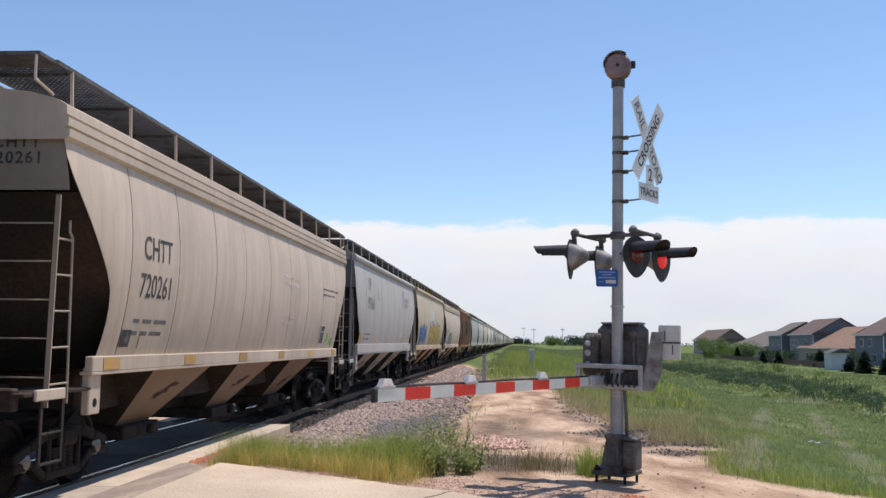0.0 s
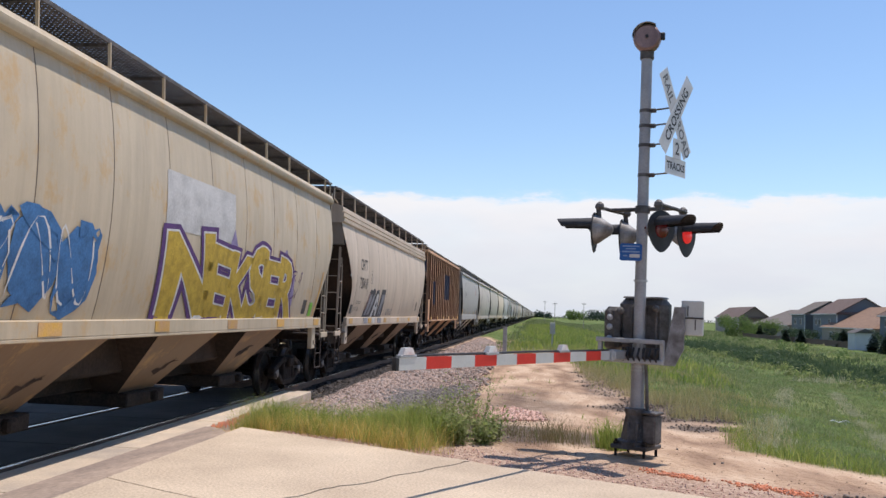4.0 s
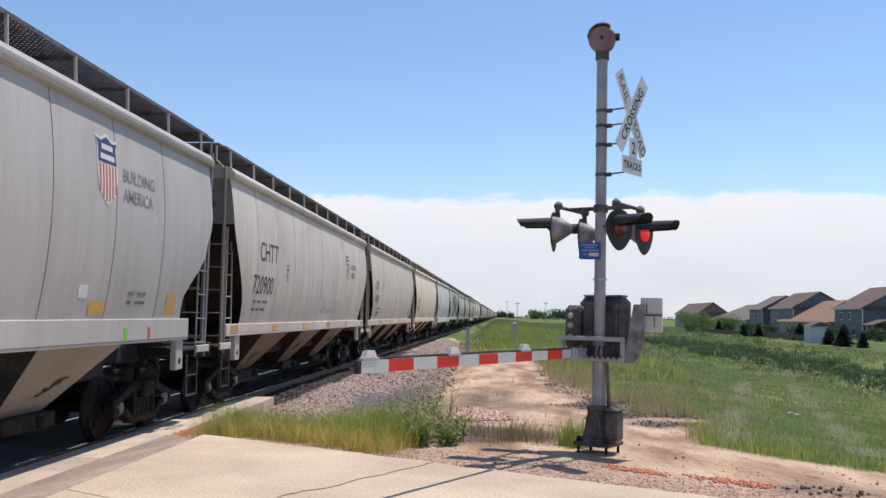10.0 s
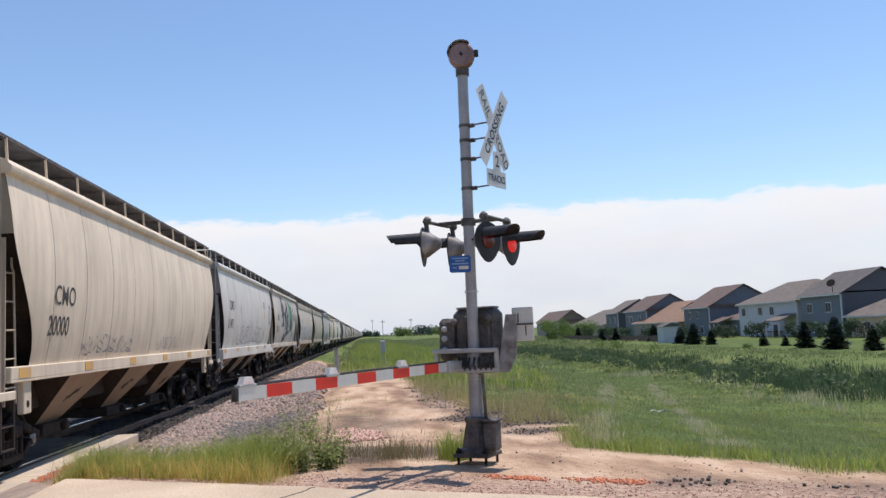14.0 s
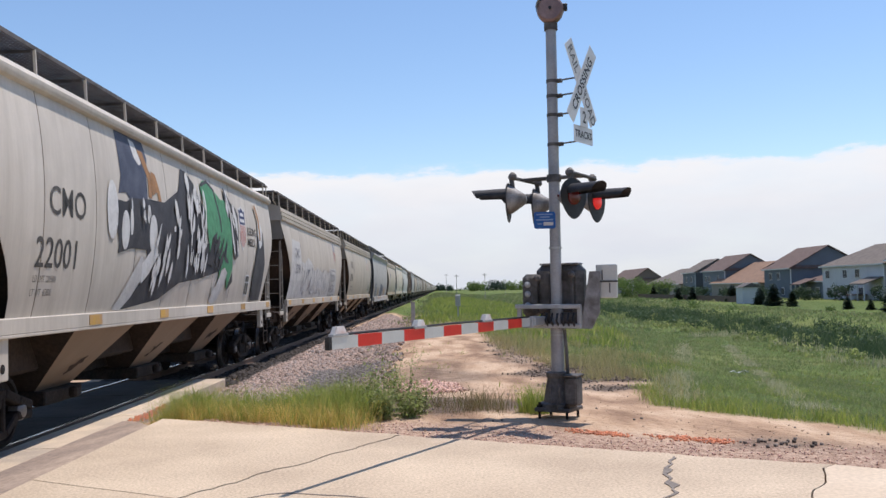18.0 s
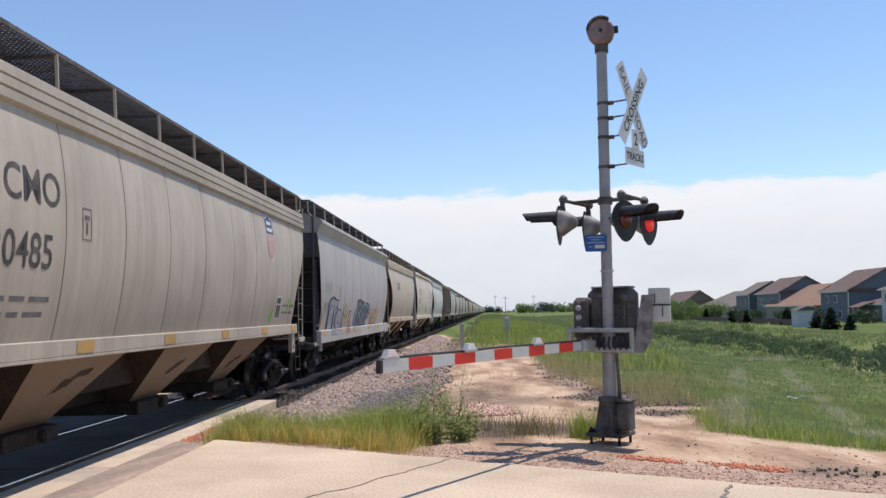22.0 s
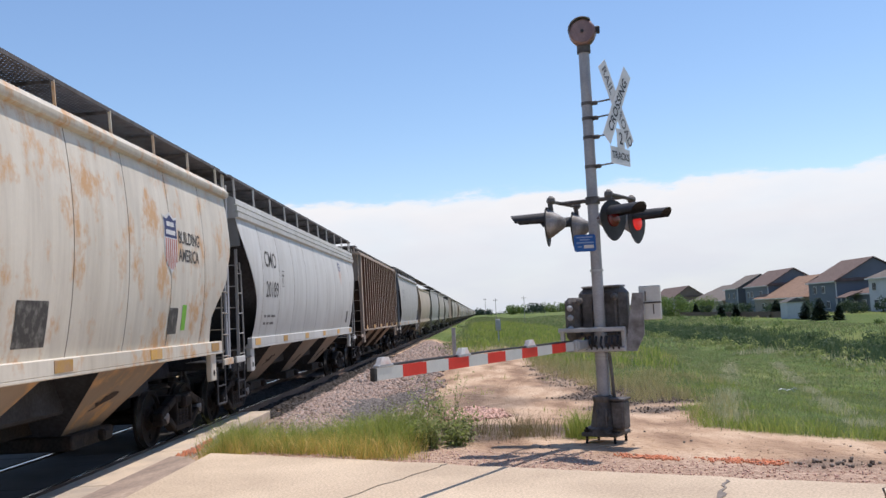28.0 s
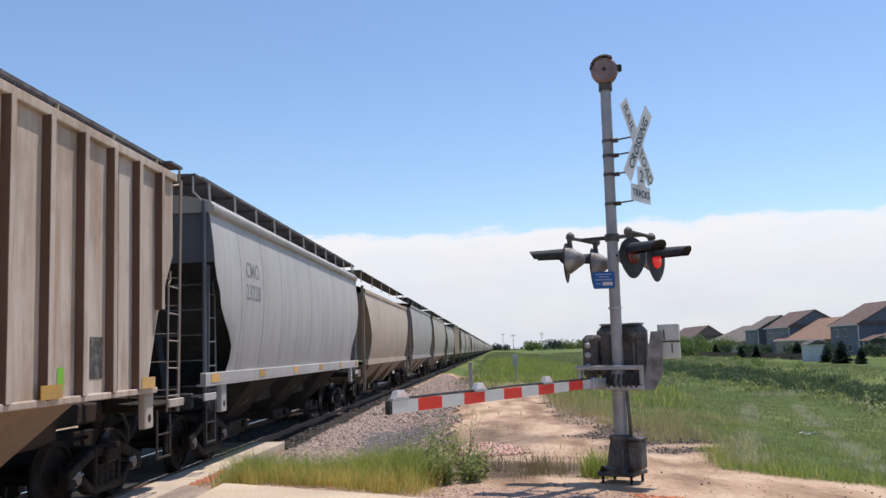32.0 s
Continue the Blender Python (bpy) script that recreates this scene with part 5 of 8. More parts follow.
            part("shield_stripe", sprayed_fill(kind, [(sy + a * sh * 0.78, sz + b * sh) for a, b in rr], 0.0085), SHIELD_RED, sh_ob)
    for item in spec.get("scrawl", ()):
        scrawl(car, kind, *item)
    for item in spec.get("words", ()):
        sprayed_word(car, kind, *item)
    for item in spec.get("slivers", ()):
        slivers(car, kind, *item)
    if "levels" in spec:
        relevel(car, *spec["levels"])
    TRAIN.append((car, spec["s"]))
    return car


def relevel(ob, old, fresh):
    """Makes a body deeper or taller: the heights in old move to those in fresh; running gear stays."""
    for child in ob.children:
        if child.name.split(".")[0] not in ("truck", "coupler", "hose"):
            for v in child.data.vertices:
                v.co.z = float(np.interp(v.co.z, old, fresh))
            relevel(child, old, fresh)


def scrawl(car, kind, seed, y, z, w, h, mats, n, thick):
    """Sprayed lettering without meaning: looping outlined strokes on the side sheet."""
    rnd = random.Random(seed)
    cell = w / n
    for k in range(n):
        cx, cz = y + cell * (k + 0.5), z + h / 2 + rnd.uniform(-0.06, 0.06) * h
        if len(mats) > 1:
            m = 10
            blob = [(cx + cell * 0.56 * math.cos(2 * math.pi * i / m) * rnd.uniform(0.8, 1.1), cz + h * 0.5 * math.sin(2 * math.pi * i / m) * rnd.uniform(0.75, 1.1)) for i in range(m)]
            part("paint_blob", sprayed_fill(kind, blob, 0.011 + 0.0006 * (k % 3)), mats[1 + k % (len(mats) - 1)], car, "sprayed graffiti fill")
        g, steps = Geo(), 16
        ph, a1, a2 = rnd.uniform(0, 6), rnd.choice((1, 2, 3)), rnd.choice((1, 2))
        path = []
        for i in range(steps + 1):
            t = i / steps
            path.append((cx + cell * 0.46 * math.sin(a1 * 2 * math.pi * t * 0.8 + ph), cz + h * 0.46 * math.cos(a2 * 2 * math.pi * t * 0.7 + ph * 0.7)))
        left, right = [], []
        for i, p in enumerate(path):
            q0, q1 = path[max(0, i - 1)], path[min(steps, i + 1)]
            d = Vector((q1[0] - q0[0], q1[1] - q0[1]))
            d = d.normalized() * thick * (0.6 + 0.5 * math.sin(i * 1.3 + ph)) if d.length > 1e-5 else Vector((thick, 0))
            left.append((p[0] - d.y / 2, p[1] + d.x / 2))
            right.append((p[0] + d.y / 2, p[1] - d.x / 2))
        g.grid([bent_sheet(kind, left, [], 0.016)[0], bent_sheet(kind, right, [], 0.016)[0]])
        part("paint_stroke", g, mats[0], car, "sprayed graffiti outline")


def oval_shape(y, z, w, h, n=14, lean=0.0):
    """Outline of a leaning oval as (y, z) points."""
    return [(y + w / 2 * math.cos(2 * math.pi * i / n) + lean * h / 2 * math.sin(2 * math.pi * i / n), z + h / 2 * math.sin(2 * math.pi * i / n)) for i in range(n)]


def sprayed_word(car, kind, word, y, z, h, widths, layers, lift=0.013):
    """Block letters sprayed side by side, leaning and uneven, each in several coats (material, boldness)."""
    for k, ch in enumerate(word):
        w = widths[k]
        for q, (mat, bold) in enumerate(layers):
            vs, fs = lettering(ch, 1.0, bold)
            vx = [v[0] for v in lettering(ch, 1.0, 0.0)[0]]
            x0, x1 = min(vx), max(vx)
            g = Geo()
            pts = []
            for a, b in vs:
                u, v = (a - x0) / (x1 - x0), b / 0.73
                pts.append((y + w * (u * 1.02 + 0.07 * math.sin(4.0 * v + 1.7 * k)), z + h * (v * (1 + 0.10 * math.sin(2.3 * k + 1)) + 0.10 * (u - 0.5) * math.sin(1.9 * k + 2))))
            for f in fs:
                g2 = sprayed_fill(kind, [pts[i] for i in f], lift + 0.002 * q)
                g.add(g2.v, g2.f)
            part("painted_letter", g, mat, car, "sprayed graffiti letter")
        y += w


def slivers(car, kind, seed, area, n, mat, size=(0.22, 0.6), lean=0.35, lift=0.048):
    """Slender brushed marks that lean one way, as in a painted coat or mane."""
    rnd = random.Random(seed)
    y0, y1, z0, z1 = area
    for k in range(n):
        y, z = rnd.uniform(y0, y1), rnd.uniform(z0, z1)
        ln, w = rnd.uniform(*size), rnd.uniform(0.06, 0.15)
        d = Vector((lean + rnd.uniform(-0.3, 0.3), 1)).normalized()
        e = Vector((-d.y, d.x)) * w / 2
        c = Vector((y, z))
        poly = [c - d * ln / 2, c - d * ln * 0.15 - e, c + d * ln * 0.25 - e * 0.8, c + d * ln / 2, c + d * ln * 0.2 + e * 0.7, c - d * ln * 0.2 + e]
        part("paint_sliver", sprayed_fill(kind, [tuple(p) for p in poly], lift), mat, car, "white brushed mark of the mural")


SIGN_INK = material("worn_black_stencil", (0.05, 0.048, 0.045), 0.7, 0, 0.25, 5, (0.11, 0.10, 0.09), 0.4, bump=0)
FADED_INK = material("faded_grey_stencil", (0.12, 0.115, 0.11), 0.7, 0, 0.2, 5, (0.18, 0.17, 0.16), 0.4, bump=0)
SHIELD_RED = material("shield_red", (0.46, 0.13, 0.08), 0.6, 0, 0.1, 6, bump=0)
SHIELD_PINK = material("faded_shield_field", (0.52, 0.36, 0.28), 0.7, 0, 0.15, 5, (0.60, 0.56, 0.52), 0.5, bump=0)
SHIELD_BLUE = material("shield_blue", (0.035, 0.045, 0.13), 0.6, 0, 0.1, 6, bump=0)
REFLECT_YELLOW = material("yellow_reflective_strip", (0.55, 0.32, 0.06), 0.6, 0, 0.10, 5, (0.47, 0.29, 0.15), 0.5, bump=0.02, random_tint=0.25)
GRAF_BLACK = material("graffiti_black", (0.03, 0.03, 0.032), 0.7, 0, 0.2, 6, bump=0)
GRAF_WHITE = material("graffiti_white", (0.62, 0.62, 0.61), 0.7, 0, 0.1, 6, bump=0)
GRAF_GREY = material("graffiti_grey", (0.25, 0.25, 0.27), 0.7, 0, 0.2, 6, bump=0)
GRAF_PURPLE = material("graffiti_purple", (0.10, 0.04, 0.16), 0.7, 0, 0.2, 6, bump=0)
GRAF_LILAC = material("graffiti_lilac", (0.27, 0.22, 0.38), 0.7, 0, 0.2, 6, bump=0)
GRAF_YELLOW = material("graffiti_yellow", (0.50, 0.34, 0.04), 0.7, 0, 0.2, 6, bump=0)
GRAF_BLUE = material("graffiti_blue", (0.05, 0.16, 0.36), 0.7, 0, 0.2, 6, bump=0)
GRAF_GREEN = material("graffiti_green", (0.075, 0.27, 0.135), 0.7, 0, 0.2, 6, bump=0)
GRAF_ORANGE = material("graffiti_orange", (0.45, 0.17, 0.04), 0.7, 0, 0.2, 6, bump=0)
GRAF_DARK = material("graffiti_charcoal", (0.03, 0.03, 0.036), 0.7, 0, 0.3, 2.5, (0.055, 0.055, 0.062), 0.5, bump=0)
GRAF_BLUEGREY = material("graffiti_blue_grey", (0.16, 0.20, 0.26), 0.7, 0, 0.2, 4, bump=0)
GRAF_PALE = material("graffiti_pale_silver", (0.54, 0.53, 0.515), 0.7, 0, 0.15, 3, bump=0)
GRAF_SILVER = material("graffiti_silver_blue", (0.30, 0.32, 0.35), 0.7, 0, 0.15, 3, bump=0)
GRAF_TAN = material("graffiti_tan", (0.48, 0.38, 0.24), 0.7, 0, 0.2, 4, bump=0)
GRAF_ROSE = material("graffiti_rose", (0.42, 0.20, 0.17), 0.7, 0, 0.2, 4, bump=0)
GRAF_NAVY = material("graffiti_navy_grey", (0.05, 0.06, 0.095), 0.7, 0, 0.2, 3, (0.09, 0.10, 0.14), 0.4, bump=0)
GRAF_BRONZE = material("graffiti_bronze", (0.36, 0.19, 0.085), 0.7, 0, 0.2, 4, bump=0)
TEAL = material("teal_patch", (0.14, 0.22, 0.20), 0.7, 0, 0.2, 5, bump=0)
LIME = material("lime_tag", (0.20, 0.50, 0.05), 0.6, 0, 0.1, 6, bump=0)
KYLE_BLUE = material("dark_blue_panel", (0.035, 0.05, 0.10), 0.7, 0, 0.2, 4, (0.07, 0.075, 0.10), 0.5, bump=0)
TAG_DARK = material("dark_stencil_block", (0.06, 0.055, 0.05), 0.7, 0, 0.2, 9, (0.2, 0.19, 0.17), 0.3, bump=0)

TAN = (0.625, 0.51, 0.395)
WARM_GREY = (0.61, 0.555, 0.485)
GREY = (0.455, 0.435, 0.41)
CREAM = (0.84, 0.71, 0.54)


def data_marks(y, extra=True):
    out = []
    for z, words in ((1.93, (0.2, 0.3, 0.42)), (1.77, (0.2, 0.22, 0.4))):
        p = y + 0.1
        for w in words if extra else words[:2]:
            out.append((p, z, w, 0.055, FADED_INK, "stencil_word"))
            p += w + 0.09
    return out


def plate_mark(y, z):
    """A small framed clearance mark."""
    return [(y, z, 0.24, 0.015, FADED_INK, "mark_frame"), (y, z + 0.36, 0.24, 0.015, FADED_INK, "mark_frame"), (y, z, 0.015, 0.36, FADED_INK, "mark_frame"), (y + 0.225, z, 0.015, 0.375, FADED_INK, "mark_frame"), (y + 0.06, z + 0.24, 0.12, 0.05, FADED_INK, "stencil_word"), (y + 0.09, z + 0.07, 0.05, 0.14, FADED_INK, "stencil_word")]


def data_box(y, z=1.62):
    """A black data panel in a white frame."""
    return [(y, z, 0.42, 0.5, GRAF_WHITE, "panel_frame", "", 0.005), (y + 0.03, z + 0.03, 0.16, 0.28, TAG_DARK, "data_panel", "", 0.008), (y + 0.22, z + 0.03, 0.17, 0.28, TAG_DARK, "data_panel", "", 0.008), (y + 0.03, z + 0.34, 0.36, 0.13, TAG_DARK, "data_panel", "", 0.008)]


SPECS = [
    dict(key="chtt_a", head=('CHTT', '720261'), s=17.7, kind="round", ls=7.27, lt=8.2, paint=dict(color=TAN, dirt=(0.24, 0.18, 0.13), dirt_amount=0.3), label="tan grain hopper car with curved sides and black stencils",
         text=[("CHTT", -6.22, 2.78, 0.44, SIGN_INK, 0.85), ("720261", -6.27, 2.28, 0.44, SIGN_INK, 0.85)], patch=data_marks(-6.4) + [(-6.55, 1.62, 0.28, 0.22, TAG_DARK), (-6.0, 1.6, 0.02, 0.2, TAG_DARK), ] + data_box(5.0) + [(5.75, 1.68, 0.22, 0.24, LIME), (6.3, 1.6, 0.25, 0.2, LIME)] + [(p_, z_, w_, 0.06, SHIELD_PINK, "stencil_word") for p_, z_, w_ in ((1.1, 3.05, 0.5), (1.7, 3.05, 0.7), (1.1, 2.9, 0.6), (1.8, 2.9, 0.5), (1.1, 2.2, 0.45), (1.65, 2.2, 0.6), (1.1, 2.05, 0.7))] + [(p_, z_, w_, 0.04, FADED_INK, "stencil_word") for p_, z_, w_ in ((4.9, 3.0, 0.42), (5.4, 3.0, 0.26), (5.75, 3.0, 0.5), (6.35, 3.0, 0.4), (4.9, 2.86, 0.38), (5.35, 2.86, 0.52), (5.95, 2.86, 0.34))]),
    dict(key="up_a", patches=0, sill_tall=True, low=(0.82, 0.78, 0.72), seams=(-6.01, 1.66), sill_marks=[(4.56, 0.10, LIME), (5.36, 0.10, SHIELD_RED)], slate=True, end=dict(color=(0.20, 0.205, 0.215), dirt=(0.07, 0.065, 0.06), dirt_amount=0.5), s=35.3, kind="flat", ls=7.0, lt=7.9, paint=dict(color=GREY, dirt=(0.33, 0.31, 0.28), dirt_amount=0.25, streak=0.2), label="light grey grain hopper car with a small shield mark",
         text=[("UP", -5.6, 3.43, 0.57, FADED_INK, 1.0, 0.0), ("99360", -5.72, 2.78, 0.57, FADED_INK, 1.0, 0.0), ("BUILDING", 4.12, 3.42, 0.24, GRAF_GREY), ("AMERICA", 4.12, 3.16, 0.24, GRAF_GREY)], shield=(3.66, 3.49, 0.78, False), patch=plate_mark(-3.55, 3.15) + data_marks(-6.0) + [(-6.72, 1.62, 0.40, 0.36, REFLECT_YELLOW), (-3.6, 1.67, 0.4, 0.17, REFLECT_YELLOW), (-0.6, 1.67, 0.35, 0.16, REFLECT_YELLOW), (3.45, 1.67, 0.46, 0.18, REFLECT_YELLOW), (5.98, 1.68, 0.40, 0.32, REFLECT_YELLOW), (3.12, 1.88, 0.24, 0.16, GRAF_WHITE), (4.55, 1.95, 0.2, 0.04, FADED_INK, "stencil_word"), (4.85, 1.95, 0.3, 0.04, FADED_INK, "stencil_word"), (4.55, 1.83, 0.14, 0.04, FADED_INK, "stencil_word"), (4.8, 1.83, 0.34, 0.04, FADED_INK, "stencil_word")]),
    dict(key="tan_yellow", s=52.5, kind="oval", ls=7.5, lt=8.0, paint=dict(color=(0.56, 0.47, 0.34), dirt=(0.33, 0.26, 0.16), dirt_amount=0.35, rust=0.7, rust_color=(0.50, 0.31, 0.12)), label="yellowed tan hopper car with purple and yellow graffiti",
         scrawl=[(3, -6.8, 1.58, 3.4, 1.05, [GRAF_BLUE, GRAF_BLUE], 4, 0.16), (4, -6.7, 1.66, 3.2, 0.9, [GRAF_WHITE], 4, 0.035), (5, 4.55, 1.85, 0.8, 0.62, [GRAF_PURPLE], 2, 0.035)],
         shapes=[(GRAF_LILAC, [(0.7, 2.5), (1.0, 2.95), (1.25, 2.6)]), (GRAF_LILAC, [(3.6, 2.6), (4.05, 2.85), (4.3, 2.55)]), (GRAF_LILAC, [(4.2, 1.7), (4.9, 1.75), (4.8, 2.4), (4.4, 2.3)])],
         words=[("NEKSER", -1.45, 1.53, 1.12, (1.5, 0.95, 0.95, 0.85, 0.95, 1.05), [(GRAF_PURPLE, 0.105), (GRAF_WHITE, 0.062), (GRAF_YELLOW, 0.045)])],
         patch=[(-1.7, 2.72, 2.7, 0.78, GRAF_PALE, "primer_block", "pale repainted block"), (6.4, 1.55, 0.25, 0.3, LIME), (5.8, 1.6, 0.3, 0.3, TAG_DARK), (6.75, 1.55, 0.1, 0.5, REFLECT_YELLOW, "mark", "", 0.012, 0.16), (6.92, 2.05, 0.1, 0.5, REFLECT_YELLOW, "mark", "", 0.012, 0.18)]),
    dict(key="chtt_b", head=('CHTT', '720418'), s=70.2, kind="round", ls=7.3, lt=8.3, paint=dict(color=TAN, dirt=(0.26, 0.20, 0.14), dirt_amount=0.3), label="tan grain hopper car with curved sides and grey graffiti",
         text=[("CHTT", -6.24, 2.83, 0.44, SIGN_INK, 0.85), ("720418", -6.28, 2.32, 0.44, SIGN_INK, 0.85), ("LD LMT 223700", -6.42, 1.88, 0.13, SIGN_INK, 0.72, 0.0), ("LT WT  62300", -6.5, 1.70, 0.13, SIGN_INK, 0.72, 0.0)], patch=plate_mark(-4.66, 2.5) + [(-7.05, 1.62, 0.3, 0.24, TAG_DARK), (5.6, 1.75, 0.3, 0.36, TAG_DARK)],
         shapes=[(GRAF_DARK, [(-5.12, 1.53), (-4.95, 1.78), (-4.62, 2.24), (-4.5, 2.32), (-4.1, 2.32), (-3.98, 2.38), (-3.68, 2.33), (-3.66, 2.0), (-4.1, 1.53)]), (GRAF_DARK, [(-4.1, 1.53), (-3.82, 1.95), (-3.5, 2.33), (-3.12, 2.36), (-3.0, 2.2), (-2.86, 1.53)]), (GRAF_DARK, [(-2.9, 1.53), (-2.78, 2.0), (-2.6, 2.38), (-1.9, 2.40), (-1.95, 2.1), (-2.02, 1.53)]),
                 (GRAF_GREY, [(-4.92, 1.58), (-4.5, 2.16), (-4.2, 2.20), (-4.22, 2.02), (-4.62, 1.58)]), (GRAF_GREY, [(-4.5, 1.58), (-4.06, 2.1), (-3.82, 2.22), (-3.78, 2.05), (-4.2, 1.58)]), (GRAF_PALE, [(-3.92, 1.53), (-3.42, 2.22), (-3.14, 2.24), (-2.98, 1.56), (-3.22, 1.56), (-3.28, 1.74), (-3.52, 1.74), (-3.62, 1.53)]), (GRAF_DARK, [(-3.46, 1.84), (-3.28, 2.06), (-3.22, 1.84)]),
                 (GRAF_GREY, [(-2.76, 1.56), (-2.52, 2.22), (-2.02, 2.24), (-2.06, 2.06), (-2.3, 1.9), (-2.2, 1.56), (-2.42, 1.56), (-2.46, 1.8), (-2.58, 1.56)]), (GRAF_ROSE, [(-4.98, 1.70), (-4.62, 2.22), (-4.56, 2.22), (-4.92, 1.70)])],
         sill_marks=[(-4.72, 0.62, GRAF_GREY), (-3.45, 0.4, GRAF_PALE), (-2.45, 0.66, GRAF_GREY)], scrawl=[(12, -1.3, 1.58, 1.1, 0.22, [GRAF_GREY], 6, 0.03)]),
    dict(key="rib_a", head=("HX", "0865"), head_panel=True, end=dict(color=(0.30, 0.17, 0.10), dirt=(0.06, 0.04, 0.03), dirt_amount=0.6), posts=(-7.38, 0.853), s=88.3, kind="rib", ls=7.3, lt=8.2, panels=8, paint=dict(color=(0.80, 0.57, 0.38), dirt=(0.56, 0.29, 0.14), dirt_amount=0.7, rust=0.6, rust_color=(0.40, 0.19, 0.09), streak=0.7, rough=0.8, runs=0.8, runs_color=(0.42, 0.18, 0.075)), label="rust-streaked orange rib-sided hopper car with a blue panel",
         patch=[(-6.2, 2.1, 1.35, 1.1, KYLE_BLUE, "panel_mark", "faded dark blue panel"), (-1.26, 2.42, 2.42, 1.32, KYLE_BLUE, "panel_mark", "faded dark blue panel"), (-1.2, 2.7, 0.3, 0.85, GRAF_WHITE, "letter_block", "", 0.018), (-0.75, 2.7, 0.42, 0.85, GRAF_WHITE, "letter_block", "", 0.018, 0.25), (-0.05, 2.68, 0.35, 0.85, GRAF_WHITE, "letter_block", "", 0.018), (0.4, 2.68, 0.28, 0.8, GRAF_WHITE, "letter_block", "", 0.018), (-1.4, 2.33, 2.3, 0.08, REFLECT_RED, "panel_line", "", 0.016), (-4.4, 1.45, 0.3, 0.9, GRAF_ORANGE), (-3.2, 1.5, 0.42, 0.55, TEAL), (-1.9, 1.45, 0.2, 0.7, GRAF_ORANGE), (6.1, 1.6, 0.18, 0.3, TEAL)], text=[("HX", -5.55, 2.7, 0.42, GRAF_WHITE), ("0865", -6.12, 2.22, 0.42, GRAF_WHITE)]),
    dict(key="up_b", patches=0, sill_tall=True, low=(0.82, 0.78, 0.72), seams=(-6.01, 1.66), sill_marks=[(4.56, 0.10, LIME), (5.36, 0.10, SHIELD_RED)], slate=True, end=dict(color=(0.20, 0.205, 0.215), dirt=(0.07, 0.065, 0.06), dirt_amount=0.5), s=105.8, kind="flat", ls=7.0, lt=7.85, paint=dict(color=GREY, dirt=(0.33, 0.31, 0.28), dirt_amount=0.2, streak=0.2), label="light grey grain hopper car with a small shield mark",
         text=[("UP", -5.6, 3.43, 0.57, FADED_INK, 1.0, 0.0), ("99503", -5.72, 2.78, 0.57, FADED_INK, 1.0, 0.0), ("BUILDING", 4.12, 3.42, 0.24, GRAF_GREY), ("AMERICA", 4.12, 3.16, 0.24, GRAF_GREY)], shield=(3.66, 3.49, 0.78, False), patch=plate_mark(-3.55, 3.15) + data_marks(-6.0) + [(-6.72, 1.62, 0.40, 0.36, REFLECT_YELLOW), (-3.6, 1.67, 0.4, 0.17, REFLECT_YELLOW), (-0.6, 1.67, 0.35, 0.16, REFLECT_YELLOW), (3.45, 1.67, 0.46, 0.18, REFLECT_YELLOW), (5.98, 1.68, 0.40, 0.32, REFLECT_YELLOW), (3.12, 1.88, 0.24, 0.16, GRAF_WHITE), (4.55, 1.95, 0.2, 0.04, FADED_INK, "stencil_word"), (4.85, 1.95, 0.3, 0.04, FADED_INK, "stencil_word"), (4.55, 1.83, 0.14, 0.04, FADED_INK, "stencil_word"), (4.8, 1.83, 0.34, 0.04, FADED_INK, "stencil_word")]),
    dict(key="chtt_c", head=('CHTT', '720900'), s=123.1, kind="oval", ls=8.25, lt=8.25, paint=dict(color=WARM_GREY, dirt=(0.28, 0.235, 0.185), dirt_amount=0.35), label="warm grey grain hopper car with black stencils",
         text=[("CHTT", -6.48, 2.8, 0.56), ("720900", -6.85, 2.12, 0.54), ("BUILDING", 4.68, 3.17, 0.25, SIGN_INK, 0.9, 0.0), ("AMERICA", 4.68, 2.90, 0.25, SIGN_INK, 0.9, 0.0)], shield=(4.12, 3.19, 0.80, False), patch=plate_mark(-4.15, 2.45) + data_marks(-6.75), scrawl=[(21, 0.3, 1.75, 2.4, 0.45, [GRAF_BLACK], 5, 0.02)]),
    dict(key="citx", head=('CITX', '701330'), s=140.9, kind="oval", ls=8.3, lt=8.2, paint=dict(color=(0.62, 0.555, 0.465), dirt=(0.28, 0.23, 0.18), dirt_amount=0.4, streak=0.5), label="pale tan grain hopper car with black stencils",
         text=[("CITX", -7.05, 2.71, 0.44, SIGN_INK, 0.82), ("701330", -7.15, 2.19, 0.44, SIGN_INK, 0.8)], patch=plate_mark(-5.2, 2.6) + data_marks(-6.45) + [(-6.2, 1.62, 0.3, 0.24, TAG_DARK), (6.0, 1.7, 0.3, 0.3, TAG_DARK)]),
    dict(key="cmo_a", s=159.1, kind="oval", ls=8.1, lt=8.25, paint=dict(color=CREAM, dirt=(0.36, 0.28, 0.19), dirt_amount=0.35, streak=0.5), label="cream hopper car with dark stencil blocks",
         text=[("CMO", -6.6, 2.43, 0.44), ("20000", -6.8, 1.95, 0.44, SIGN_INK, 0.9)], scrawl=[(31, -5.0, 1.62, 3.4, 0.36, [GRAF_GREY], 8, 0.025), (32, 0.6, 1.62, 2.4, 0.3, [GRAF_GREY], 6, 0.025)]),
    dict(key="cmo_b", slate=True, sill_deep=True, s=177.0, kind="oval", ls=8.0, lt=8.1, paint=dict(color=(0.64, 0.63, 0.59), dirt=(0.36, 0.32, 0.27), dirt_amount=0.3), label="pale grey hopper car with black scrawled graffiti",
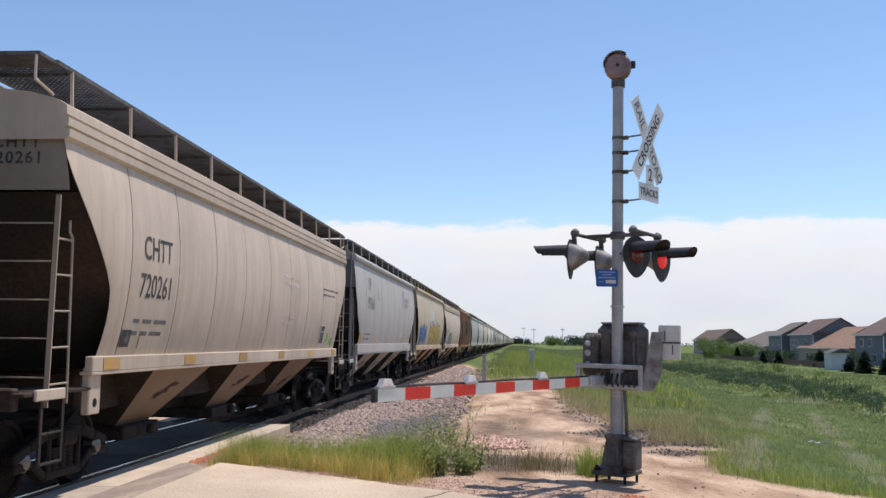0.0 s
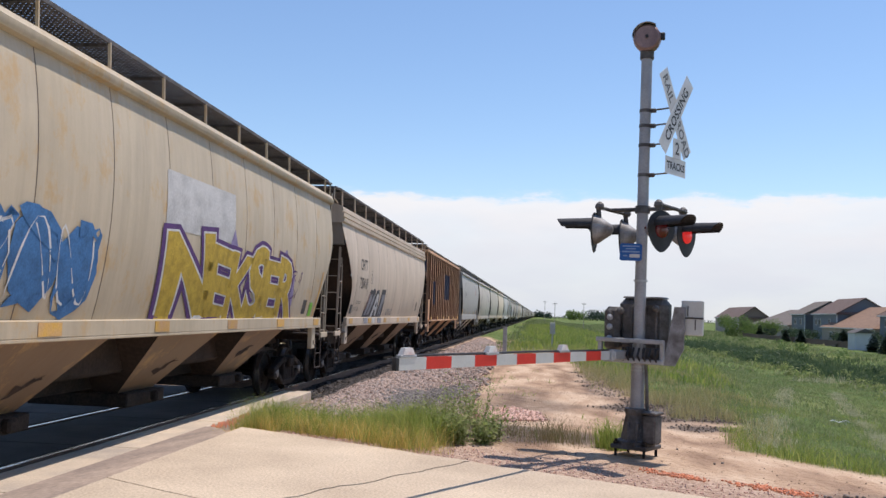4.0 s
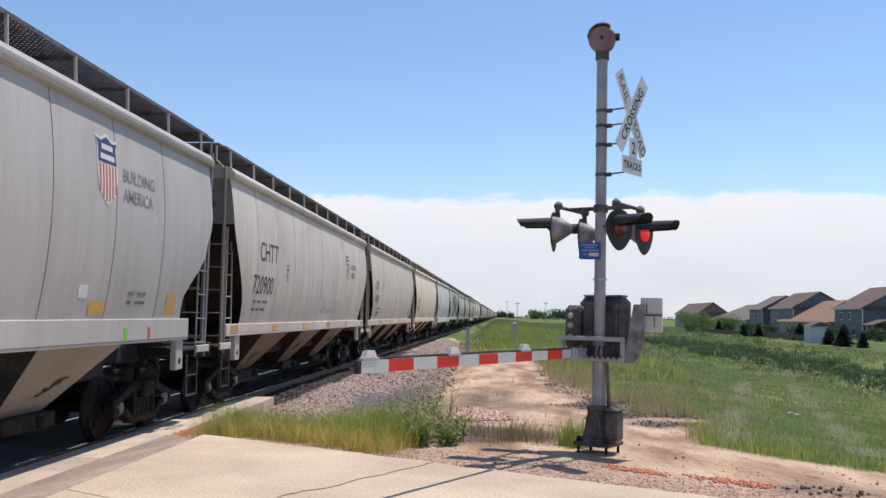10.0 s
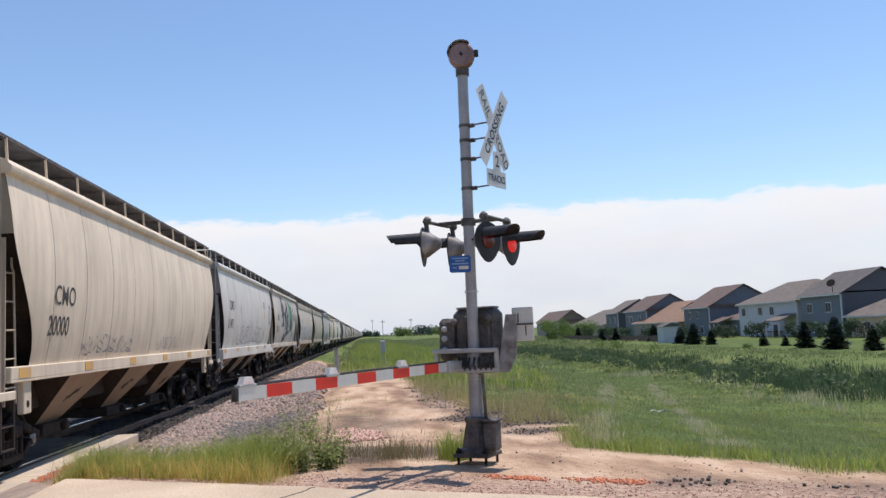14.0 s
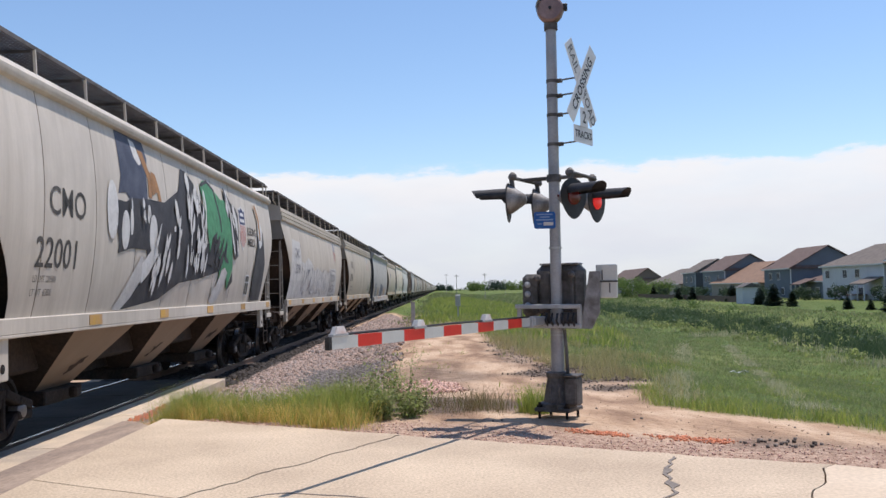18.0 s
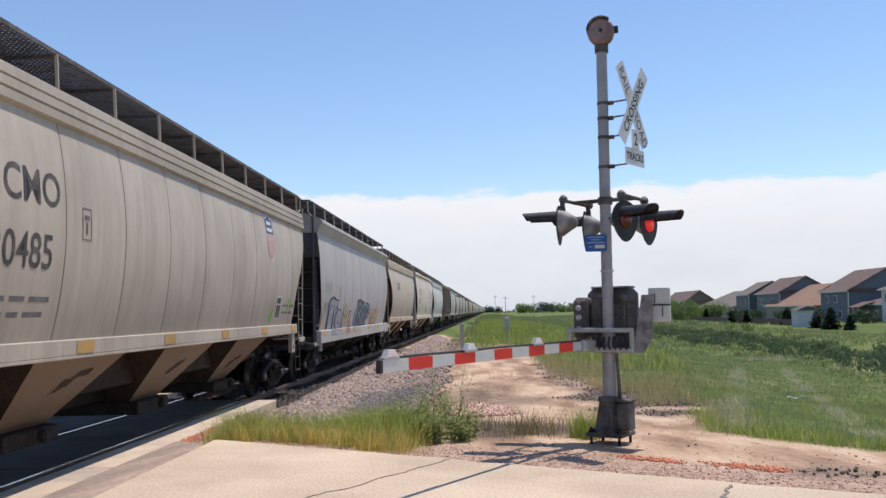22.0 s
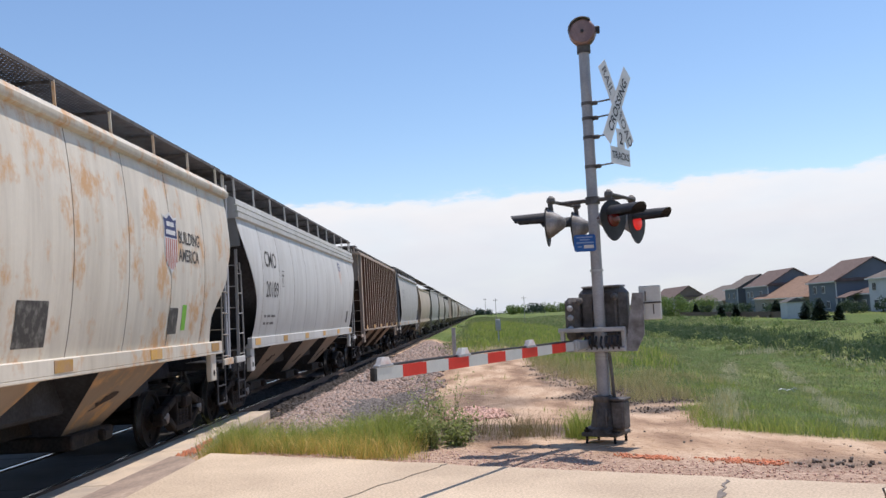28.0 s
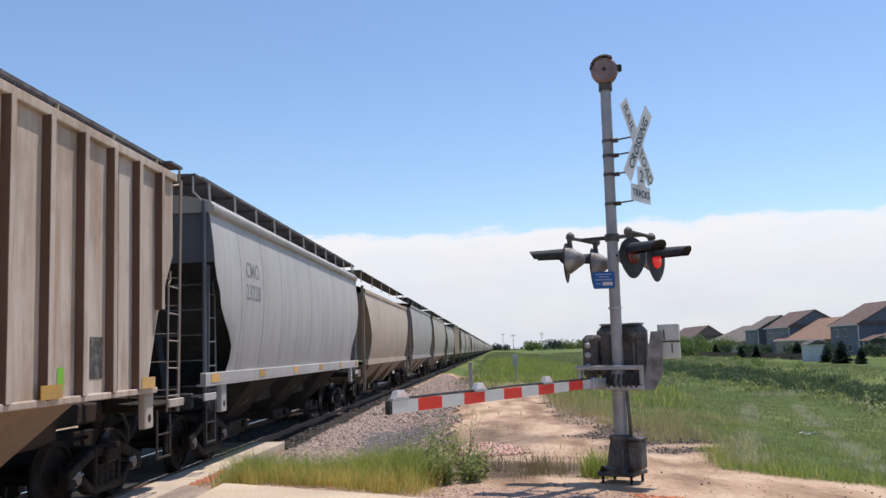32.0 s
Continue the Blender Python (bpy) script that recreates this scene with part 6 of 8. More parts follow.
         text=[("CMO", -6.3, 2.85, 0.5), ("21493", -6.6, 2.2, 0.5)], shield=(4.6, 3.1, 0.8, True), scrawl=[(41, -4.6, 1.58, 9.6, 0.75, [GRAF_GREY], 7, 0.045), (43, -3.0, 1.6, 6.0, 1.0, [GRAF_GREY], 4, 0.03), (42, 6.2, 2.5, 1.0, 0.9, [GRAF_GREY], 2, 0.12)], patch=plate_mark(-3.5, 2.75) + [(6.9, 1.6, 0.1, 1.0, REFLECT_YELLOW), (5.9, 1.6, 0.25, 0.35, LIME)]),
    dict(key="mural", head=('CMO', '22001'), s=194.5, kind="oval", ls=8.3, lt=8.15, paint=dict(color=(0.61, 0.56, 0.49), dirt=(0.30, 0.26, 0.21), dirt_amount=0.3), label="warm grey hopper car with a large green and black mural",
         text=[("CMO", -6.42, 2.75, 0.5), ("22001", -6.72, 2.1, 0.52), ("BLEEDING", 4.78, 3.16, 0.27, SIGN_INK, 0.85), ("AMERICA", 4.78, 2.89, 0.27, SIGN_INK, 0.85), ("LD LMT 220300", -6.7, 1.92, 0.12, FADED_INK, 0.8, 0.0), ("LT WT  65800", -6.72, 1.76, 0.12, FADED_INK, 0.8, 0.0)], shield=(4.3, 3.28, 0.9, False), patch=data_box(4.75, 1.68),
         slivers=[(52, (-0.55, 0.8, 2.25, 3.75), 52, GRAF_WHITE, (0.22, 0.6), 0.12), (53, (-2.5, -1.3, 1.95, 2.7), 15, GRAF_WHITE, (0.3, 0.7), 0.45), (56, (-3.6, -2.75, 2.95, 3.18), 8, GRAF_WHITE, (0.15, 0.32), -0.1), (57, (-1.4, -0.9, 2.3, 3.3), 7, GRAF_WHITE, (0.14, 0.35), 0.3), (58, (1.3, 2.7, 2.35, 3.1), 10, GRAF_DARK, (0.2, 0.6), 0.7), (59, (2.75, 3.65, 2.75, 3.6), 11, GRAF_WHITE, (0.25, 0.5), -0.35)],
         shapes=[
             # dark coat with its sleeve and two forearms
             (GRAF_NAVY, [(-3.94, 4.20), (-2.67, 4.20), (-2.55, 3.96), (-2.69, 3.65), (-2.72, 3.25), (-3.52, 3.18), (-3.74, 3.28), (-4.06, 3.24), (-3.91, 3.52)]),
             (GRAF_WHITE, [(-3.34, 4.16), (-3.1, 4.14), (-2.88, 3.84), (-3.0, 3.78), (-3.2, 3.88)]),
             (GRAF_BRONZE, [(-3.02, 4.04), (-2.76, 4.04), (-2.56, 3.78), (-2.42, 3.68), (-2.5, 3.3), (-2.66, 3.32), (-2.64, 3.62)]),
             (GRAF_BRONZE, [(-2.45, 3.77), (-2.23, 3.74), (-2.06, 3.48), (-1.94, 3.16), (-2.06, 2.96), (-2.2, 3.45), (-2.46, 3.36)]),
             # the black beast: hindquarters, back, head and forelegs
             (GRAF_DARK, [(-4.2, 3.14), (-3.75, 3.14), (-3.52, 3.22), (-2.72, 3.28), (-1.85, 3.31), (-0.96, 3.6), (-1.0, 2.6), (-2.6, 2.35), (-2.81, 2.46), (-3.46, 2.46), (-4.05, 2.36), (-4.02, 2.51), (-4.18, 2.79)]),
             (GRAF_DARK, [(-2.7, 2.5), (-1.0, 2.75), (0.9, 2.75), (2.17, 2.75), (2.13, 2.22), (0.52, 2.04), (-0.79, 1.95), (-1.9, 1.66), (-3.64, 1.53), (-2.91, 1.95)]),
             (GRAF_DARK, [(-1.2, 2.5), (-1.1, 3.45), (-0.8, 3.8), (-0.62, 4.05), (-0.3, 4.04), (0.19, 3.86), (0.5, 3.62), (0.83, 3.4), (0.95, 2.6)]),
             (GRAF_WHITE, oval_shape(-4.32, 2.98, 0.44, 0.86)), (GRAF_WHITE, oval_shape(-3.78, 2.72, 0.34, 0.60)), (GRAF_WHITE, oval_shape(-3.52, 2.86, 0.15, 0.42)), (GRAF_WHITE, oval_shape(-2.48, 2.74, 0.40, 0.62)), (GRAF_WHITE, oval_shape(-1.12, 3.18, 0.20, 0.5, 12, -0.3)), (GRAF_WHITE, oval_shape(-0.3, 3.84, 0.24, 0.36)),
             (GRAF_PALE, [(-3.02, 2.36), (-2.82, 2.3), (-2.92, 1.99), (-3.3, 1.71), (-3.64, 1.53), (-4.0, 1.53), (-3.63, 1.85)]),
             (GRAF_WHITE, [(-2.30, 2.62), (-2.2, 2.4), (-2.6, 2.08), (-2.91, 1.92), (-2.96, 2.24)]),
             # green coat bent forward, with folds
             (GRAF_GREEN, [(0.62, 3.9), (0.9, 4.02), (1.25, 4.02), (1.71, 3.9), (2.22, 3.76), (2.74, 3.78), (2.98, 3.4), (3.08, 2.9), (3.22, 2.3), (2.85, 1.8), (2.62, 2.24), (2.3, 2.3), (1.98, 1.9), (2.07, 2.38), (1.5, 2.36), (1.15, 2.47), (1.1, 2.71), (0.87, 3.16), (0.74, 3.53)]),
             (GRAF_DARK, [(0.62, 3.92), (1.2, 4.06), (1.75, 3.92), (1.74, 3.86), (1.2, 3.99), (0.66, 3.86)]), (GRAF_DARK, [(1.7, 3.92), (2.1, 3.3), (2.15, 3.05), (2.06, 3.05), (1.98, 3.3), (1.62, 3.88)]), (GRAF_DARK, [(0.95, 2.35), (1.35, 2.9), (1.75, 3.05), (1.55, 2.7), (2.0, 2.85), (1.7, 2.55), (2.25, 2.4), (2.1, 2.24)]),
             (GRAF_DARK, [(2.3, 2.6), (2.6, 2.95), (2.55, 2.55), (2.85, 2.4), (2.5, 2.42)]), (GRAF_DARK, [(2.8, 1.8), (3.22, 2.25), (3.3, 2.0), (3.0, 1.86)]),
             (GRAF_PALE, [(2.21, 2.24), (2.5, 2.3), (2.72, 2.2), (2.56, 1.95), (2.1, 1.6), (1.75, 1.53), (1.45, 1.6), (1.6, 1.72), (1.5, 1.88), (1.84, 1.87)]),
             # second black beast's head
             (GRAF_DARK, [(2.58, 4.08), (2.75, 4.02), (3.05, 3.8), (3.6, 3.68), (3.75, 3.55), (3.72, 3.0), (3.7, 2.6), (3.4, 2.5), (3.2, 2.75), (2.98, 3.35), (2.62, 3.58)]),
             (GRAF_WHITE, [(2.6, 3.62), (2.75, 3.86), (2.86, 3.6), (2.78, 3.4)]), (GRAF_WHITE, [(2.66, 4.04), (2.95, 3.5), (3.1, 2.9), (3.34, 2.6), (3.4, 2.66), (3.2, 3.0), (3.02, 3.6), (2.78, 4.0)]), (GRAF_WHITE, [(3.3, 3.62), (3.6, 3.5), (3.66, 3.2), (3.5, 3.24), (3.42, 3.4)]),
             # dark figure shape beside the words
             (GRAF_DARK, [(5.5, 1.55), (6.6, 1.55), (6.85, 2.5), (6.7, 2.95), (6.58, 3.3), (6.2, 3.55), (5.78, 2.75), (5.47, 2.25)]),
             (GRAF_WHITE, [(5.98, 3.58), (6.15, 3.7), (6.5, 3.35), (6.43, 2.98), (6.13, 2.87), (5.93, 3.24)]),
             (GRAF_BRONZE, [(5.74, 3.92), (5.9, 4.0), (6.2, 3.62), (6.26, 3.1), (6.12, 3.1), (6.0, 3.6)])]),
    dict(key="cmo_c", head=("CMO", "20298"), s=212.9, kind="round", ls=7.3, lt=8.25, paint=dict(color=(0.53, 0.475, 0.40), dirt=(0.27, 0.22, 0.17), dirt_amount=0.35), label="grey-tan hopper car with silver graffiti",
         text=[("CMO", -6.35, 2.87, 0.44, GRAF_GREY, 1.0, 0.004, "lettering", 0.010), ("20298", -6.3, 2.36, 0.44, GRAF_GREY, 1.0, 0.004, "lettering", 0.010), ("SER", 2.95, 1.58, 1.5, GRAF_GREY, 0.86, 0.05, "painted_letters", 0.022), ("SER", 2.95, 1.58, 1.5, GRAF_WHITE, 0.86, -0.01, "painted_letters", 0.025)], shield=(4.77, 3.42, 0.8, False), scrawl=[(62, -4.9, 1.6, 2.6, 1.0, [GRAF_GREY], 4, 0.10), (63, -2.3, 1.6, 5.0, 1.0, [GRAF_GREY], 9, 0.05), (64, -4.9, 1.62, 7.6, 1.15, [GRAF_WHITE], 10, 0.05)], shapes=[(GRAF_PALE, [(-7.3, 1.55), (-5.0, 1.53), (-2, 1.53), (2.0, 1.53), (5.6, 1.53), (5.5, 2.1), (5.1, 2.75), (4.4, 2.72), (3.2, 2.7), (2.4, 2.5), (1.6, 2.62), (0.4, 2.5), (-0.8, 2.62), (-1.9, 2.5), (-2.6, 2.8), (-3.4, 2.95), (-4.2, 2.72), (-5.0, 2.78), (-5.1, 3.4), (-6.7, 3.45), (-7.1, 2.6)])]),
    dict(key="cmo_d", head=('CMO', '20485'), s=231.4, kind="round", ls=7.6, lt=8.3, paint=dict(color=(0.504, 0.444, 0.360), dirt=(0.22, 0.18, 0.135), dirt_amount=0.45, streak=0.7), label="streaked tan-grey hopper car with black stencils",
         text=[("CMO", -6.32, 2.95, 0.52), ("20485", -6.57, 2.28, 0.52)], shield=(4.55, 3.40, 0.9, False), patch=plate_mark(-4.6, 2.65) + data_marks(-6.45) + [(6.3, 1.85, 0.2, 0.26, LIME), (4.75, 1.6, 0.22, 0.24, LIME)] + data_box(5.2, 1.66) + data_marks(5.75)),
    dict(key="grey_deep", levels=((0.0, 0.36, 1.13, 1.5, 4.77), (0.0, 0.36, 0.92, 1.29, 4.89)), dark_bays=True, s=250.0, kind="deep", ls=8.35, lt=8.35, paint=dict(color=(0.444, 0.432, 0.414), dirt=(0.25, 0.215, 0.18), dirt_amount=0.35), end=dict(color=(0.07, 0.075, 0.09), dirt=(0.03, 0.03, 0.03), dirt_amount=0.6), label="grey hopper car with a dark end and outlined graffiti",
         sill_deep=True, seams=(-5.8, 1.78), sill_marks=[(-5.9, 1.3, GRAF_SILVER), (-4.55, 0.5, GRAF_TAN), (-3.5, 0.8, GRAF_ROSE), (-2.0, 0.7, GRAF_TAN)],
         words=[("iTe", -6.6, 1.52, 0.80, (0.45, 0.85, 0.9), [(GRAF_BLACK, 0.075), (GRAF_SILVER, 0.035)]), ("RRP", -0.8, 1.5, 0.80, (1.05, 1.0, 0.95), [(GRAF_BLACK, 0.07), (GRAF_BLUEGREY, 0.015)])],
         scrawl=[(74, 2.7, 1.5, 2.3, 0.62, [GRAF_ROSE, GRAF_TAN], 5, 0.05)],
         shapes=[(GRAF_BLACK, oval_shape(-3.62, 1.78, 0.84, 0.84)), (GRAF_TAN, oval_shape(-3.62, 1.78, 0.78, 0.78)), (GRAF_BLACK, oval_shape(-2.6, 1.76, 0.60, 0.52)), (GRAF_TAN, oval_shape(-2.6, 1.76, 0.54, 0.46)), (GRAF_ROSE, oval_shape(-2.35, 1.56, 0.5, 0.3)), (GRAF_BLUEGREY, [(-1.75, 1.52), (-1.45, 2.05), (-1.25, 2.05), (-0.95, 1.52)])],
         text=[("81144", -7.5, 1.98, 0.36, GRAF_GREY), ("SON", -3.86, 1.74, 0.26, GRAF_BLACK, 0.75, 0.0, "lettering", 0.02), ("U", -2.68, 1.68, 0.22, GRAF_BLACK, 0.8, 0.0, "lettering", 0.02)], patch=plate_mark(-5.05, 2.3) + [(-7.40, 2.48, 0.07, 0.28, GRAF_GREY, "stencil_word"), (-7.13, 2.48, 0.07, 0.28, GRAF_GREY, "stencil_word"), (-6.86, 2.48, 0.07, 0.28, GRAF_GREY, "stencil_word"), (-6.59, 2.52, 0.07, 0.24, GRAF_GREY, "stencil_word"), (-7.82, 1.5, 0.1, 0.7, REFLECT_YELLOW, "mark", "", 0.012, 0.12)]),
    dict(key="tan_c", low_rail=True, s=266.9, kind="round", ls=6.8, lt=7.2, paint=dict(color=(0.552, 0.468, 0.372), dirt=(0.28, 0.22, 0.165), dirt_amount=0.35), label="tan hopper car with curved sides",
         patch=data_marks(-6.45) + [(6.0, 1.7, 0.3, 0.3, TAG_DARK), (-3.8, 2.9, 1.4, 0.4, GRAF_GREY, "stencil_block")]),
    dict(key="cmo_e", s=284.4, kind="flat", ls=7.9, lt=8.4, paint=dict(color=(0.70, 0.65, 0.55), dirt=(0.40, 0.33, 0.24), dirt_amount=0.25, rust=0.9, rust_color=(0.56, 0.30, 0.11)), end=dict(color=(0.40, 0.41, 0.43), dirt=(0.12, 0.11, 0.10), dirt_amount=0.35), label="cream hopper car with orange rust blooms",
         text=[("CMO", -6.2, 2.98, 0.5), ("21137", -6.3, 2.3, 0.5), ("BUILDING", 5.35, 3.12, 0.28, SIGN_INK, 0.85), ("AMERICA", 5.35, 2.84, 0.28, SIGN_INK, 0.85)], shield=(5.0, 3.09, 0.80, False), patch=plate_mark(-4.6, 2.65) + data_marks(-6.45) + [(0.4, 1.65, 0.7, 0.5, TAG_DARK), (5.0, 1.7, 0.4, 0.4, TAG_DARK), (5.6, 1.75, 0.2, 0.4, LIME)]),
    dict(key="cmo_f", slate=True, s=301.9, kind="round", ls=7.4, lt=8.3, paint=dict(color=(0.600, 0.600, 0.576), dirt=(0.36, 0.33, 0.29), dirt_amount=0.25, streak=0.25), label="light grey hopper car with curved sides and black stencils",
         text=[("CMO", -6.45, 3.05, 0.5), ("20189", -6.42, 2.38, 0.5)], shield=(4.5, 3.37, 0.72, True), patch=plate_mark(-4.8, 2.65) + data_marks(-6.55) + [(5.8, 1.7, 0.35, 0.4, TAG_DARK)]),
    dict(key="rib_b", posts=(-6.62, 0.82), head=('UP', '89873'), s=320.5, kind="rib", ls=7.2, lt=8.0, panels=8, paint=dict(color=(0.54, 0.475, 0.41), dirt=(0.34, 0.24, 0.16), dirt_amount=0.5, rust=0.4, rust_color=(0.34, 0.20, 0.11), streak=0.7, rough=0.8, runs=0.7, runs_color=(0.30, 0.19, 0.115)), label="brownish grey rib-sided hopper car",
         text=[("U", -5.36, 2.64, 0.60, SIGN_INK, 0.72), ("P", -4.70, 2.64, 0.60, SIGN_INK, 0.72), ("89", -5.52, 2.06, 0.62, SIGN_INK, 0.72), ("87", -4.70, 2.06, 0.62, SIGN_INK, 0.72), ("3", -3.88, 2.06, 0.62, SIGN_INK, 0.6), ("LD LMT", -5.5, 1.81, 0.13, SIGN_INK, 0.9, 0.0), ("220300", -4.68, 1.81, 0.13, SIGN_INK, 0.9, 0.0), ("LT WT", -5.5, 1.64, 0.13, SIGN_INK, 0.9, 0.0), ("63700", -4.66, 1.64, 0.13, SIGN_INK, 0.9, 0.0)], shield=(-0.33, 3.12, 0.66, None), patch=plate_mark(-3.45, 2.2) + [(1.45, 1.5, 0.35, 0.4, GRAF_GREY), (5.2, 1.55, 0.35, 0.5, TAG_DARK), (4.4, 1.45, 0.16, 0.25, LIME)], scrawl=[(81, -5.5, 1.42, 0.5, 0.17, [GRAF_BLACK], 4, 0.03), (82, -4.68, 1.42, 0.4, 0.17, [GRAF_BLACK], 3, 0.03)]),
    dict(key="cmo_g", dark_bays=True, s=338.0, kind="flat", ls=8.2, lt=7.95, paint=dict(color=(0.480, 0.468, 0.450), dirt=(0.27, 0.245, 0.215), dirt_amount=0.3), end=dict(color=(0.13, 0.15, 0.18), dirt=(0.06, 0.06, 0.06), dirt_amount=0.6), label="plain grey hopper car with a blue-grey end",
         text=[("CMO", -6.07, 3.25, 0.42, GRAF_GREY), ("23228", -6.09, 2.83, 0.42, GRAF_GREY)]),
]
for spec in SPECS:
    build_car(spec)

# cars that follow farther back, and two that have passed
FAR_KIND = [("round", (0.52, 0.43, 0.33)), ("flat", (0.42, 0.40, 0.375)), ("flat", (0.45, 0.40, 0.34)), ("round", (0.40, 0.36, 0.31)), ("rib", (0.28, 0.20, 0.14))]


def far_car(kind, color, key):
    pr, ls, lt = profile(kind), 7.1, 7.75
    paint = car_paint("far_paint_" + key, color, dirt_amount=0.3)
    # ends, ladders and hoppers: body colour halved, shade put into it
    dark = car_paint("far_shade_" + key, tuple(c * 0.5 for c in color), dirt_amount=0.7)
    car = thing("hopper_car", pose(TRACK_X, 0, CAR_Z), "weathered covered hopper car in a long train", "freight car", "covered hopper cars of the train")
    g = Geo()
    for sx in (1, -1):
        rows = [[(sx * w, y * end_reach(kind, z, ls, lt), z) for y in (-1, 0, 1)] for z, w in pr]
        g.grid(rows if sx > 0 else [r[::-1] for r in rows])
    part("side_sheet", g, paint, car, smooth="all")
    rw, tz = pr[-1][1], pr[-1][0]
    full = [(rw, tz - 0.02), (rw + 0.05, tz + 0.02), (rw + 0.05, tz + 0.13), (rw - 0.1, tz + 0.2), (0, max(4.56, tz + 0.24)), (-rw + 0.1, tz + 0.2), (-rw, tz - 0.02)]
    part("roof", Geo().grid([[(x, y, z) for x, z in full] for y in (-lt, lt)]), paint, car)
    for sg in (-1, 1):
        e = [[(-w, sg * (end_reach(kind, z, ls, lt) - 0.03), z), (w, sg * (end_reach(kind, z, ls, lt) - 0.03), z)] for z, w in pr]
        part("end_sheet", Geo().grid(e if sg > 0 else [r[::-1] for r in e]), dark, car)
        part("ladder", Geo().bar((1.46, sg * (lt + 0.1), 0.5), (1.46, sg * (lt + 0.1), 4.2), 0.1), dark, car)
        part("end_sill", Geo().box((0, sg * (lt + 0.5), 1.05), (2.7, 0.7, 0.25)), dark, car)
        add_truck(car, sg * 6.97, True)
        part("coupler", Geo().box((0, sg * (lt + 1.1), 0.84), (0.3, 0.8, 0.3)), STEEL_DARK, car)
    part("side_sill", Geo().box((1.46, 0, 1.42), (0.1, 2 * ls, 0.2)).box((-1.46, 0, 1.42), (0.1, 2 * ls, 0.2)), paint, car)
    for k in range(3):
        yc, hl = -3.9 + 3.9 * k, 1.9
        v = [(-1.42, yc - hl, 1.32), (1.42, yc - hl, 1.32), (1.42, yc + hl, 1.32), (-1.42, yc + hl, 1.32), (-0.6, yc - 0.3, 0.4), (0.6, yc - 0.3, 0.4), (0.6, yc + 0.3, 0.4), (-0.6, yc + 0.3, 0.4)]
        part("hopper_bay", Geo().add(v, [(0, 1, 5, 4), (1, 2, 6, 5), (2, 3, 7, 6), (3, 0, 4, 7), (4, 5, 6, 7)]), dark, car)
    part("running_board", Geo().box((1.1, 0, RB_Z), (0.6, 2 * lt, 0.03)).box((-1.1, 0, RB_Z), (0.6, 2 * lt, 0.03)), STEEL_DARK, car)
    for k in range(6):
        part("board_bracket", Geo().bar((1.38, -lt + 0.3 + k * 3.0, RB_Z - 0.01), (1.36, -lt + 0.3 + k * 3.0, 4.35), 0.03), paint, car)
    return car


far_templates = []
for q, (kd, col) in enumerate(FAR_KIND):
    s_ = 355.8 + 17.85 * q
    c_ = far_car(kd, col, str(q))
    c_.matrix_basis = pose(TRACK_X, s_, CAR_Z)
    far_templates.append(c_)
    TRAIN.append((c_, s_))
order = random.Random(5)
for q in range(5, 66):
    s_ = 355.8 + 17.85 * q
    src = far_templates[order.choice((0, 0, 1, 1, 2, 2, 3, 3, 4))]
    TRAIN.append((copy_thing(src, pose(TRACK_X, s_, CAR_Z)), s_))
for s_ in (0.0, -17.85):
    TRAIN.append((copy_thing(far_templates[1], pose(TRACK_X, s_, CAR_Z)), s_))

# ---- scattered growth and stones ----
def scatter_mesh(name, verts, faces, mat, smooth=False):
    me = bpy.data.meshes.new(name)
    verts, faces = np.asarray(verts, np.float32), np.asarray(faces, np.int32)
    k = faces.shape[1]
    me.vertices.add(len(verts))
    me.vertices.foreach_set("co", verts.ravel())
    me.loops.add(faces.size)
    me.loops.foreach_set("vertex_index", faces.ravel())
    me.polygons.add(len(faces))
    me.polygons.foreach_set("loop_start", np.arange(0, faces.size, k, dtype=np.int32))
    me.polygons.foreach_set("loop_total", np.full(len(faces), k, np.int32))
    me.materials.append(mat)
    me.update(calc_edges=True)
    me.validate()
    return me


def blades(rng, px, py, pz, height, width, lean=0.35):
    """Grass blades: bent strips, one island each. All arguments are arrays of one length."""
    n = len(px)
    ang, bend = rng.uniform(0, 2 * np.pi, n), rng.uniform(0.1, 1.0, n) * lean * height
    face = rng.uniform(0, 2 * np.pi, n)
    dx, dy = np.cos(face) * width / 2, np.sin(face) * width / 2
    lx, ly = np.cos(ang) * bend, np.sin(ang) * bend
    v = np.empty((n, 5, 3), np.float32)
    v[:, 0] = np.stack([px - dx, py - dy, pz], 1)
    v[:, 1] = np.stack([px + dx, py + dy, pz], 1)
    v[:, 2] = np.stack([px + 0.35 * lx + 0.8 * dx, py + 0.35 * ly + 0.8 * dy, pz + 0.6 * height], 1)
    v[:, 3] = np.stack([px + 0.35 * lx - 0.8 * dx, py + 0.35 * ly - 0.8 * dy, pz + 0.6 * height], 1)
    v[:, 4] = np.stack([px + lx, py + ly, pz + height * rng.uniform(0.85, 1.0, n)], 1)
    base = (np.arange(n) * 5)[:, None]
    tri = np.concatenate([base + np.array([0, 1, 2]), base + np.array([0, 2, 3]), base + np.array([3, 2, 4])])
    return v.reshape(-1, 3), tri


def heights(px, py):
    return np.array([ground_z(float(a), float(b)) for a, b in zip(px, py)])


def tufted(rng, n, x0, x1, y0, y1, keep, per=7, spread=0.10):
    """Tuft centres kept by keep(x, y) in 0..1, each with its blades."""
    cx, cy = rng.uniform(x0, x1, n), rng.uniform(y0, y1, n)
    k = np.array([keep(float(a), float(b)) for a, b in zip(cx, cy)]) > rng.uniform(0, 1, n)
    cx, cy = cx[k], cy[k]
    cz = heights(cx, cy)
    m = len(cx)
    px = np.repeat(cx, per) + rng.normal(0, spread, m * per)
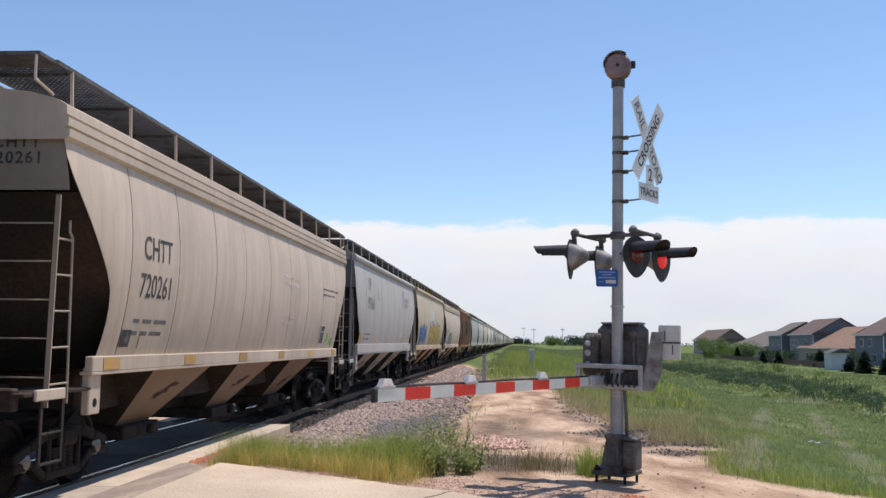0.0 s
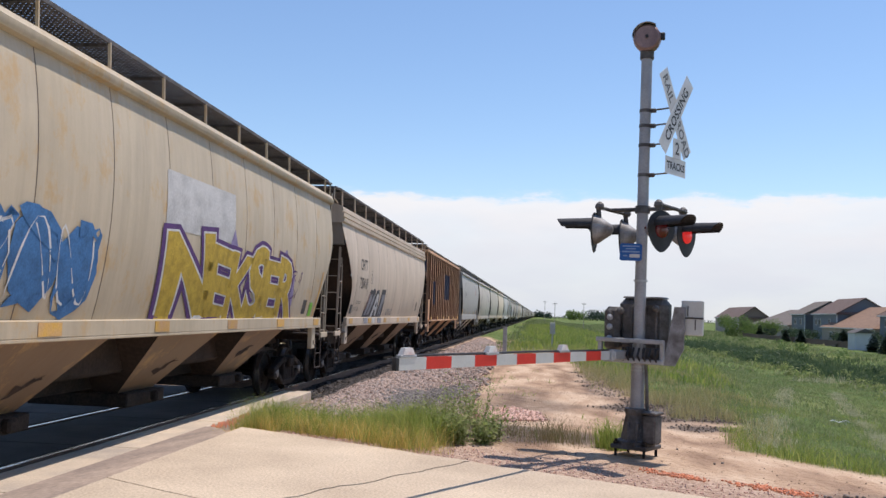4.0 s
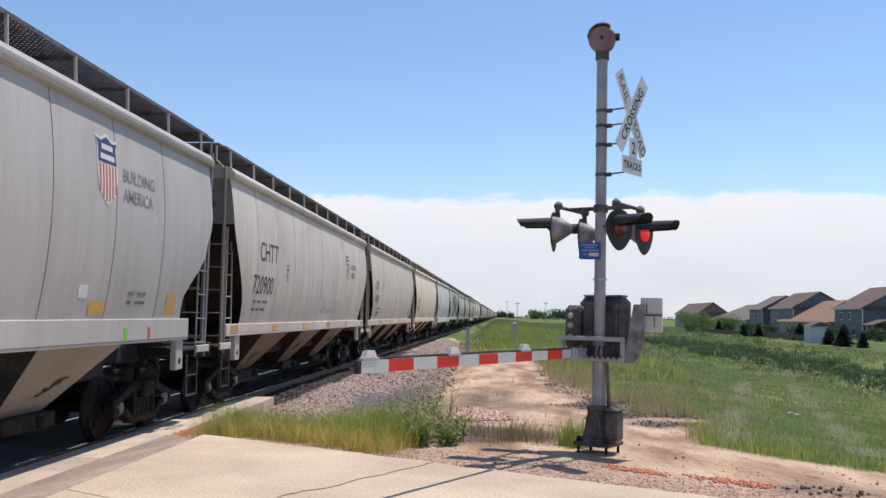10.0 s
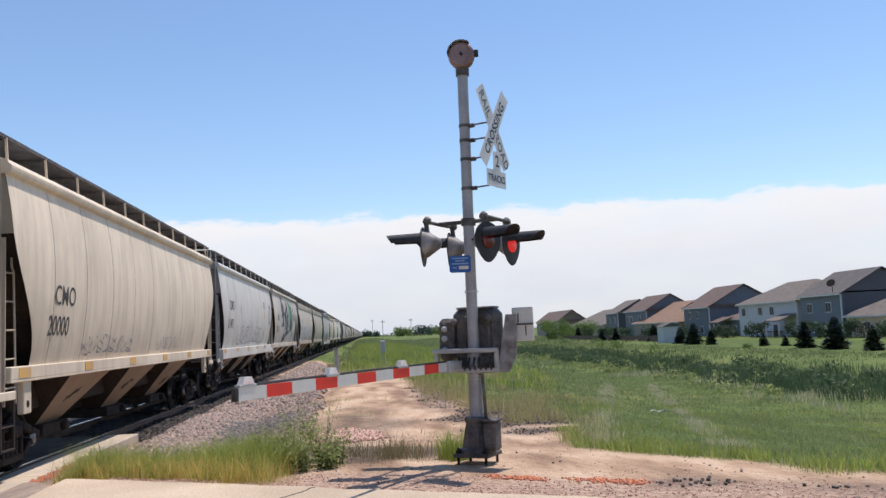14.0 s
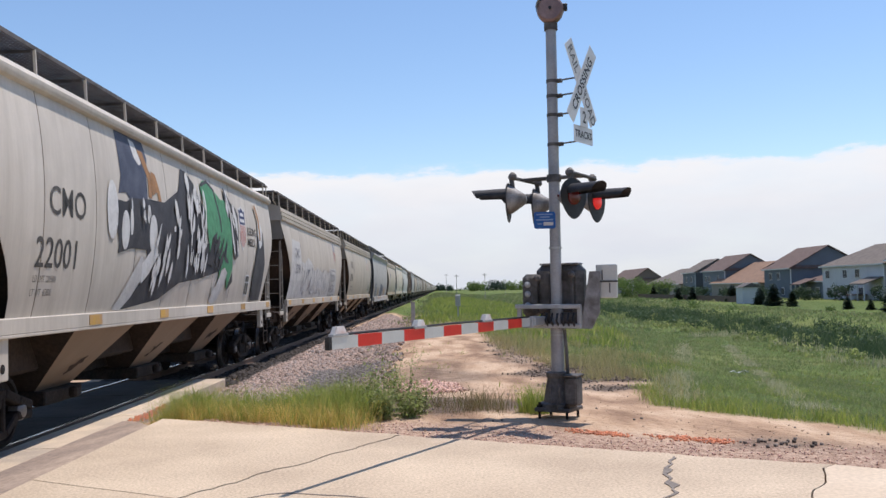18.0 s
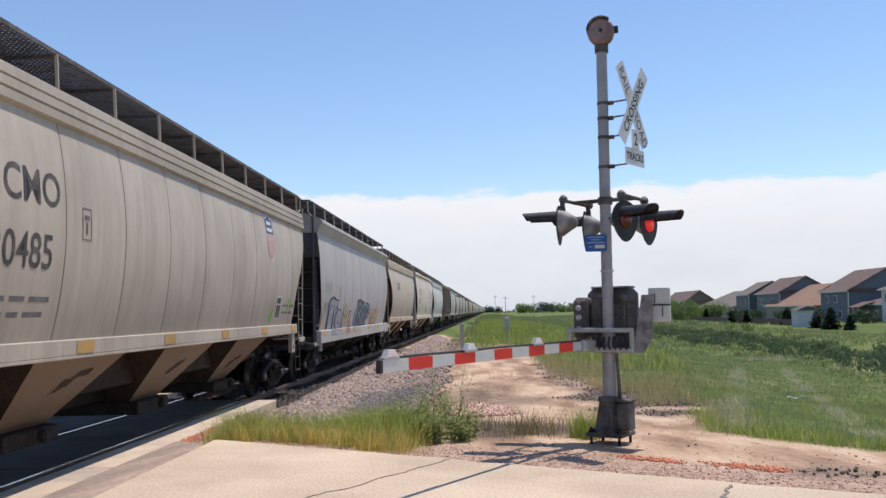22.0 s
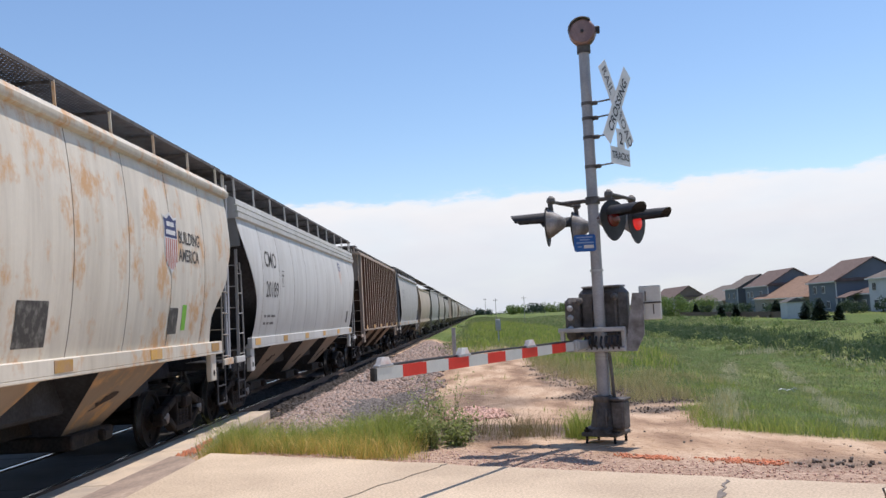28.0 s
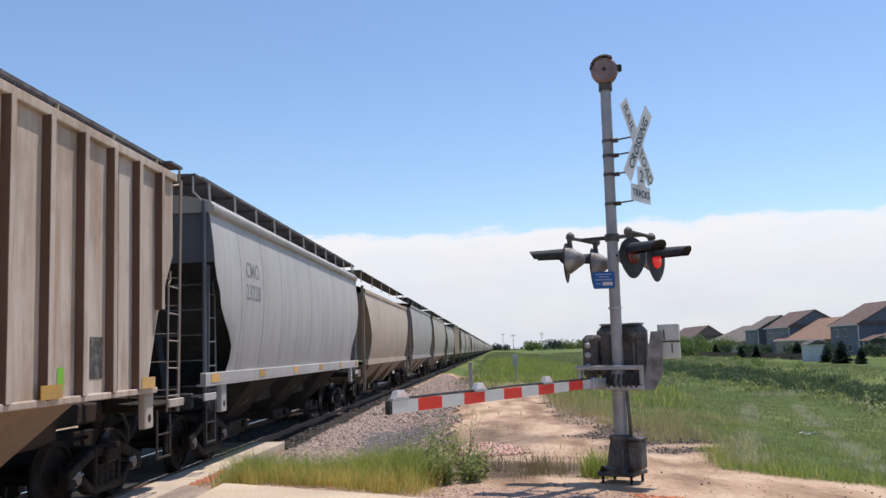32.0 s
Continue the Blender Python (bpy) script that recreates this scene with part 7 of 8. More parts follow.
    py = np.repeat(cy, per) + rng.normal(0, spread, m * per)
    return px, py, np.repeat(cz, per) - 0.03


def growth(name, mat, label, seed, n, area, keep, per, spread, h, w, lean=0.4, far=False):
    rng = np.random.default_rng(seed)
    px, py, pz = tufted(rng, n, *area, keep, per, spread)
    hh = rng.uniform(h[0], h[1], len(px)) * rng.uniform(0.6, 1.0, len(px))
    v, f = blades(rng, px, py, pz, hh, rng.uniform(w[0], w[1], len(px)), lean)
    return tagged(new(name, scatter_mesh(name, v, f, mat)), label, "grass", kind="stuff")


def patchy(x, y, s, seed):
    return 0.5 + 0.9 * noise.noise(Vector((x * s, y * s, seed)))


def verge(x, y):
    v = past_road(x, y)
    inside = smoothstep(-4.35, -3.85, x) * (1 - smoothstep(-1.55, -0.95, x + 0.3 * noise.noise(Vector((x, y * 2, 4)))))
    return inside * smoothstep(0.12, 0.40, v + 0.22 * noise.noise(Vector((x * 2.2, y * 2.2, 13)))) * (1 - smoothstep(1.6, 2.4, v))


def hummock(x, y):
    """Uneven height of the verge growth."""
    return 0.62 + 0.55 * abs(noise.noise(Vector((x * 1.6, y * 1.6, 21)))) + 0.25 * noise.noise(Vector((x * 4, y * 4, 2)))


growth("verge_grass_green", GRASS_LUSH, "tall green verge grass beside the road", 1, 4400, (-4.4, -0.9, 9.8, 15.5), lambda x, y: verge(x, y) * smoothstep(0.25, 1.0, past_road(x, y) + 0.9 * noise.noise(Vector((x * 1.5, y * 1.5, 0)))) * hummock(x, y), 20, 0.07, (0.24, 0.70), (0.003, 0.007), 0.95)
growth("verge_grass_dry", GRASS_DRY, "dry yellowing verge grass along the road edge", 2, 4000, (-4.4, -0.9, 9.8, 15.0), lambda x, y: verge(x, y) * (1 - smoothstep(0.45, 1.1, past_road(x, y) + 0.5 * noise.noise(Vector((x * 2, y * 2, 7))))) * hummock(x, y), 20, 0.07, (0.12, 0.44), (0.003, 0.006), 1.05)
growth("verge_grass_edge", GRASS_LUSH, "short green grass at the foot of the verge", 12, 2900, (-4.4, -0.9, 9.8, 14.0), lambda x, y: verge(x, y) * patchy(x, y, 1.3, 31), 14, 0.06, (0.10, 0.34), (0.004, 0.008), 0.8)
growth("seed_grass", GRASS_SEED, "thin reddish-brown seed grass on bare soil", 3, 1500, (-1.0, 1.2, 11.2, 16.0), lambda x, y: (1 - smoothstep(0.45, 1.0, math.hypot((x - 0.15) / 0.85, (y - 12.5) / 0.9))) * patchy(x, y, 1.5, 3), 9, 0.07, (0.18, 0.46), (0.003, 0.007), 0.7)
growth("mast_grass", GRASS_LUSH, "green grass clump against the signal base", 4, 60, (0.8, 1.15, 11.6, 12.2), lambda x, y: 1, 12, 0.05, (0.2, 0.55), (0.004, 0.009), 0.7)


def meadow(x, y):
    return (1 - dirt_amount(x, y)) * (1 if past_road(x, y) > 1.0 else 0) * (0.35 + 0.65 * patchy(x, y, 0.5, 1))


def track_side(x, y):
    """The coarser yellowing growth between the dirt track and the mown meadow."""
    w = 1.6 * noise.noise(Vector((x * 0.4, y * 0.4, 8)))
    e = float(np.interp(y, (14, 18, 23, 31, 52, 170), (3.0, 4.7, 5.4, 6.6, 9.5, 12.0))) + w
    return (1 - smoothstep(e - 0.6, e + 0.4, x)) * (0 if y < 13.5 else 1)


def wheel_marks(x, y):
    """Two pale flattened strips that curve off through the meadow."""
    out = 0.0
    for x0 in (5.8, 3.6):
        cx = x0 + 0.275 * (y - 15.0)
        out = max(out, 1 - smoothstep(0.12, 0.4, abs(x - cx) + 0.35 * abs(noise.noise(Vector((x * 1.5, y * 0.8, 4))))))
    return out * (1 if 13 < y < 46 else 0) * smoothstep(0.25, 0.6, patchy(x, y, 0.45, 41))


growth("meadow_grass_near", GRASS_MIX, "lush green meadow grass beside the dirt track", 5, 30000, (1.5, 15.5, 9.0, 27.0), lambda x, y: meadow(x, y) * (1 - 0.75 * wheel_marks(x, y)), 7, 0.10, (0.05, 0.16), (0.005, 0.010), 1.1)
growth("meadow_grass_lush", GRASS_LUSH, "brighter green grass clumps in the meadow", 13, 9000, (1.5, 15.5, 9.0, 30.0), lambda x, y: meadow(x, y) * smoothstep(0.5, 0.8, patchy(x, y, 0.6, 51)), 9, 0.09, (0.08, 0.24), (0.005, 0.010), 0.9)
growth("meadow_edge_grass", GRASS_LUSH, "taller grass fringe along the bare dirt", 14, 6000, (2.0, 9.0, 8.5, 18.0), lambda x, y: smoothstep(0.02, 0.35, 1 - dirt_amount(x, y)) * smoothstep(0.02, 0.3, dirt_amount(x + 0.0, y - 0.5)) * (1 if past_road(x, y) > 1.2 else 0), 9, 0.08, (0.12, 0.32), (0.005, 0.010), 0.8)
growth("meadow_grass_dry", GRASS_OLIVE, "dry straw-coloured grass along the dirt track", 6, 11000, (1.0, 10.5, 13.0, 60.0), lambda x, y: (1 - dirt_amount(x, y)) * track_side(x, y) * smoothstep(0.4, 0.8, patchy(x, y, 0.5, 7)), 8, 0.12, (0.14, 0.42), (0.006, 0.014), 0.7)
growth("mud_edge_grass", GRASS_OLIVE, "rank olive and straw grass at the muddy edge of the track", 18, 2600, (1.2, 4.8, 18.5, 36.0), lambda x, y: smoothstep(0.30, 0.62, patchy(x, y, 0.7, 91)) * (1 - smoothstep(0.7, 1.1, abs(x - float(np.interp(y, (18, 23, 30, 36), (3.9, 3.1, 2.4, 2.6)))))), 9, 0.11, (0.16, 0.50), (0.005, 0.012), 0.7)
growth("wheel_mark_grass", GRASS_PALE, "pale flattened grass in old wheel marks", 15, 26000, (3.0, 14.5, 13.0, 46.0), wheel_marks, 6, 0.12, (0.10, 0.26), (0.006, 0.012), 1.0)
growth("meadow_grass_middle", GRASS_MIX, "green meadow grass", 7, 20000, (-2.0, 22.0, 26.0, 62.0), meadow, 6, 0.22, (0.06, 0.20), (0.012, 0.025), 1.0)
growth("meadow_grass_far", GRASS_MIX, "green meadow grass in the distance", 8, 12000, (-2.5, 40.0, 60.0, 170.0), lambda x, y: 0.35 + 0.6 * patchy(x, y, 0.15, 2) if x < 40 else 0.0, 6, 0.6, (0.12, 0.35), (0.04, 0.10), 0.9)
growth("field_far", GRASS_MIX, "rough green field towards the horizon", 17, 9000, (-2.8, 62.0, 150.0, 480.0), lambda x, y: 0.3 + 0.7 * patchy(x, y, 0.06, 2), 5, 1.2, (0.2, 0.55), (0.15, 0.35), 0.9)
growth("rank_grass_far", GRASS_LUSH, "rank weeds between the track and the meadow", 16, 8000, (-1.5, 14.0, 30.0, 190.0), lambda x, y: (1 - dirt_amount(x, y)) * track_side(x, y) * patchy(x, y, 0.25, 22), 7, 0.3, (0.25, 0.7), (0.02, 0.05), 0.6)
growth("ditch_reeds", REED, "dark green reeds standing in the ditch", 9, 9000, (17.0, 33.0, 12.0, 170.0), lambda x, y: smoothstep(17.5, 20.5, x + 3 * noise.noise(Vector((x * 0.3, y * 0.3, 6)))) * (1 - smoothstep(27.0, 31.0, x + 3 * noise.noise(Vector((x * 0.2, y * 0.2, 16))))) * (0.25 + 0.8 * patchy(x, y, 0.2, 5)), 8, 0.35, (0.4, 0.95), (0.02, 0.05), 0.5)
growth("ditch_seed_heads", GRASS_PALE, "pale seed heads along the ditch", 10, 1300, (15.0, 20.5, 15.0, 60.0), lambda x, y: smoothstep(0.5, 0.8, patchy(x, y, 0.3, 11)), 7, 0.2, (0.25, 0.55), (0.012, 0.03), 0.5)
growth("lane_weeds", GRASS_LUSH, "sparse weeds along the dirt track", 11, 700, (-2.4, 3.2, 16.0, 40.0), lambda x, y: smoothstep(0.65, 0.95, patchy(x, y, 0.6, 15)) * 0.6, 7, 0.08, (0.08, 0.24), (0.006, 0.012), 0.7)


def thicket(name, mat, label, seed, n, area, keep, r, leaves, leaf):
    """Low bushy growth: rounded mounds of small leaves."""
    rng = np.random.default_rng(seed)
    cx, cy = rng.uniform(area[0], area[1], n), rng.uniform(area[2], area[3], n)
    k = np.array([keep(float(a), float(b)) for a, b in zip(cx, cy)]) > rng.uniform(0, 1, n)
    cx, cy = cx[k], cy[k]
    m = len(cx)
    rad = np.repeat(rng.uniform(r[0], r[1], m), leaves)
    d = rng.normal(0, 1, (m * leaves, 3))
    d /= np.linalg.norm(d, axis=1)[:, None]
    d *= (rad * rng.uniform(0.5, 1.05, m * leaves))[:, None]
    c = np.stack([np.repeat(cx, leaves), np.repeat(cy, leaves), np.repeat(heights(cx, cy), leaves)], 1) + d * np.array([1, 1, 0.75])
    c[:, 2] += rad * 0.45
    a = rng.normal(0, 1, (m * leaves, 3))
    a *= (leaf * rng.uniform(0.5, 1.0, m * leaves) / np.linalg.norm(a, axis=1))[:, None]
    b = np.cross(a, d)
    b *= (leaf * 0.4 / (np.linalg.norm(b, axis=1) + 1e-9))[:, None]
    v = np.stack([c - a, c + b, c + a, c - b], 1).reshape(-1, 3)
    f = (np.arange(m * leaves) * 4)[:, None] + np.arange(4)[None]
    return tagged(new(name, scatter_mesh(name, v, f, mat)), label, "bushes", kind="stuff")


def ditch_belt(x, y):
    return smoothstep(17.5, 20.0, x + 3 * noise.noise(Vector((x * 0.25, y * 0.25, 6)))) * (1 - smoothstep(26.0, 30.0, x)) * smoothstep(0.35, 0.75, patchy(x, y, 0.16, 61))


thicket("ditch_thicket", REED, "dark bushy growth along the ditch", 31, 900, (17.0, 31.0, 14.0, 150.0), ditch_belt, (0.35, 0.8), 60, 0.16)
thicket("ditch_thicket_light", WEED_LEAF, "lighter leafy weeds at the ditch edge", 32, 260, (15.5, 22.0, 14.0, 110.0), lambda x, y: smoothstep(0.5, 0.8, patchy(x, y, 0.3, 71)), (0.25, 0.6), 60, 0.12)
thicket("far_bank_bushes", TREE_LEAF, "light green bushes beyond the ditch", 33, 70, (29.0, 40.0, 60.0, 170.0), lambda x, y: smoothstep(0.55, 0.85, patchy(x, y, 0.08, 81)), (0.5, 1.1), 90, 0.2)


def weed_plant(x, y, h, seed, name="weed"):
    """A branching weed: stem, side twigs and many small leaves."""
    rnd = random.Random(seed)
    z = ground_z(x, y)
    ob = thing(name, pose(x, y, z - 0.03), "bushy green weed with thin stems on the gravel", "weed", "weeds by the road")
    stems, tris, k = Geo(), [], 0
    lv = []
    for s in range(9):
        a, ln = rnd.uniform(0, 6.3), rnd.uniform(0.45, 1.0) * h
        tip = Vector((math.cos(a) * ln * 0.35, math.sin(a) * ln * 0.35, ln))
        stems.rod((rnd.uniform(-.05, .05), rnd.uniform(-.05, .05), 0), tip, 0.006, 5, 0.002)
        for q in range(46):
            t = rnd.uniform(0.15, 1)
            c = tip * t + Vector((rnd.gauss(0, 0.07), rnd.gauss(0, 0.07), rnd.gauss(0, 0.04)))
            d = Vector((rnd.uniform(-1, 1), rnd.uniform(-1, 1), rnd.uniform(-0.4, 0.8))).normalized() * rnd.uniform(0.03, 0.075)
            e = d.cross(Vector((0, 0, 1))).normalized() * 0.015
            lv += [c, c + d * 0.5 + e, c + d, c + d * 0.5 - e]
    part("stem", stems, WEED_LEAF, ob)["kind"] = "stuff"
    part("foliage", scatter_mesh("foliage", [tuple(p) for p in lv], [[4 * i, 4 * i + 1, 4 * i + 2, 4 * i + 3] for i in range(len(lv) // 4)], WEED_LEAF), None, ob)["kind"] = "stuff"
    return ob


for q, (wx, wy, wh) in enumerate(((-1.25, 11.9, 0.7), (-0.95, 11.9, 0.62), (-1.5, 12.0, 0.55), (-0.7, 11.75, 0.5), (-1.1, 11.45, 0.42), (-0.75, 12.3, 0.95), (-0.5, 12.0, 0.48), (-1.75, 11.9, 0.45), (-0.95, 11.4, 0.4), (-0.6, 11.5, 0.35), (-1.0, 12.5, 0.8))):
    weed_plant(wx, wy, wh, 100 + q)


def stones(name, mat, label, seed, n, area, keep, size, group_cat="gravel", lift=0.3):
    rng = np.random.default_rng(seed)
    cx, cy = rng.uniform(area[0], area[1], n), rng.uniform(area[2], area[3], n)
    k = np.array([keep(float(a), float(b)) for a, b in zip(cx, cy)]) > rng.uniform(0, 1, n)
    cx, cy = cx[k], cy[k]
    m = len(cx)
    s = rng.uniform(size[0], size[1], m)
    cz = heights(cx, cy) + s * lift
    corners = np.array([(a, b, c) for a in (-1, 1) for b in (-1, 1) for c in (-1, 1)], float)
    v = corners[None] * s[:, None, None] * 0.55 * rng.uniform(0.45, 1.0, (m, 8, 3))
    ang = rng.uniform(0, 6.3, m)
    c_, s_ = np.cos(ang), np.sin(ang)
    x, y = v[..., 0].copy(), v[..., 1].copy()
    v[..., 0], v[..., 1] = x * c_[:, None] - y * s_[:, None], x * s_[:, None] + y * c_[:, None]
    v += np.stack([cx, cy, cz], 1)[:, None]
    q = np.array([(0, 1, 3, 2), (4, 6, 7, 5), (0, 4, 5, 1), (2, 3, 7, 6), (0, 2, 6, 4), (1, 5, 7, 3)])
    f = (np.arange(m) * 8)[:, None, None] + q[None]
    return tagged(new(name, scatter_mesh(name, v.reshape(-1, 3), f.reshape(-1, 4), mat)), label, group_cat, kind="stuff")


def shoulder(x, y):
    v = past_road(x, y)
    return smoothstep(2.0, 2.6, v) * (1 - smoothstep(-2.2, -1.3, x + 0.4 * noise.noise(Vector((x, y, 2))) + max(0, (y - 20)) * 0.02))


def greyish(x, y):
    return 1 - smoothstep(0.6, 1.0, math.hypot((x + 2.85) / 1.15, (y - 24.0) / 4.5) + 0.3 * noise.noise(Vector((x * 2, y * 2, 9))))


stones("ballast", BALLAST_STONE, "reddish-grey crushed ballast on the track shoulder", 21, 26000, (-4.8, -1.2, 12.5, 30.0), lambda x, y: shoulder(x, y) * (1 - greyish(x, y)), (0.035, 0.085), "ballast")
stones("ballast_far", BALLAST_STONE, "reddish-grey crushed ballast", 22, 12000, (-4.8, -1.6, 30.0, 75.0), shoulder, (0.07, 0.14), "ballast")
stones("dark_ballast", GREY_STONE, "dark grey patch of coarse ballast", 23, 13000, (-4.4, -1.2, 17.0, 30.0), lambda x, y: shoulder(x, y) * greyish(x, y), (0.05, 0.10), "ballast")
stones("pink_stones", PINK_STONE, "small heap of pink crushed stone", 24, 5200, (-1.9, 1.1, 14.0, 21.5), lambda x, y: 1 - smoothstep(0.6, 1.0, math.hypot((x + 0.5) / 0.8, (y - 17.3) / 2.3) + 0.3 * noise.noise(Vector((x * 2, y * 2, 6)))), (0.03, 0.07))
stones("road_edge_gravel", PINK_STONE, "pink gravel along the road edge", 25, 30000, (-4.0, 7.0, 5.5, 13.5), lambda x, y: (1 - smoothstep(0.55, 1.25, past_road(x, y) + 0.6 * noise.noise(Vector((x * 1.1, y * 1.1, 14))))) * smoothstep(-0.12, 0.06, past_road(x, y)) * (0.35 + 0.65 * patchy(x, y, 0.9, 33)), (0.006, 0.020))
stones("loose_stones", GREY_STONE, "loose dark stones and clods on the dirt", 26, 260, (-3.0, 7.5, 6.0, 26.0), lambda x, y: dirt_amount(x, y) * 0.7 if past_road(x, y) > 0 else 0.02, (0.010, 0.03))
stones("mud_clods", gravel_material("dark_mud_clod", (0.07, 0.055, 0.045), (0.15, 0.12, 0.10), (0.33, 0.28, 0.24)), "dark broken mud clods", 27, 20000, (1.0, 8.0, 6.0, 36.0), lambda x, y: smoothstep(0.35, 0.8, muddy_amount(x, y)), (0.008, 0.042), "mud")
stones("track_bed", OILY_SHADE_STONE, "oily ballast along the ties with the train's shadow in its colour", 28, 12000, (-8.4, -4.75, 20.1, 48.0), lambda x, y: 1, (0.06, 0.12), "ballast", 0.1)

ORANGE_SPRAY = material("orange_spray_paint", (0.72, 0.25, 0.12), 0.8, 0, 0.2, 12, (0.52, 0.24, 0.15), 0.5, bump=0.2)
rs = random.Random(77)


def sprayed(x, y):
    """Two dusted strokes of orange over the gravel."""
    t = (x - 1.25) / 1.5
    d = abs(y - (10.05 - 0.95 * t)) + 0.12 * noise.noise(Vector((x * 5, y * 5, 4)))
    along = max(1 - smoothstep(0.10, 0.24, abs(t - 0.14)), 1 - smoothstep(0.14, 0.30, abs(t - 0.72)))
    return along * (1 - smoothstep(0.04, 0.20, d))


stones("sprayed_marking", ORANGE_SPRAY, "orange sprayed survey marking on the gravel", 29, 9000, (1.0, 3.0, 8.6, 10.4), sprayed, (0.006, 0.026), "paint marking", 0.35)
stones("soil_crumbs", gravel_material("soil_crumb", (0.26, 0.18, 0.125), (0.42, 0.31, 0.22), (0.34, 0.24, 0.17)), "crumbly brown soil and pebbles on the dirt track", 30, 6500, (-2.2, 7.5, 6.5, 40.0), lambda x, y: dirt_amount(x, y) * (0.25 + 0.75 * patchy(x, y, 0.7, 91)) if past_road(x, y) > 0.8 else 0, (0.006, 0.022), "soil", 0.1)
spray2 = Geo()
for q in range(60):
    cx, cy = -4.976 + rs.uniform(-0.004, 0.0), rs.uniform(12.8, 15.6)
    spray2.box((cx, cy, RAIL_Z - 0.07 + rs.uniform(-0.04, 0.05)), (0.012, rs.uniform(0.05, 0.25), 0.05))
solid("panel_marking", spray2, ORANGE_SPRAY, "orange sprayed marking on the crossing panel edge", "paint marking", kind="stuff")

scrap = Geo()
for k in range(5):
    a, b = Vector((-0.22 + 0.09 * k, 0.05 * math.sin(3 * k), 0.10 + 0.03 * math.sin(2 * k))), Vector((-0.22 + 0.09 * (k + 1), 0.05 * math.sin(3 * k + 3), 0.10 + 0.03 * math.sin(2 * k + 2)))
    scrap.bar(a, b, 0.05, 0.012)
scrap.bar((0.1, 0.0, 0.10), (0.18, 0.12, 0.02), 0.04, 0.012)
solid("plastic_scrap", scrap, SIGN_WHITE, "crumpled white plastic scrap in the grass", "litter", at=pose(7.2, 22.7, ground_z(7.2, 22.7) + 0.02))

# ---- posts and far things along the line ----
post_ = thing("marker_post", pose(-1.42, 40.0, ground_z(-1.42, 40)), "weathered grey marker post beside the track", "post")
part("post", Geo().box((0, 0, 0.7), (0.17, 0.17, 1.5), 0.01), MAST_PAINT, post_)
part("cap", Geo().box((0, 0, 1.44), (0.20, 0.20, 0.06), 0.01), GREY_CAST, post_)
cab = thing("trackside_cabinet", pose(0.95, 60, ground_z(0.95, 60)), "small pale grey trackside cabinet", "cabinet")
part("body", Geo().box((0, 0, 1.2), (0.34, 0.3, 0.75), 0.02), GALV, cab)
part("leg", Geo().box((0, 0, 0.4), (0.1, 0.1, 0.9), 0.01), GALV, cab)
POLE_WOOD = material("weathered_pole_wood", (0.30, 0.28, 0.26), 0.9, 0, 0.2, 4)
for (px_, py_, ph_) in ((12.2, 250, 7.2), (4.4, 250, 6.0), (2.2, 330, 7.5), (30, 420, 7)):
    pl = thing("utility_pole", pose(px_, py_, ground_z(px_, py_)), "slim weathered wooden utility pole", "pole", "far utility poles")
    part("pole", Geo().rod((0, 0, 0), (0, 0, ph_), 0.09, 8, 0.06), POLE_WOOD, pl)
    part("crossarm", Geo().box((0, 0, ph_ - 0.5), (1.3, 0.12, 0.14)), POLE_WOOD, pl)


# ---- trees ----
def spruce(x, y, z, h, seed):
    rnd = random.Random(seed)
    ob = thing("spruce", pose(x, y, z), "dark young spruce with drooping boughs on the lawn", "tree", "spruces behind the houses")
    part("trunk", Geo().rod((0, 0, 0), (0, 0, h * 0.95), 0.04 * h, 7, 0.01), BARK, ob)
    v, f = [], []
    tiers = 15
    for t in range(tiers):
        zt = h * (0.06 + 0.88 * t / tiers)
        r = 0.41 * h * (1 - t / tiers) ** 0.7 + 0.05
        for b in range(20):
            a = rnd.uniform(0, 6.283)
            rr = r * rnd.uniform(0.65, 1.1)
            for s in range(6):
                t0 = rnd.uniform(0.1, 0.8)
                c = Vector((math.cos(a) * rr * t0, math.sin(a) * rr * t0, zt - 0.12 * rr * t0))
                d = Vector((math.cos(a + rnd.uniform(-0.7, 0.7)), math.sin(a + rnd.uniform(-0.7, 0.7)), rnd.uniform(-0.25, 0.35))) * rr * 0.42
                w = Vector((-math.sin(a), math.cos(a), rnd.uniform(-0.4, 0.4))) * 0.10 * h * rnd.uniform(0.5, 1)
                k = len(v)
                v += [tuple(c - w), tuple(c + w), tuple(c + d)]
                f.append([k, k + 1, k + 2])
    part("crown", scatter_mesh("crown", v, f, SPRUCE), None, ob)["kind"] = "stuff"
    return ob


for q, (tx, ty, th) in enumerate(((46.0, 176, 2.6), (46.5, 168, 2.8), (48.0, 150, 3.2), (44.0, 125.6, 2.7), (43.3, 118.3, 3.2), (43.7, 113.2, 2.2), (44.0, 98.5, 1.6), (44.4, 94.1, 1.3), (42.8, 86.5, 2.9), (42.4, 79.8, 3.3), (42.2, 73.3, 2.4), (53, 226, 3.2))):
    spruce(tx, ty, ground_z(tx, ty) - 0.05, th, 300 + q)


def leafy(x, y, z, w, h, seed, mat, name, label, trunk=True, leaves=700, leaf=0.35):
    rnd = random.Random(seed)
    ob = thing(name, pose(x, y, z), label, "tree" if trunk else "bush", "trees and bushes")
    if trunk:
        part("trunk", Geo().rod((0, 0, 0), (0, 0, h * 0.6), 0.035 * h, 7, 0.02 * h), BARK, ob)
        lm = Geo()
        for b in range(6):
            a = b * 1.05
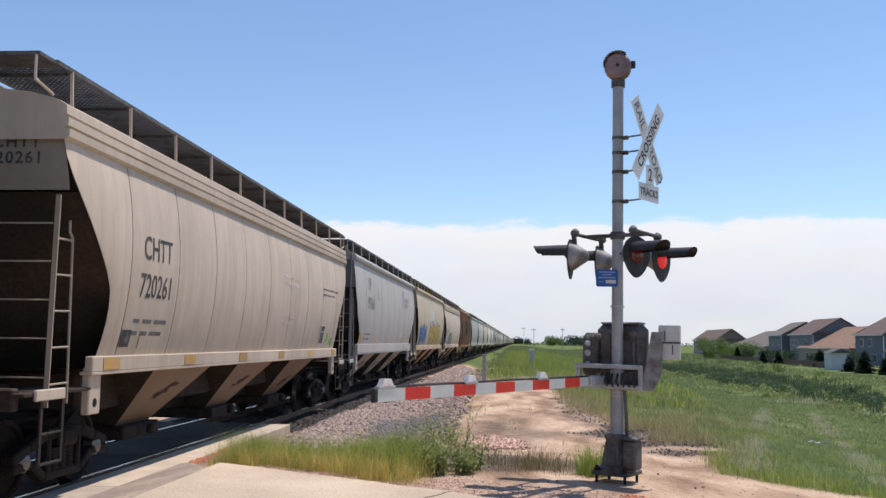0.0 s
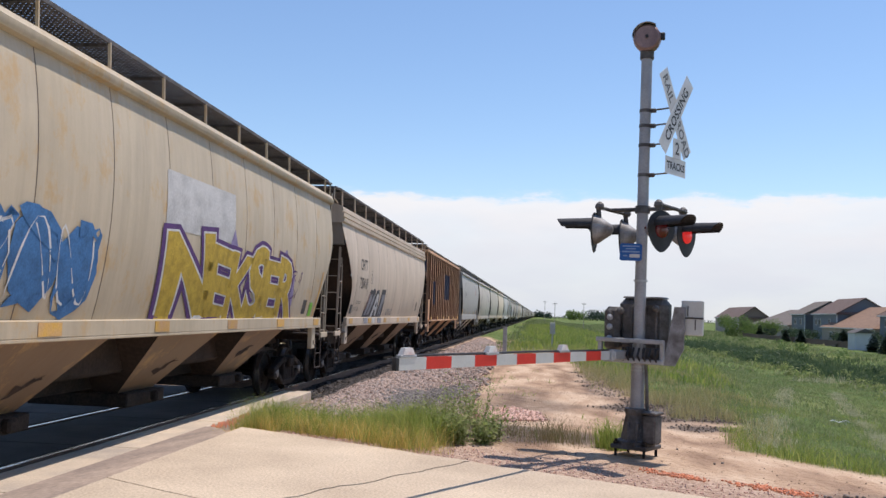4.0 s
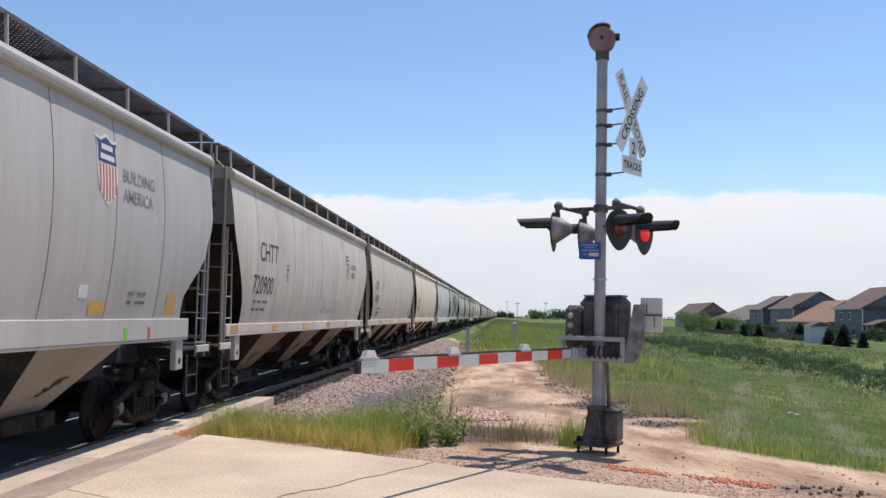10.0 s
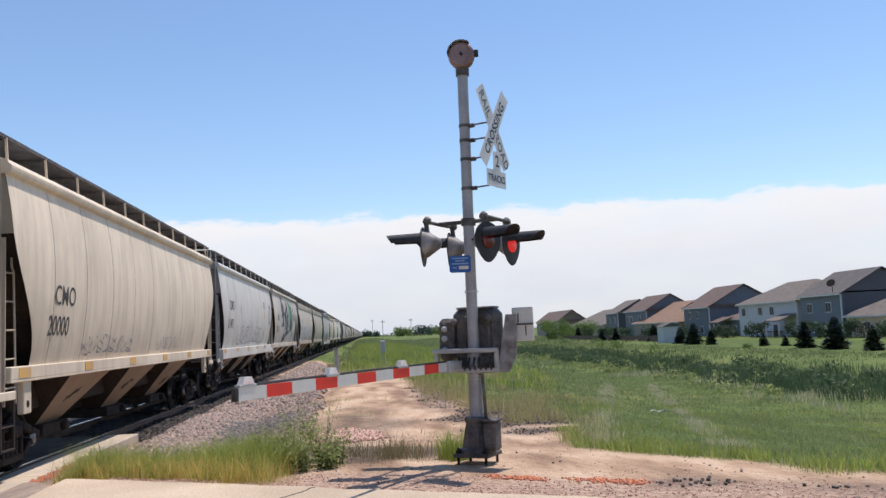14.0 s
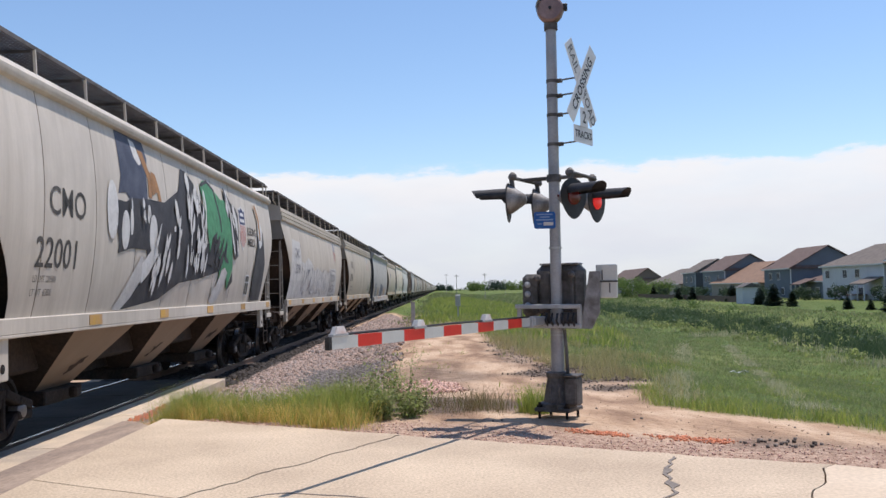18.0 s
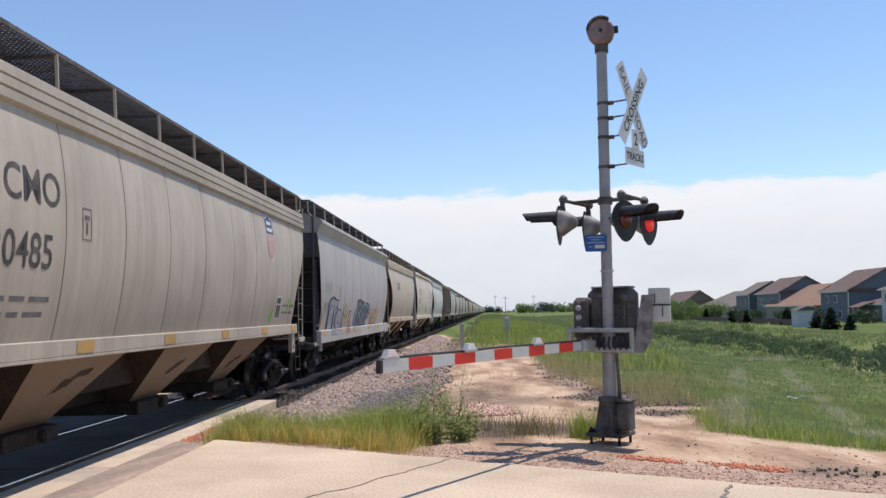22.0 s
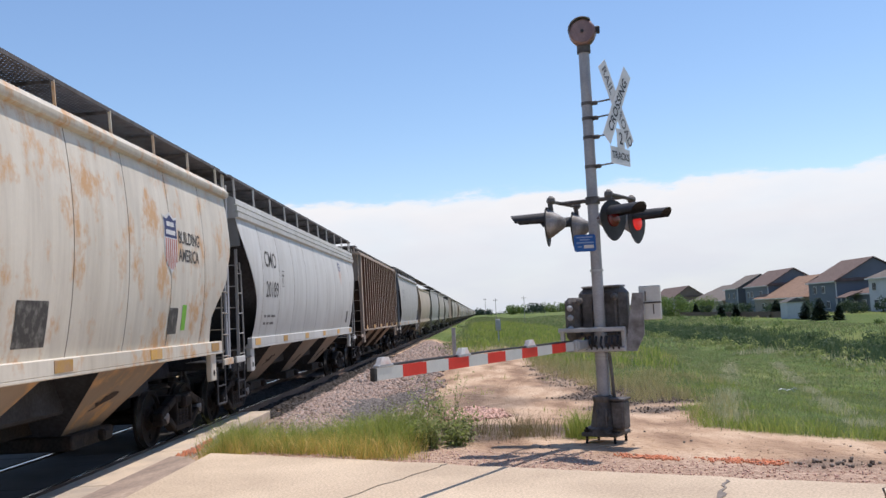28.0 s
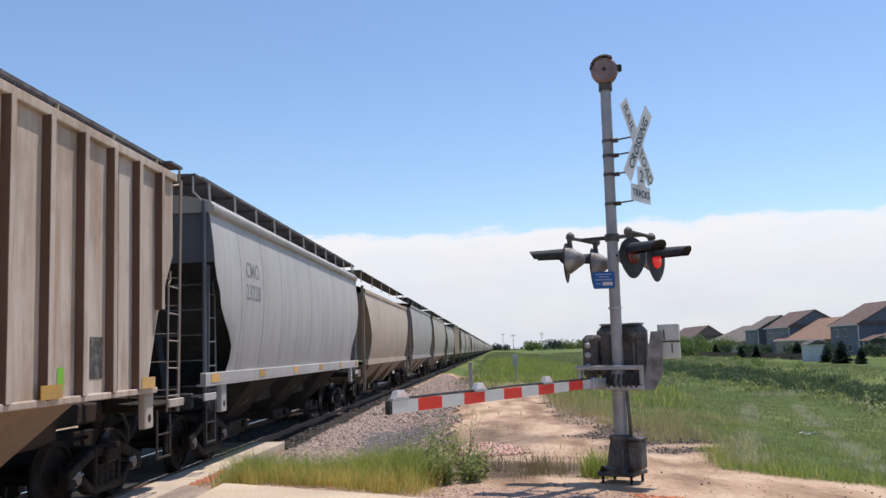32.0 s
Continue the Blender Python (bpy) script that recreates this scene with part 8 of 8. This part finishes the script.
            lm.rod((0, 0, h * (0.3 + 0.04 * b)), (math.cos(a) * w * 0.3, math.sin(a) * w * 0.3, h * (0.6 + 0.04 * b)), 0.012 * h, 5, 0.004 * h)
        part("limbs", lm, BARK, ob)["kind"] = "stuff"
    v, f = [], []
    clumps = [(rnd.uniform(-0.36, 0.36) * w, rnd.uniform(-0.36, 0.36) * w, h * rnd.uniform(0.35 if trunk else 0.15, 0.85), rnd.uniform(0.14, 0.26) * w) for _ in range(14)]
    for q in range(leaves):
        cx, cy, cz, r = rnd.choice(clumps)
        d = Vector((rnd.gauss(0, 1), rnd.gauss(0, 1), rnd.gauss(0, 0.8))).normalized() * r * rnd.uniform(0.6, 1.05)
        c = Vector((cx, cy, cz)) + d
        a = Vector((rnd.uniform(-1, 1), rnd.uniform(-1, 1), rnd.uniform(-1, 1))).normalized() * leaf * rnd.uniform(0.5, 1)
        b = a.cross(d).normalized() * leaf * 0.4
        k = len(v)
        v += [tuple(c - a), tuple(c + b), tuple(c + a), tuple(c - b)]
        f.append([k, k + 1, k + 2, k + 3])
    part("crown", scatter_mesh("crown", v, f, mat), None, ob)["kind"] = "stuff"
    return ob


leafy(47, 222, -1.7, 9, 4.6, 1, TREE_LEAF, "willow_bush", "light green rounded bush behind the fence", False, 4200, 0.26)
leafy(56, 235, -1.7, 8, 4.2, 2, TREE_LEAF, "willow_bush", "light green rounded bush behind the fence", False, 3600, 0.26)
for q, (tx, ty) in enumerate(((52, 190), (54, 205), (50.5, 160), (61, 103), (61.5, 111), (61, 118), (61.5, 126), (61, 139), (60, 147), (61, 155), (58, 163), (58, 95), (49, 176), (60, 172), (61, 181), (57, 198), (58, 214), (56, 228))):
    leafy(tx, ty, -1.7, 3.4, 2.4, 20 + q, SHRUB_LEAF, "shrub", "dense dark garden shrub by the fence", False, 900, 0.2)
for q, (tx, ty, w_, h_) in enumerate(((40, 1000, 24, 8), (62, 1030, 36, 9), (84, 1040, 30, 7), (4, 1150, 24, 6), (110, 1060, 28, 7))):
    leafy(tx, ty, -1.5, w_, h_, 60 + q, SPRUCE if q % 2 else TREE_LEAF, "far_tree", "distant rounded tree on the horizon", True, 700, 1.7)
rng_t = random.Random(9)
far_v, far_f = [], []
for q in range(2600):
    a = rng_t.random()
    cx, cy = -20 + 900 * a, 1500 + rng_t.uniform(-40, 40)
    h_ = 1.5 + 4.0 * abs(noise.noise(Vector((cx * 0.03, 0, 2)))) + 2
    cz = -1.5 + rng_t.uniform(0, 1) * h_
    k = len(far_v)
    for s in range(3):
        far_v.append((cx + rng_t.uniform(-2.4, 2.4), cy + rng_t.uniform(-1, 1), cz + rng_t.uniform(-1.4, 1.4)))
    far_f.append([k, k + 1, k + 2])
tagged(new("far_woods", scatter_mesh("far_woods", far_v, far_f, SPRUCE)), "dark line of distant woods", "woods", kind="stuff")

# ---- houses ----
SIDING = {}
ROOFS = {}
for nm, c in (("white", (0.54, 0.55, 0.58)), ("slate", (0.13, 0.155, 0.19)), ("greyblue", (0.17, 0.19, 0.225)), ("yellow", (0.60, 0.53, 0.34)), ("tan", (0.33, 0.29, 0.25)), ("darkgrey", (0.11, 0.115, 0.13)), ("brown", (0.20, 0.15, 0.13))):
    SIDING[nm] = material("siding_" + nm, c, 0.7, 0, 0.06, 0.6, bump=0.05)
for nm, c in (("brown", (0.15, 0.105, 0.09)), ("tan", (0.27, 0.17, 0.115)), ("grey", (0.12, 0.11, 0.105)), ("taupe", (0.17, 0.145, 0.125))):
    ROOFS[nm] = material("shingle_" + nm, c, 0.95, 0, 0.18, 1.2, fine=14, bump=0.4)
WINDOW = material("dark_window_glass", (0.02, 0.024, 0.032), 0.3, 0, 0.1, 3, bump=0, spec=0.25)
TRIM_WHITE = material("white_trim", (0.66, 0.66, 0.66), 0.6, 0, 0.05, 3, bump=0)
DECK_WOOD = material("deck_wood", (0.16, 0.11, 0.085), 0.85, 0, 0.2, 5)


def house(y0, y1, eave, ridge, wall, gable_wall, roof, style, label, depth=12.0, x0=65.0, base=-1.75, windows=((0.2, 0), (0.5, 0), (0.8, 0), (0.2, 1), (0.5, 1), (0.8, 1)), deck=None, dutch=False, porch=None):
    """A house whose rear front faces the railway (-x); the front runs from y0 (near end) to y1."""
    ob = thing("house", pose(x0, (y0 + y1) / 2, base), label, "house", "houses along the field")
    L, e, r = y1 - y0, eave - base, ridge - base
    part("wall", Geo().box((0.1, 0, e / 2 - 0.2), (0.2, L, e + 0.4)), SIDING[wall], ob)
    part("wall", Geo().box((depth - 0.1, 0, e / 2 - 0.2), (0.2, L, e + 0.4)), SIDING[wall], ob)
    for sg in (-1, 1):
        yy = sg * (L / 2 - 0.1)
        g = Geo().box((depth / 2, yy, e / 2 - 0.2), (depth - 0.41, 0.2, e + 0.4))
        if style == "gable":
            g.add([(0.2, yy - 0.1, e + 0.2), (depth - 0.2, yy - 0.1, e + 0.2), (depth / 2, yy - 0.1, r - 0.1), (0.2, yy + 0.1, e + 0.2), (depth - 0.2, yy + 0.1, e + 0.2), (depth / 2, yy + 0.1, r - 0.1)], [(0, 1, 2), (5, 4, 3), (0, 3, 4, 1), (1, 4, 5, 2), (2, 5, 3, 0)])
        part("end_wall", g, SIDING[gable_wall], ob)
    ov, th = 0.45, 0.16
    zt = e - ov * (r - e) / (depth / 2)
    if style == "gable":
        for sx in (-1, 1):
            x_e, x_r = (-ov, depth / 2) if sx < 0 else (depth + ov, depth / 2)
            v = [(x_e, -L / 2 - ov, zt), (x_r, -L / 2 - ov, r), (x_r, L / 2 + ov, r), (x_e, L / 2 + ov, zt)]
            part("roof_slope", Geo().add(v + [(a, b, c + th) for a, b, c in v], [(0, 1, 2, 3), (7, 6, 5, 4), (0, 4, 5, 1), (1, 5, 6, 2), (2, 6, 7, 3), (3, 7, 4, 0)]), ROOFS[roof], ob)
    else:
        h_ = min(L / 2, depth / 2) * 0.9
        b_ = [(-ov, -L / 2 - ov), (depth + ov, -L / 2 - ov), (depth + ov, L / 2 + ov), (-ov, L / 2 + ov)]
        top = [(depth / 2, -L / 2 + h_), (depth / 2, L / 2 - h_)]
        v = [(a, b, zt) for a, b in b_] + [(a, b, zt + th) for a, b in b_] + [(a, b, r) for a, b in top]
        part("roof", Geo().add(v, [(3, 2, 1, 0), (0, 1, 5, 4), (1, 2, 6, 5), (2, 3, 7, 6), (3, 0, 4, 7), (4, 5, 8), (5, 6, 9, 8), (6, 7, 9), (7, 4, 8, 9)]), ROOFS[roof], ob)
    if style == "gable" and dutch:
        for sg in (-1, 1):
            ya, yb = sg * (L / 2 + ov), sg * (L / 2 - 0.9)
            v = [(-ov, ya, zt + 0.02), (depth + ov, ya, zt + 0.02), (depth - 1.6, yb, e + 1.05), (1.6, yb, e + 1.05)]
            part("pent_roof", Geo().add(v + [(a, b, c + 0.18) for a, b, c in v], [(0, 1, 2, 3), (7, 6, 5, 4), (0, 4, 5, 1), (1, 5, 6, 2), (2, 6, 7, 3), (3, 7, 4, 0)]), ROOFS[roof], ob, "strip of roof under the gable")
    if porch is not None:
        v = [(-3.0, porch - 2.4, 2.5), (0.0, porch - 2.4, 3.5), (0.0, porch + 2.4, 3.5), (-3.0, porch + 2.4, 2.5)]
        part("porch_roof", Geo().add(v + [(a, b, c + 0.15) for a, b, c in v], [(0, 1, 2, 3), (7, 6, 5, 4), (0, 4, 5, 1), (1, 5, 6, 2), (2, 6, 7, 3), (3, 7, 4, 0)]), ROOFS[roof], ob)
        for q in (-2.2, 0, 2.2):
            part("porch_post", Geo().box((-2.85, porch + q, 1.25), (0.16, 0.16, 2.6)), TRIM_WHITE, ob)
    part("corner_board", Geo().box((-0.03, -L / 2 + 0.06, e / 2), (0.1, 0.16, e)), TRIM_WHITE, ob)
    part("fascia", Geo().box((-ov, 0, zt + 0.05), (0.06, L + 2 * ov, 0.2)), TRIM_WHITE, ob)
    for fy, row in windows:
        yy, zz = -L / 2 + fy * L, 1.35 + row * 2.85
        w = part("window", Geo().box((-0.04, yy, zz), (0.08, 1.5, 1.45)), TRIM_WHITE, ob)
        for s2 in (-0.36, 0.36):
            part("pane", Geo().box((-0.09, yy + s2, zz), (0.03, 0.62, 1.25)), WINDOW, w)
    part("downspout", Geo().box((-0.06, -L / 2 + 0.15, e / 2), (0.1, 0.1, e)), TRIM_WHITE, ob)
    if deck is not None:
        part("deck", Geo().box((-1.6, deck, 0.9), (3.2, 4.5, 0.15)), DECK_WOOD, ob, "brown timber deck")
        for q in range(10):
            part("baluster", Geo().box((-3.15, deck - 2.2 + q * 0.48, 1.35), (0.07, 0.09, 1.0)), DECK_WOOD, ob)
        part("rail", Geo().box((-3.15, deck, 1.87), (0.1, 4.5, 0.09)), DECK_WOOD, ob)
        for q in (-2.1, 2.1):
            part("deck_post", Geo().box((-3.1, deck + q, 0.35), (0.14, 0.14, 1.1)), DECK_WOOD, ob)
    return ob


house(98, 119, 1.2, 5.0, "yellow", "yellow", "taupe", "hip", "pale yellow single-storey house with a taupe hip roof", 15, windows=((0.15, 0), (0.45, 0), (0.75, 0), (0.92, 0)), deck=3)
house(119.8, 131.8, 4.35, 7.6, "greyblue", "darkgrey", "grey", "gable", "grey-blue two-storey house with a dark gable", 12, x0=65, windows=((0.3, 0), (0.75, 0), (0.3, 1), (0.75, 1)))
house(132.8, 154.5, 3.9, 7.2, "white", "white", "taupe", "hip", "white two-storey house with a taupe hip roof", 13, windows=((0.15, 0), (0.35, 0), (0.6, 0), (0.88, 0), (0.4, 1), (0.6, 1), (0.9, 1)), deck=-3, porch=-8)
house(168.3, 182.2, 4.0, 7.9, "slate", "slate", "brown", "gable", "slate-blue two-storey house with a brown roof", 14, windows=((0.3, 0), (0.6, 0), (0.45, 1), (0.75, 1)), dutch=True)
house(158.5, 168.2, 1.4, 3.2, "slate", "slate", "brown", "hip", "low slate-blue wing with a brown roof", 10, x0=67, windows=((0.3, 0), (0.7, 0)), porch=1)
house(185.0, 218.0, 1.45, 6.0, "tan", "tan", "tan", "hip", "tan single-storey house with a light brown hip roof", 16, windows=((0.2, 0), (0.5, 0), (0.8, 0)))
house(212.0, 230.0, 4.5, 8.0, "greyblue", "slate", "brown", "gable", "grey-blue two-storey house with a brown roof", 12, x0=66.5, windows=((0.3, 1), (0.7, 1), (0.85, 1)), dutch=True)
house(235.0, 247.0, 4.4, 7.6, "slate", "darkgrey", "taupe", "gable", "slate two-storey house with a taupe roof", 12, x0=66, windows=((0.3, 1), (0.7, 1)))
house(250.0, 291.0, 1.5, 6.0, "tan", "tan", "taupe", "hip", "tan single-storey house with a wide taupe roof", 18, x0=66, windows=((0.3, 0), (0.7, 0)))
house(306.0, 345.0, 3.4, 6.9, "tan", "brown", "brown", "gable", "brown two-storey house at the far end of the row", 10, windows=((0.3, 1), (0.7, 1)), dutch=True)
house(70.0, 94.0, 4.2, 8.3, "slate", "darkgrey", "grey", "gable", "slate two-storey house with a dark gable", 14, windows=((0.2, 0), (0.5, 0), (0.8, 0), (0.2, 1), (0.5, 1), (0.8, 1)))

shed_ = thing("garden_shed", pose(44.1, 134.4, -1.75), "small white garden shed with a grey roof", "shed")
part("wall", Geo().box((1.3, 0, 1.25), (2.6, 3.0, 2.6)), SIDING["white"], shed_)
part("roof", Geo().add([(-0.2, -1.7, 2.5), (2.8, -1.7, 2.5), (1.3, -1.7, 3.15), (-0.2, 1.7, 2.5), (2.8, 1.7, 2.5), (1.3, 1.7, 3.15)], [(0, 1, 2), (5, 4, 3), (0, 3, 4, 1), (1, 4, 5, 2), (2, 5, 3, 0)]), ROOFS["grey"], shed_)
fence = thing("garden_fence", pose(46.5, 150, -1.75), "dark wooden garden fence along the back yards", "fence")
for q in range(50):
    part("board", Geo().box((0.6, -12 + q * 1.6, 0.5 + 0.04 * (q % 3)), (0.06, 1.55, 1.0)), DECK_WOOD, fence)
dish = thing("satellite_dish", pose(64.8, 121.6, 4.5), "dark satellite dish on the roof edge", "satellite dish")
part("mount", Geo().rod((0, 0, 0), (0, 0, 1.0), 0.05, 6), STEEL_DARK, dish)
part("reflector", Geo().lathe((-0.1, 0, 1.2), (-0.6, -0.6, 0.5), [(0, 0.1), (0.08, 0.4), (0.2, 0.6)], 16), STEEL_DARK, dish, smooth=True)


def motions():
    """The train rolls towards the viewer at a steady pace and its wheels turn with it."""
    for car, s in TRAIN:
        walk(car, [(0, pose(TRACK_X, s, CAR_Z)), (32, pose(TRACK_X, s - SPEED * 32, CAR_Z))])
    # wheel turns: one row for each 72 degrees, the wheelsets of all cars turn alike
    turns = SPEED * 32 / (2 * math.pi * 0.457) * 360
    n = int(turns / 72) + 1
    lead = {}
    for wheel, y in WHEELS:
        if y not in lead:
            rows = [(32 * k / n, pose(0, y, 0.457, turns * k / n)) for k in range(n + 1)]
            walk(wheel, rows)
            lead[y] = wheel
        else:
            wheel.rotation_mode = "QUATERNION"
            keys = wheel.animation_data_create()
            keys.action = lead[y].animation_data.action
            keys.action_slot = lead[y].animation_data.action_slot


motions()
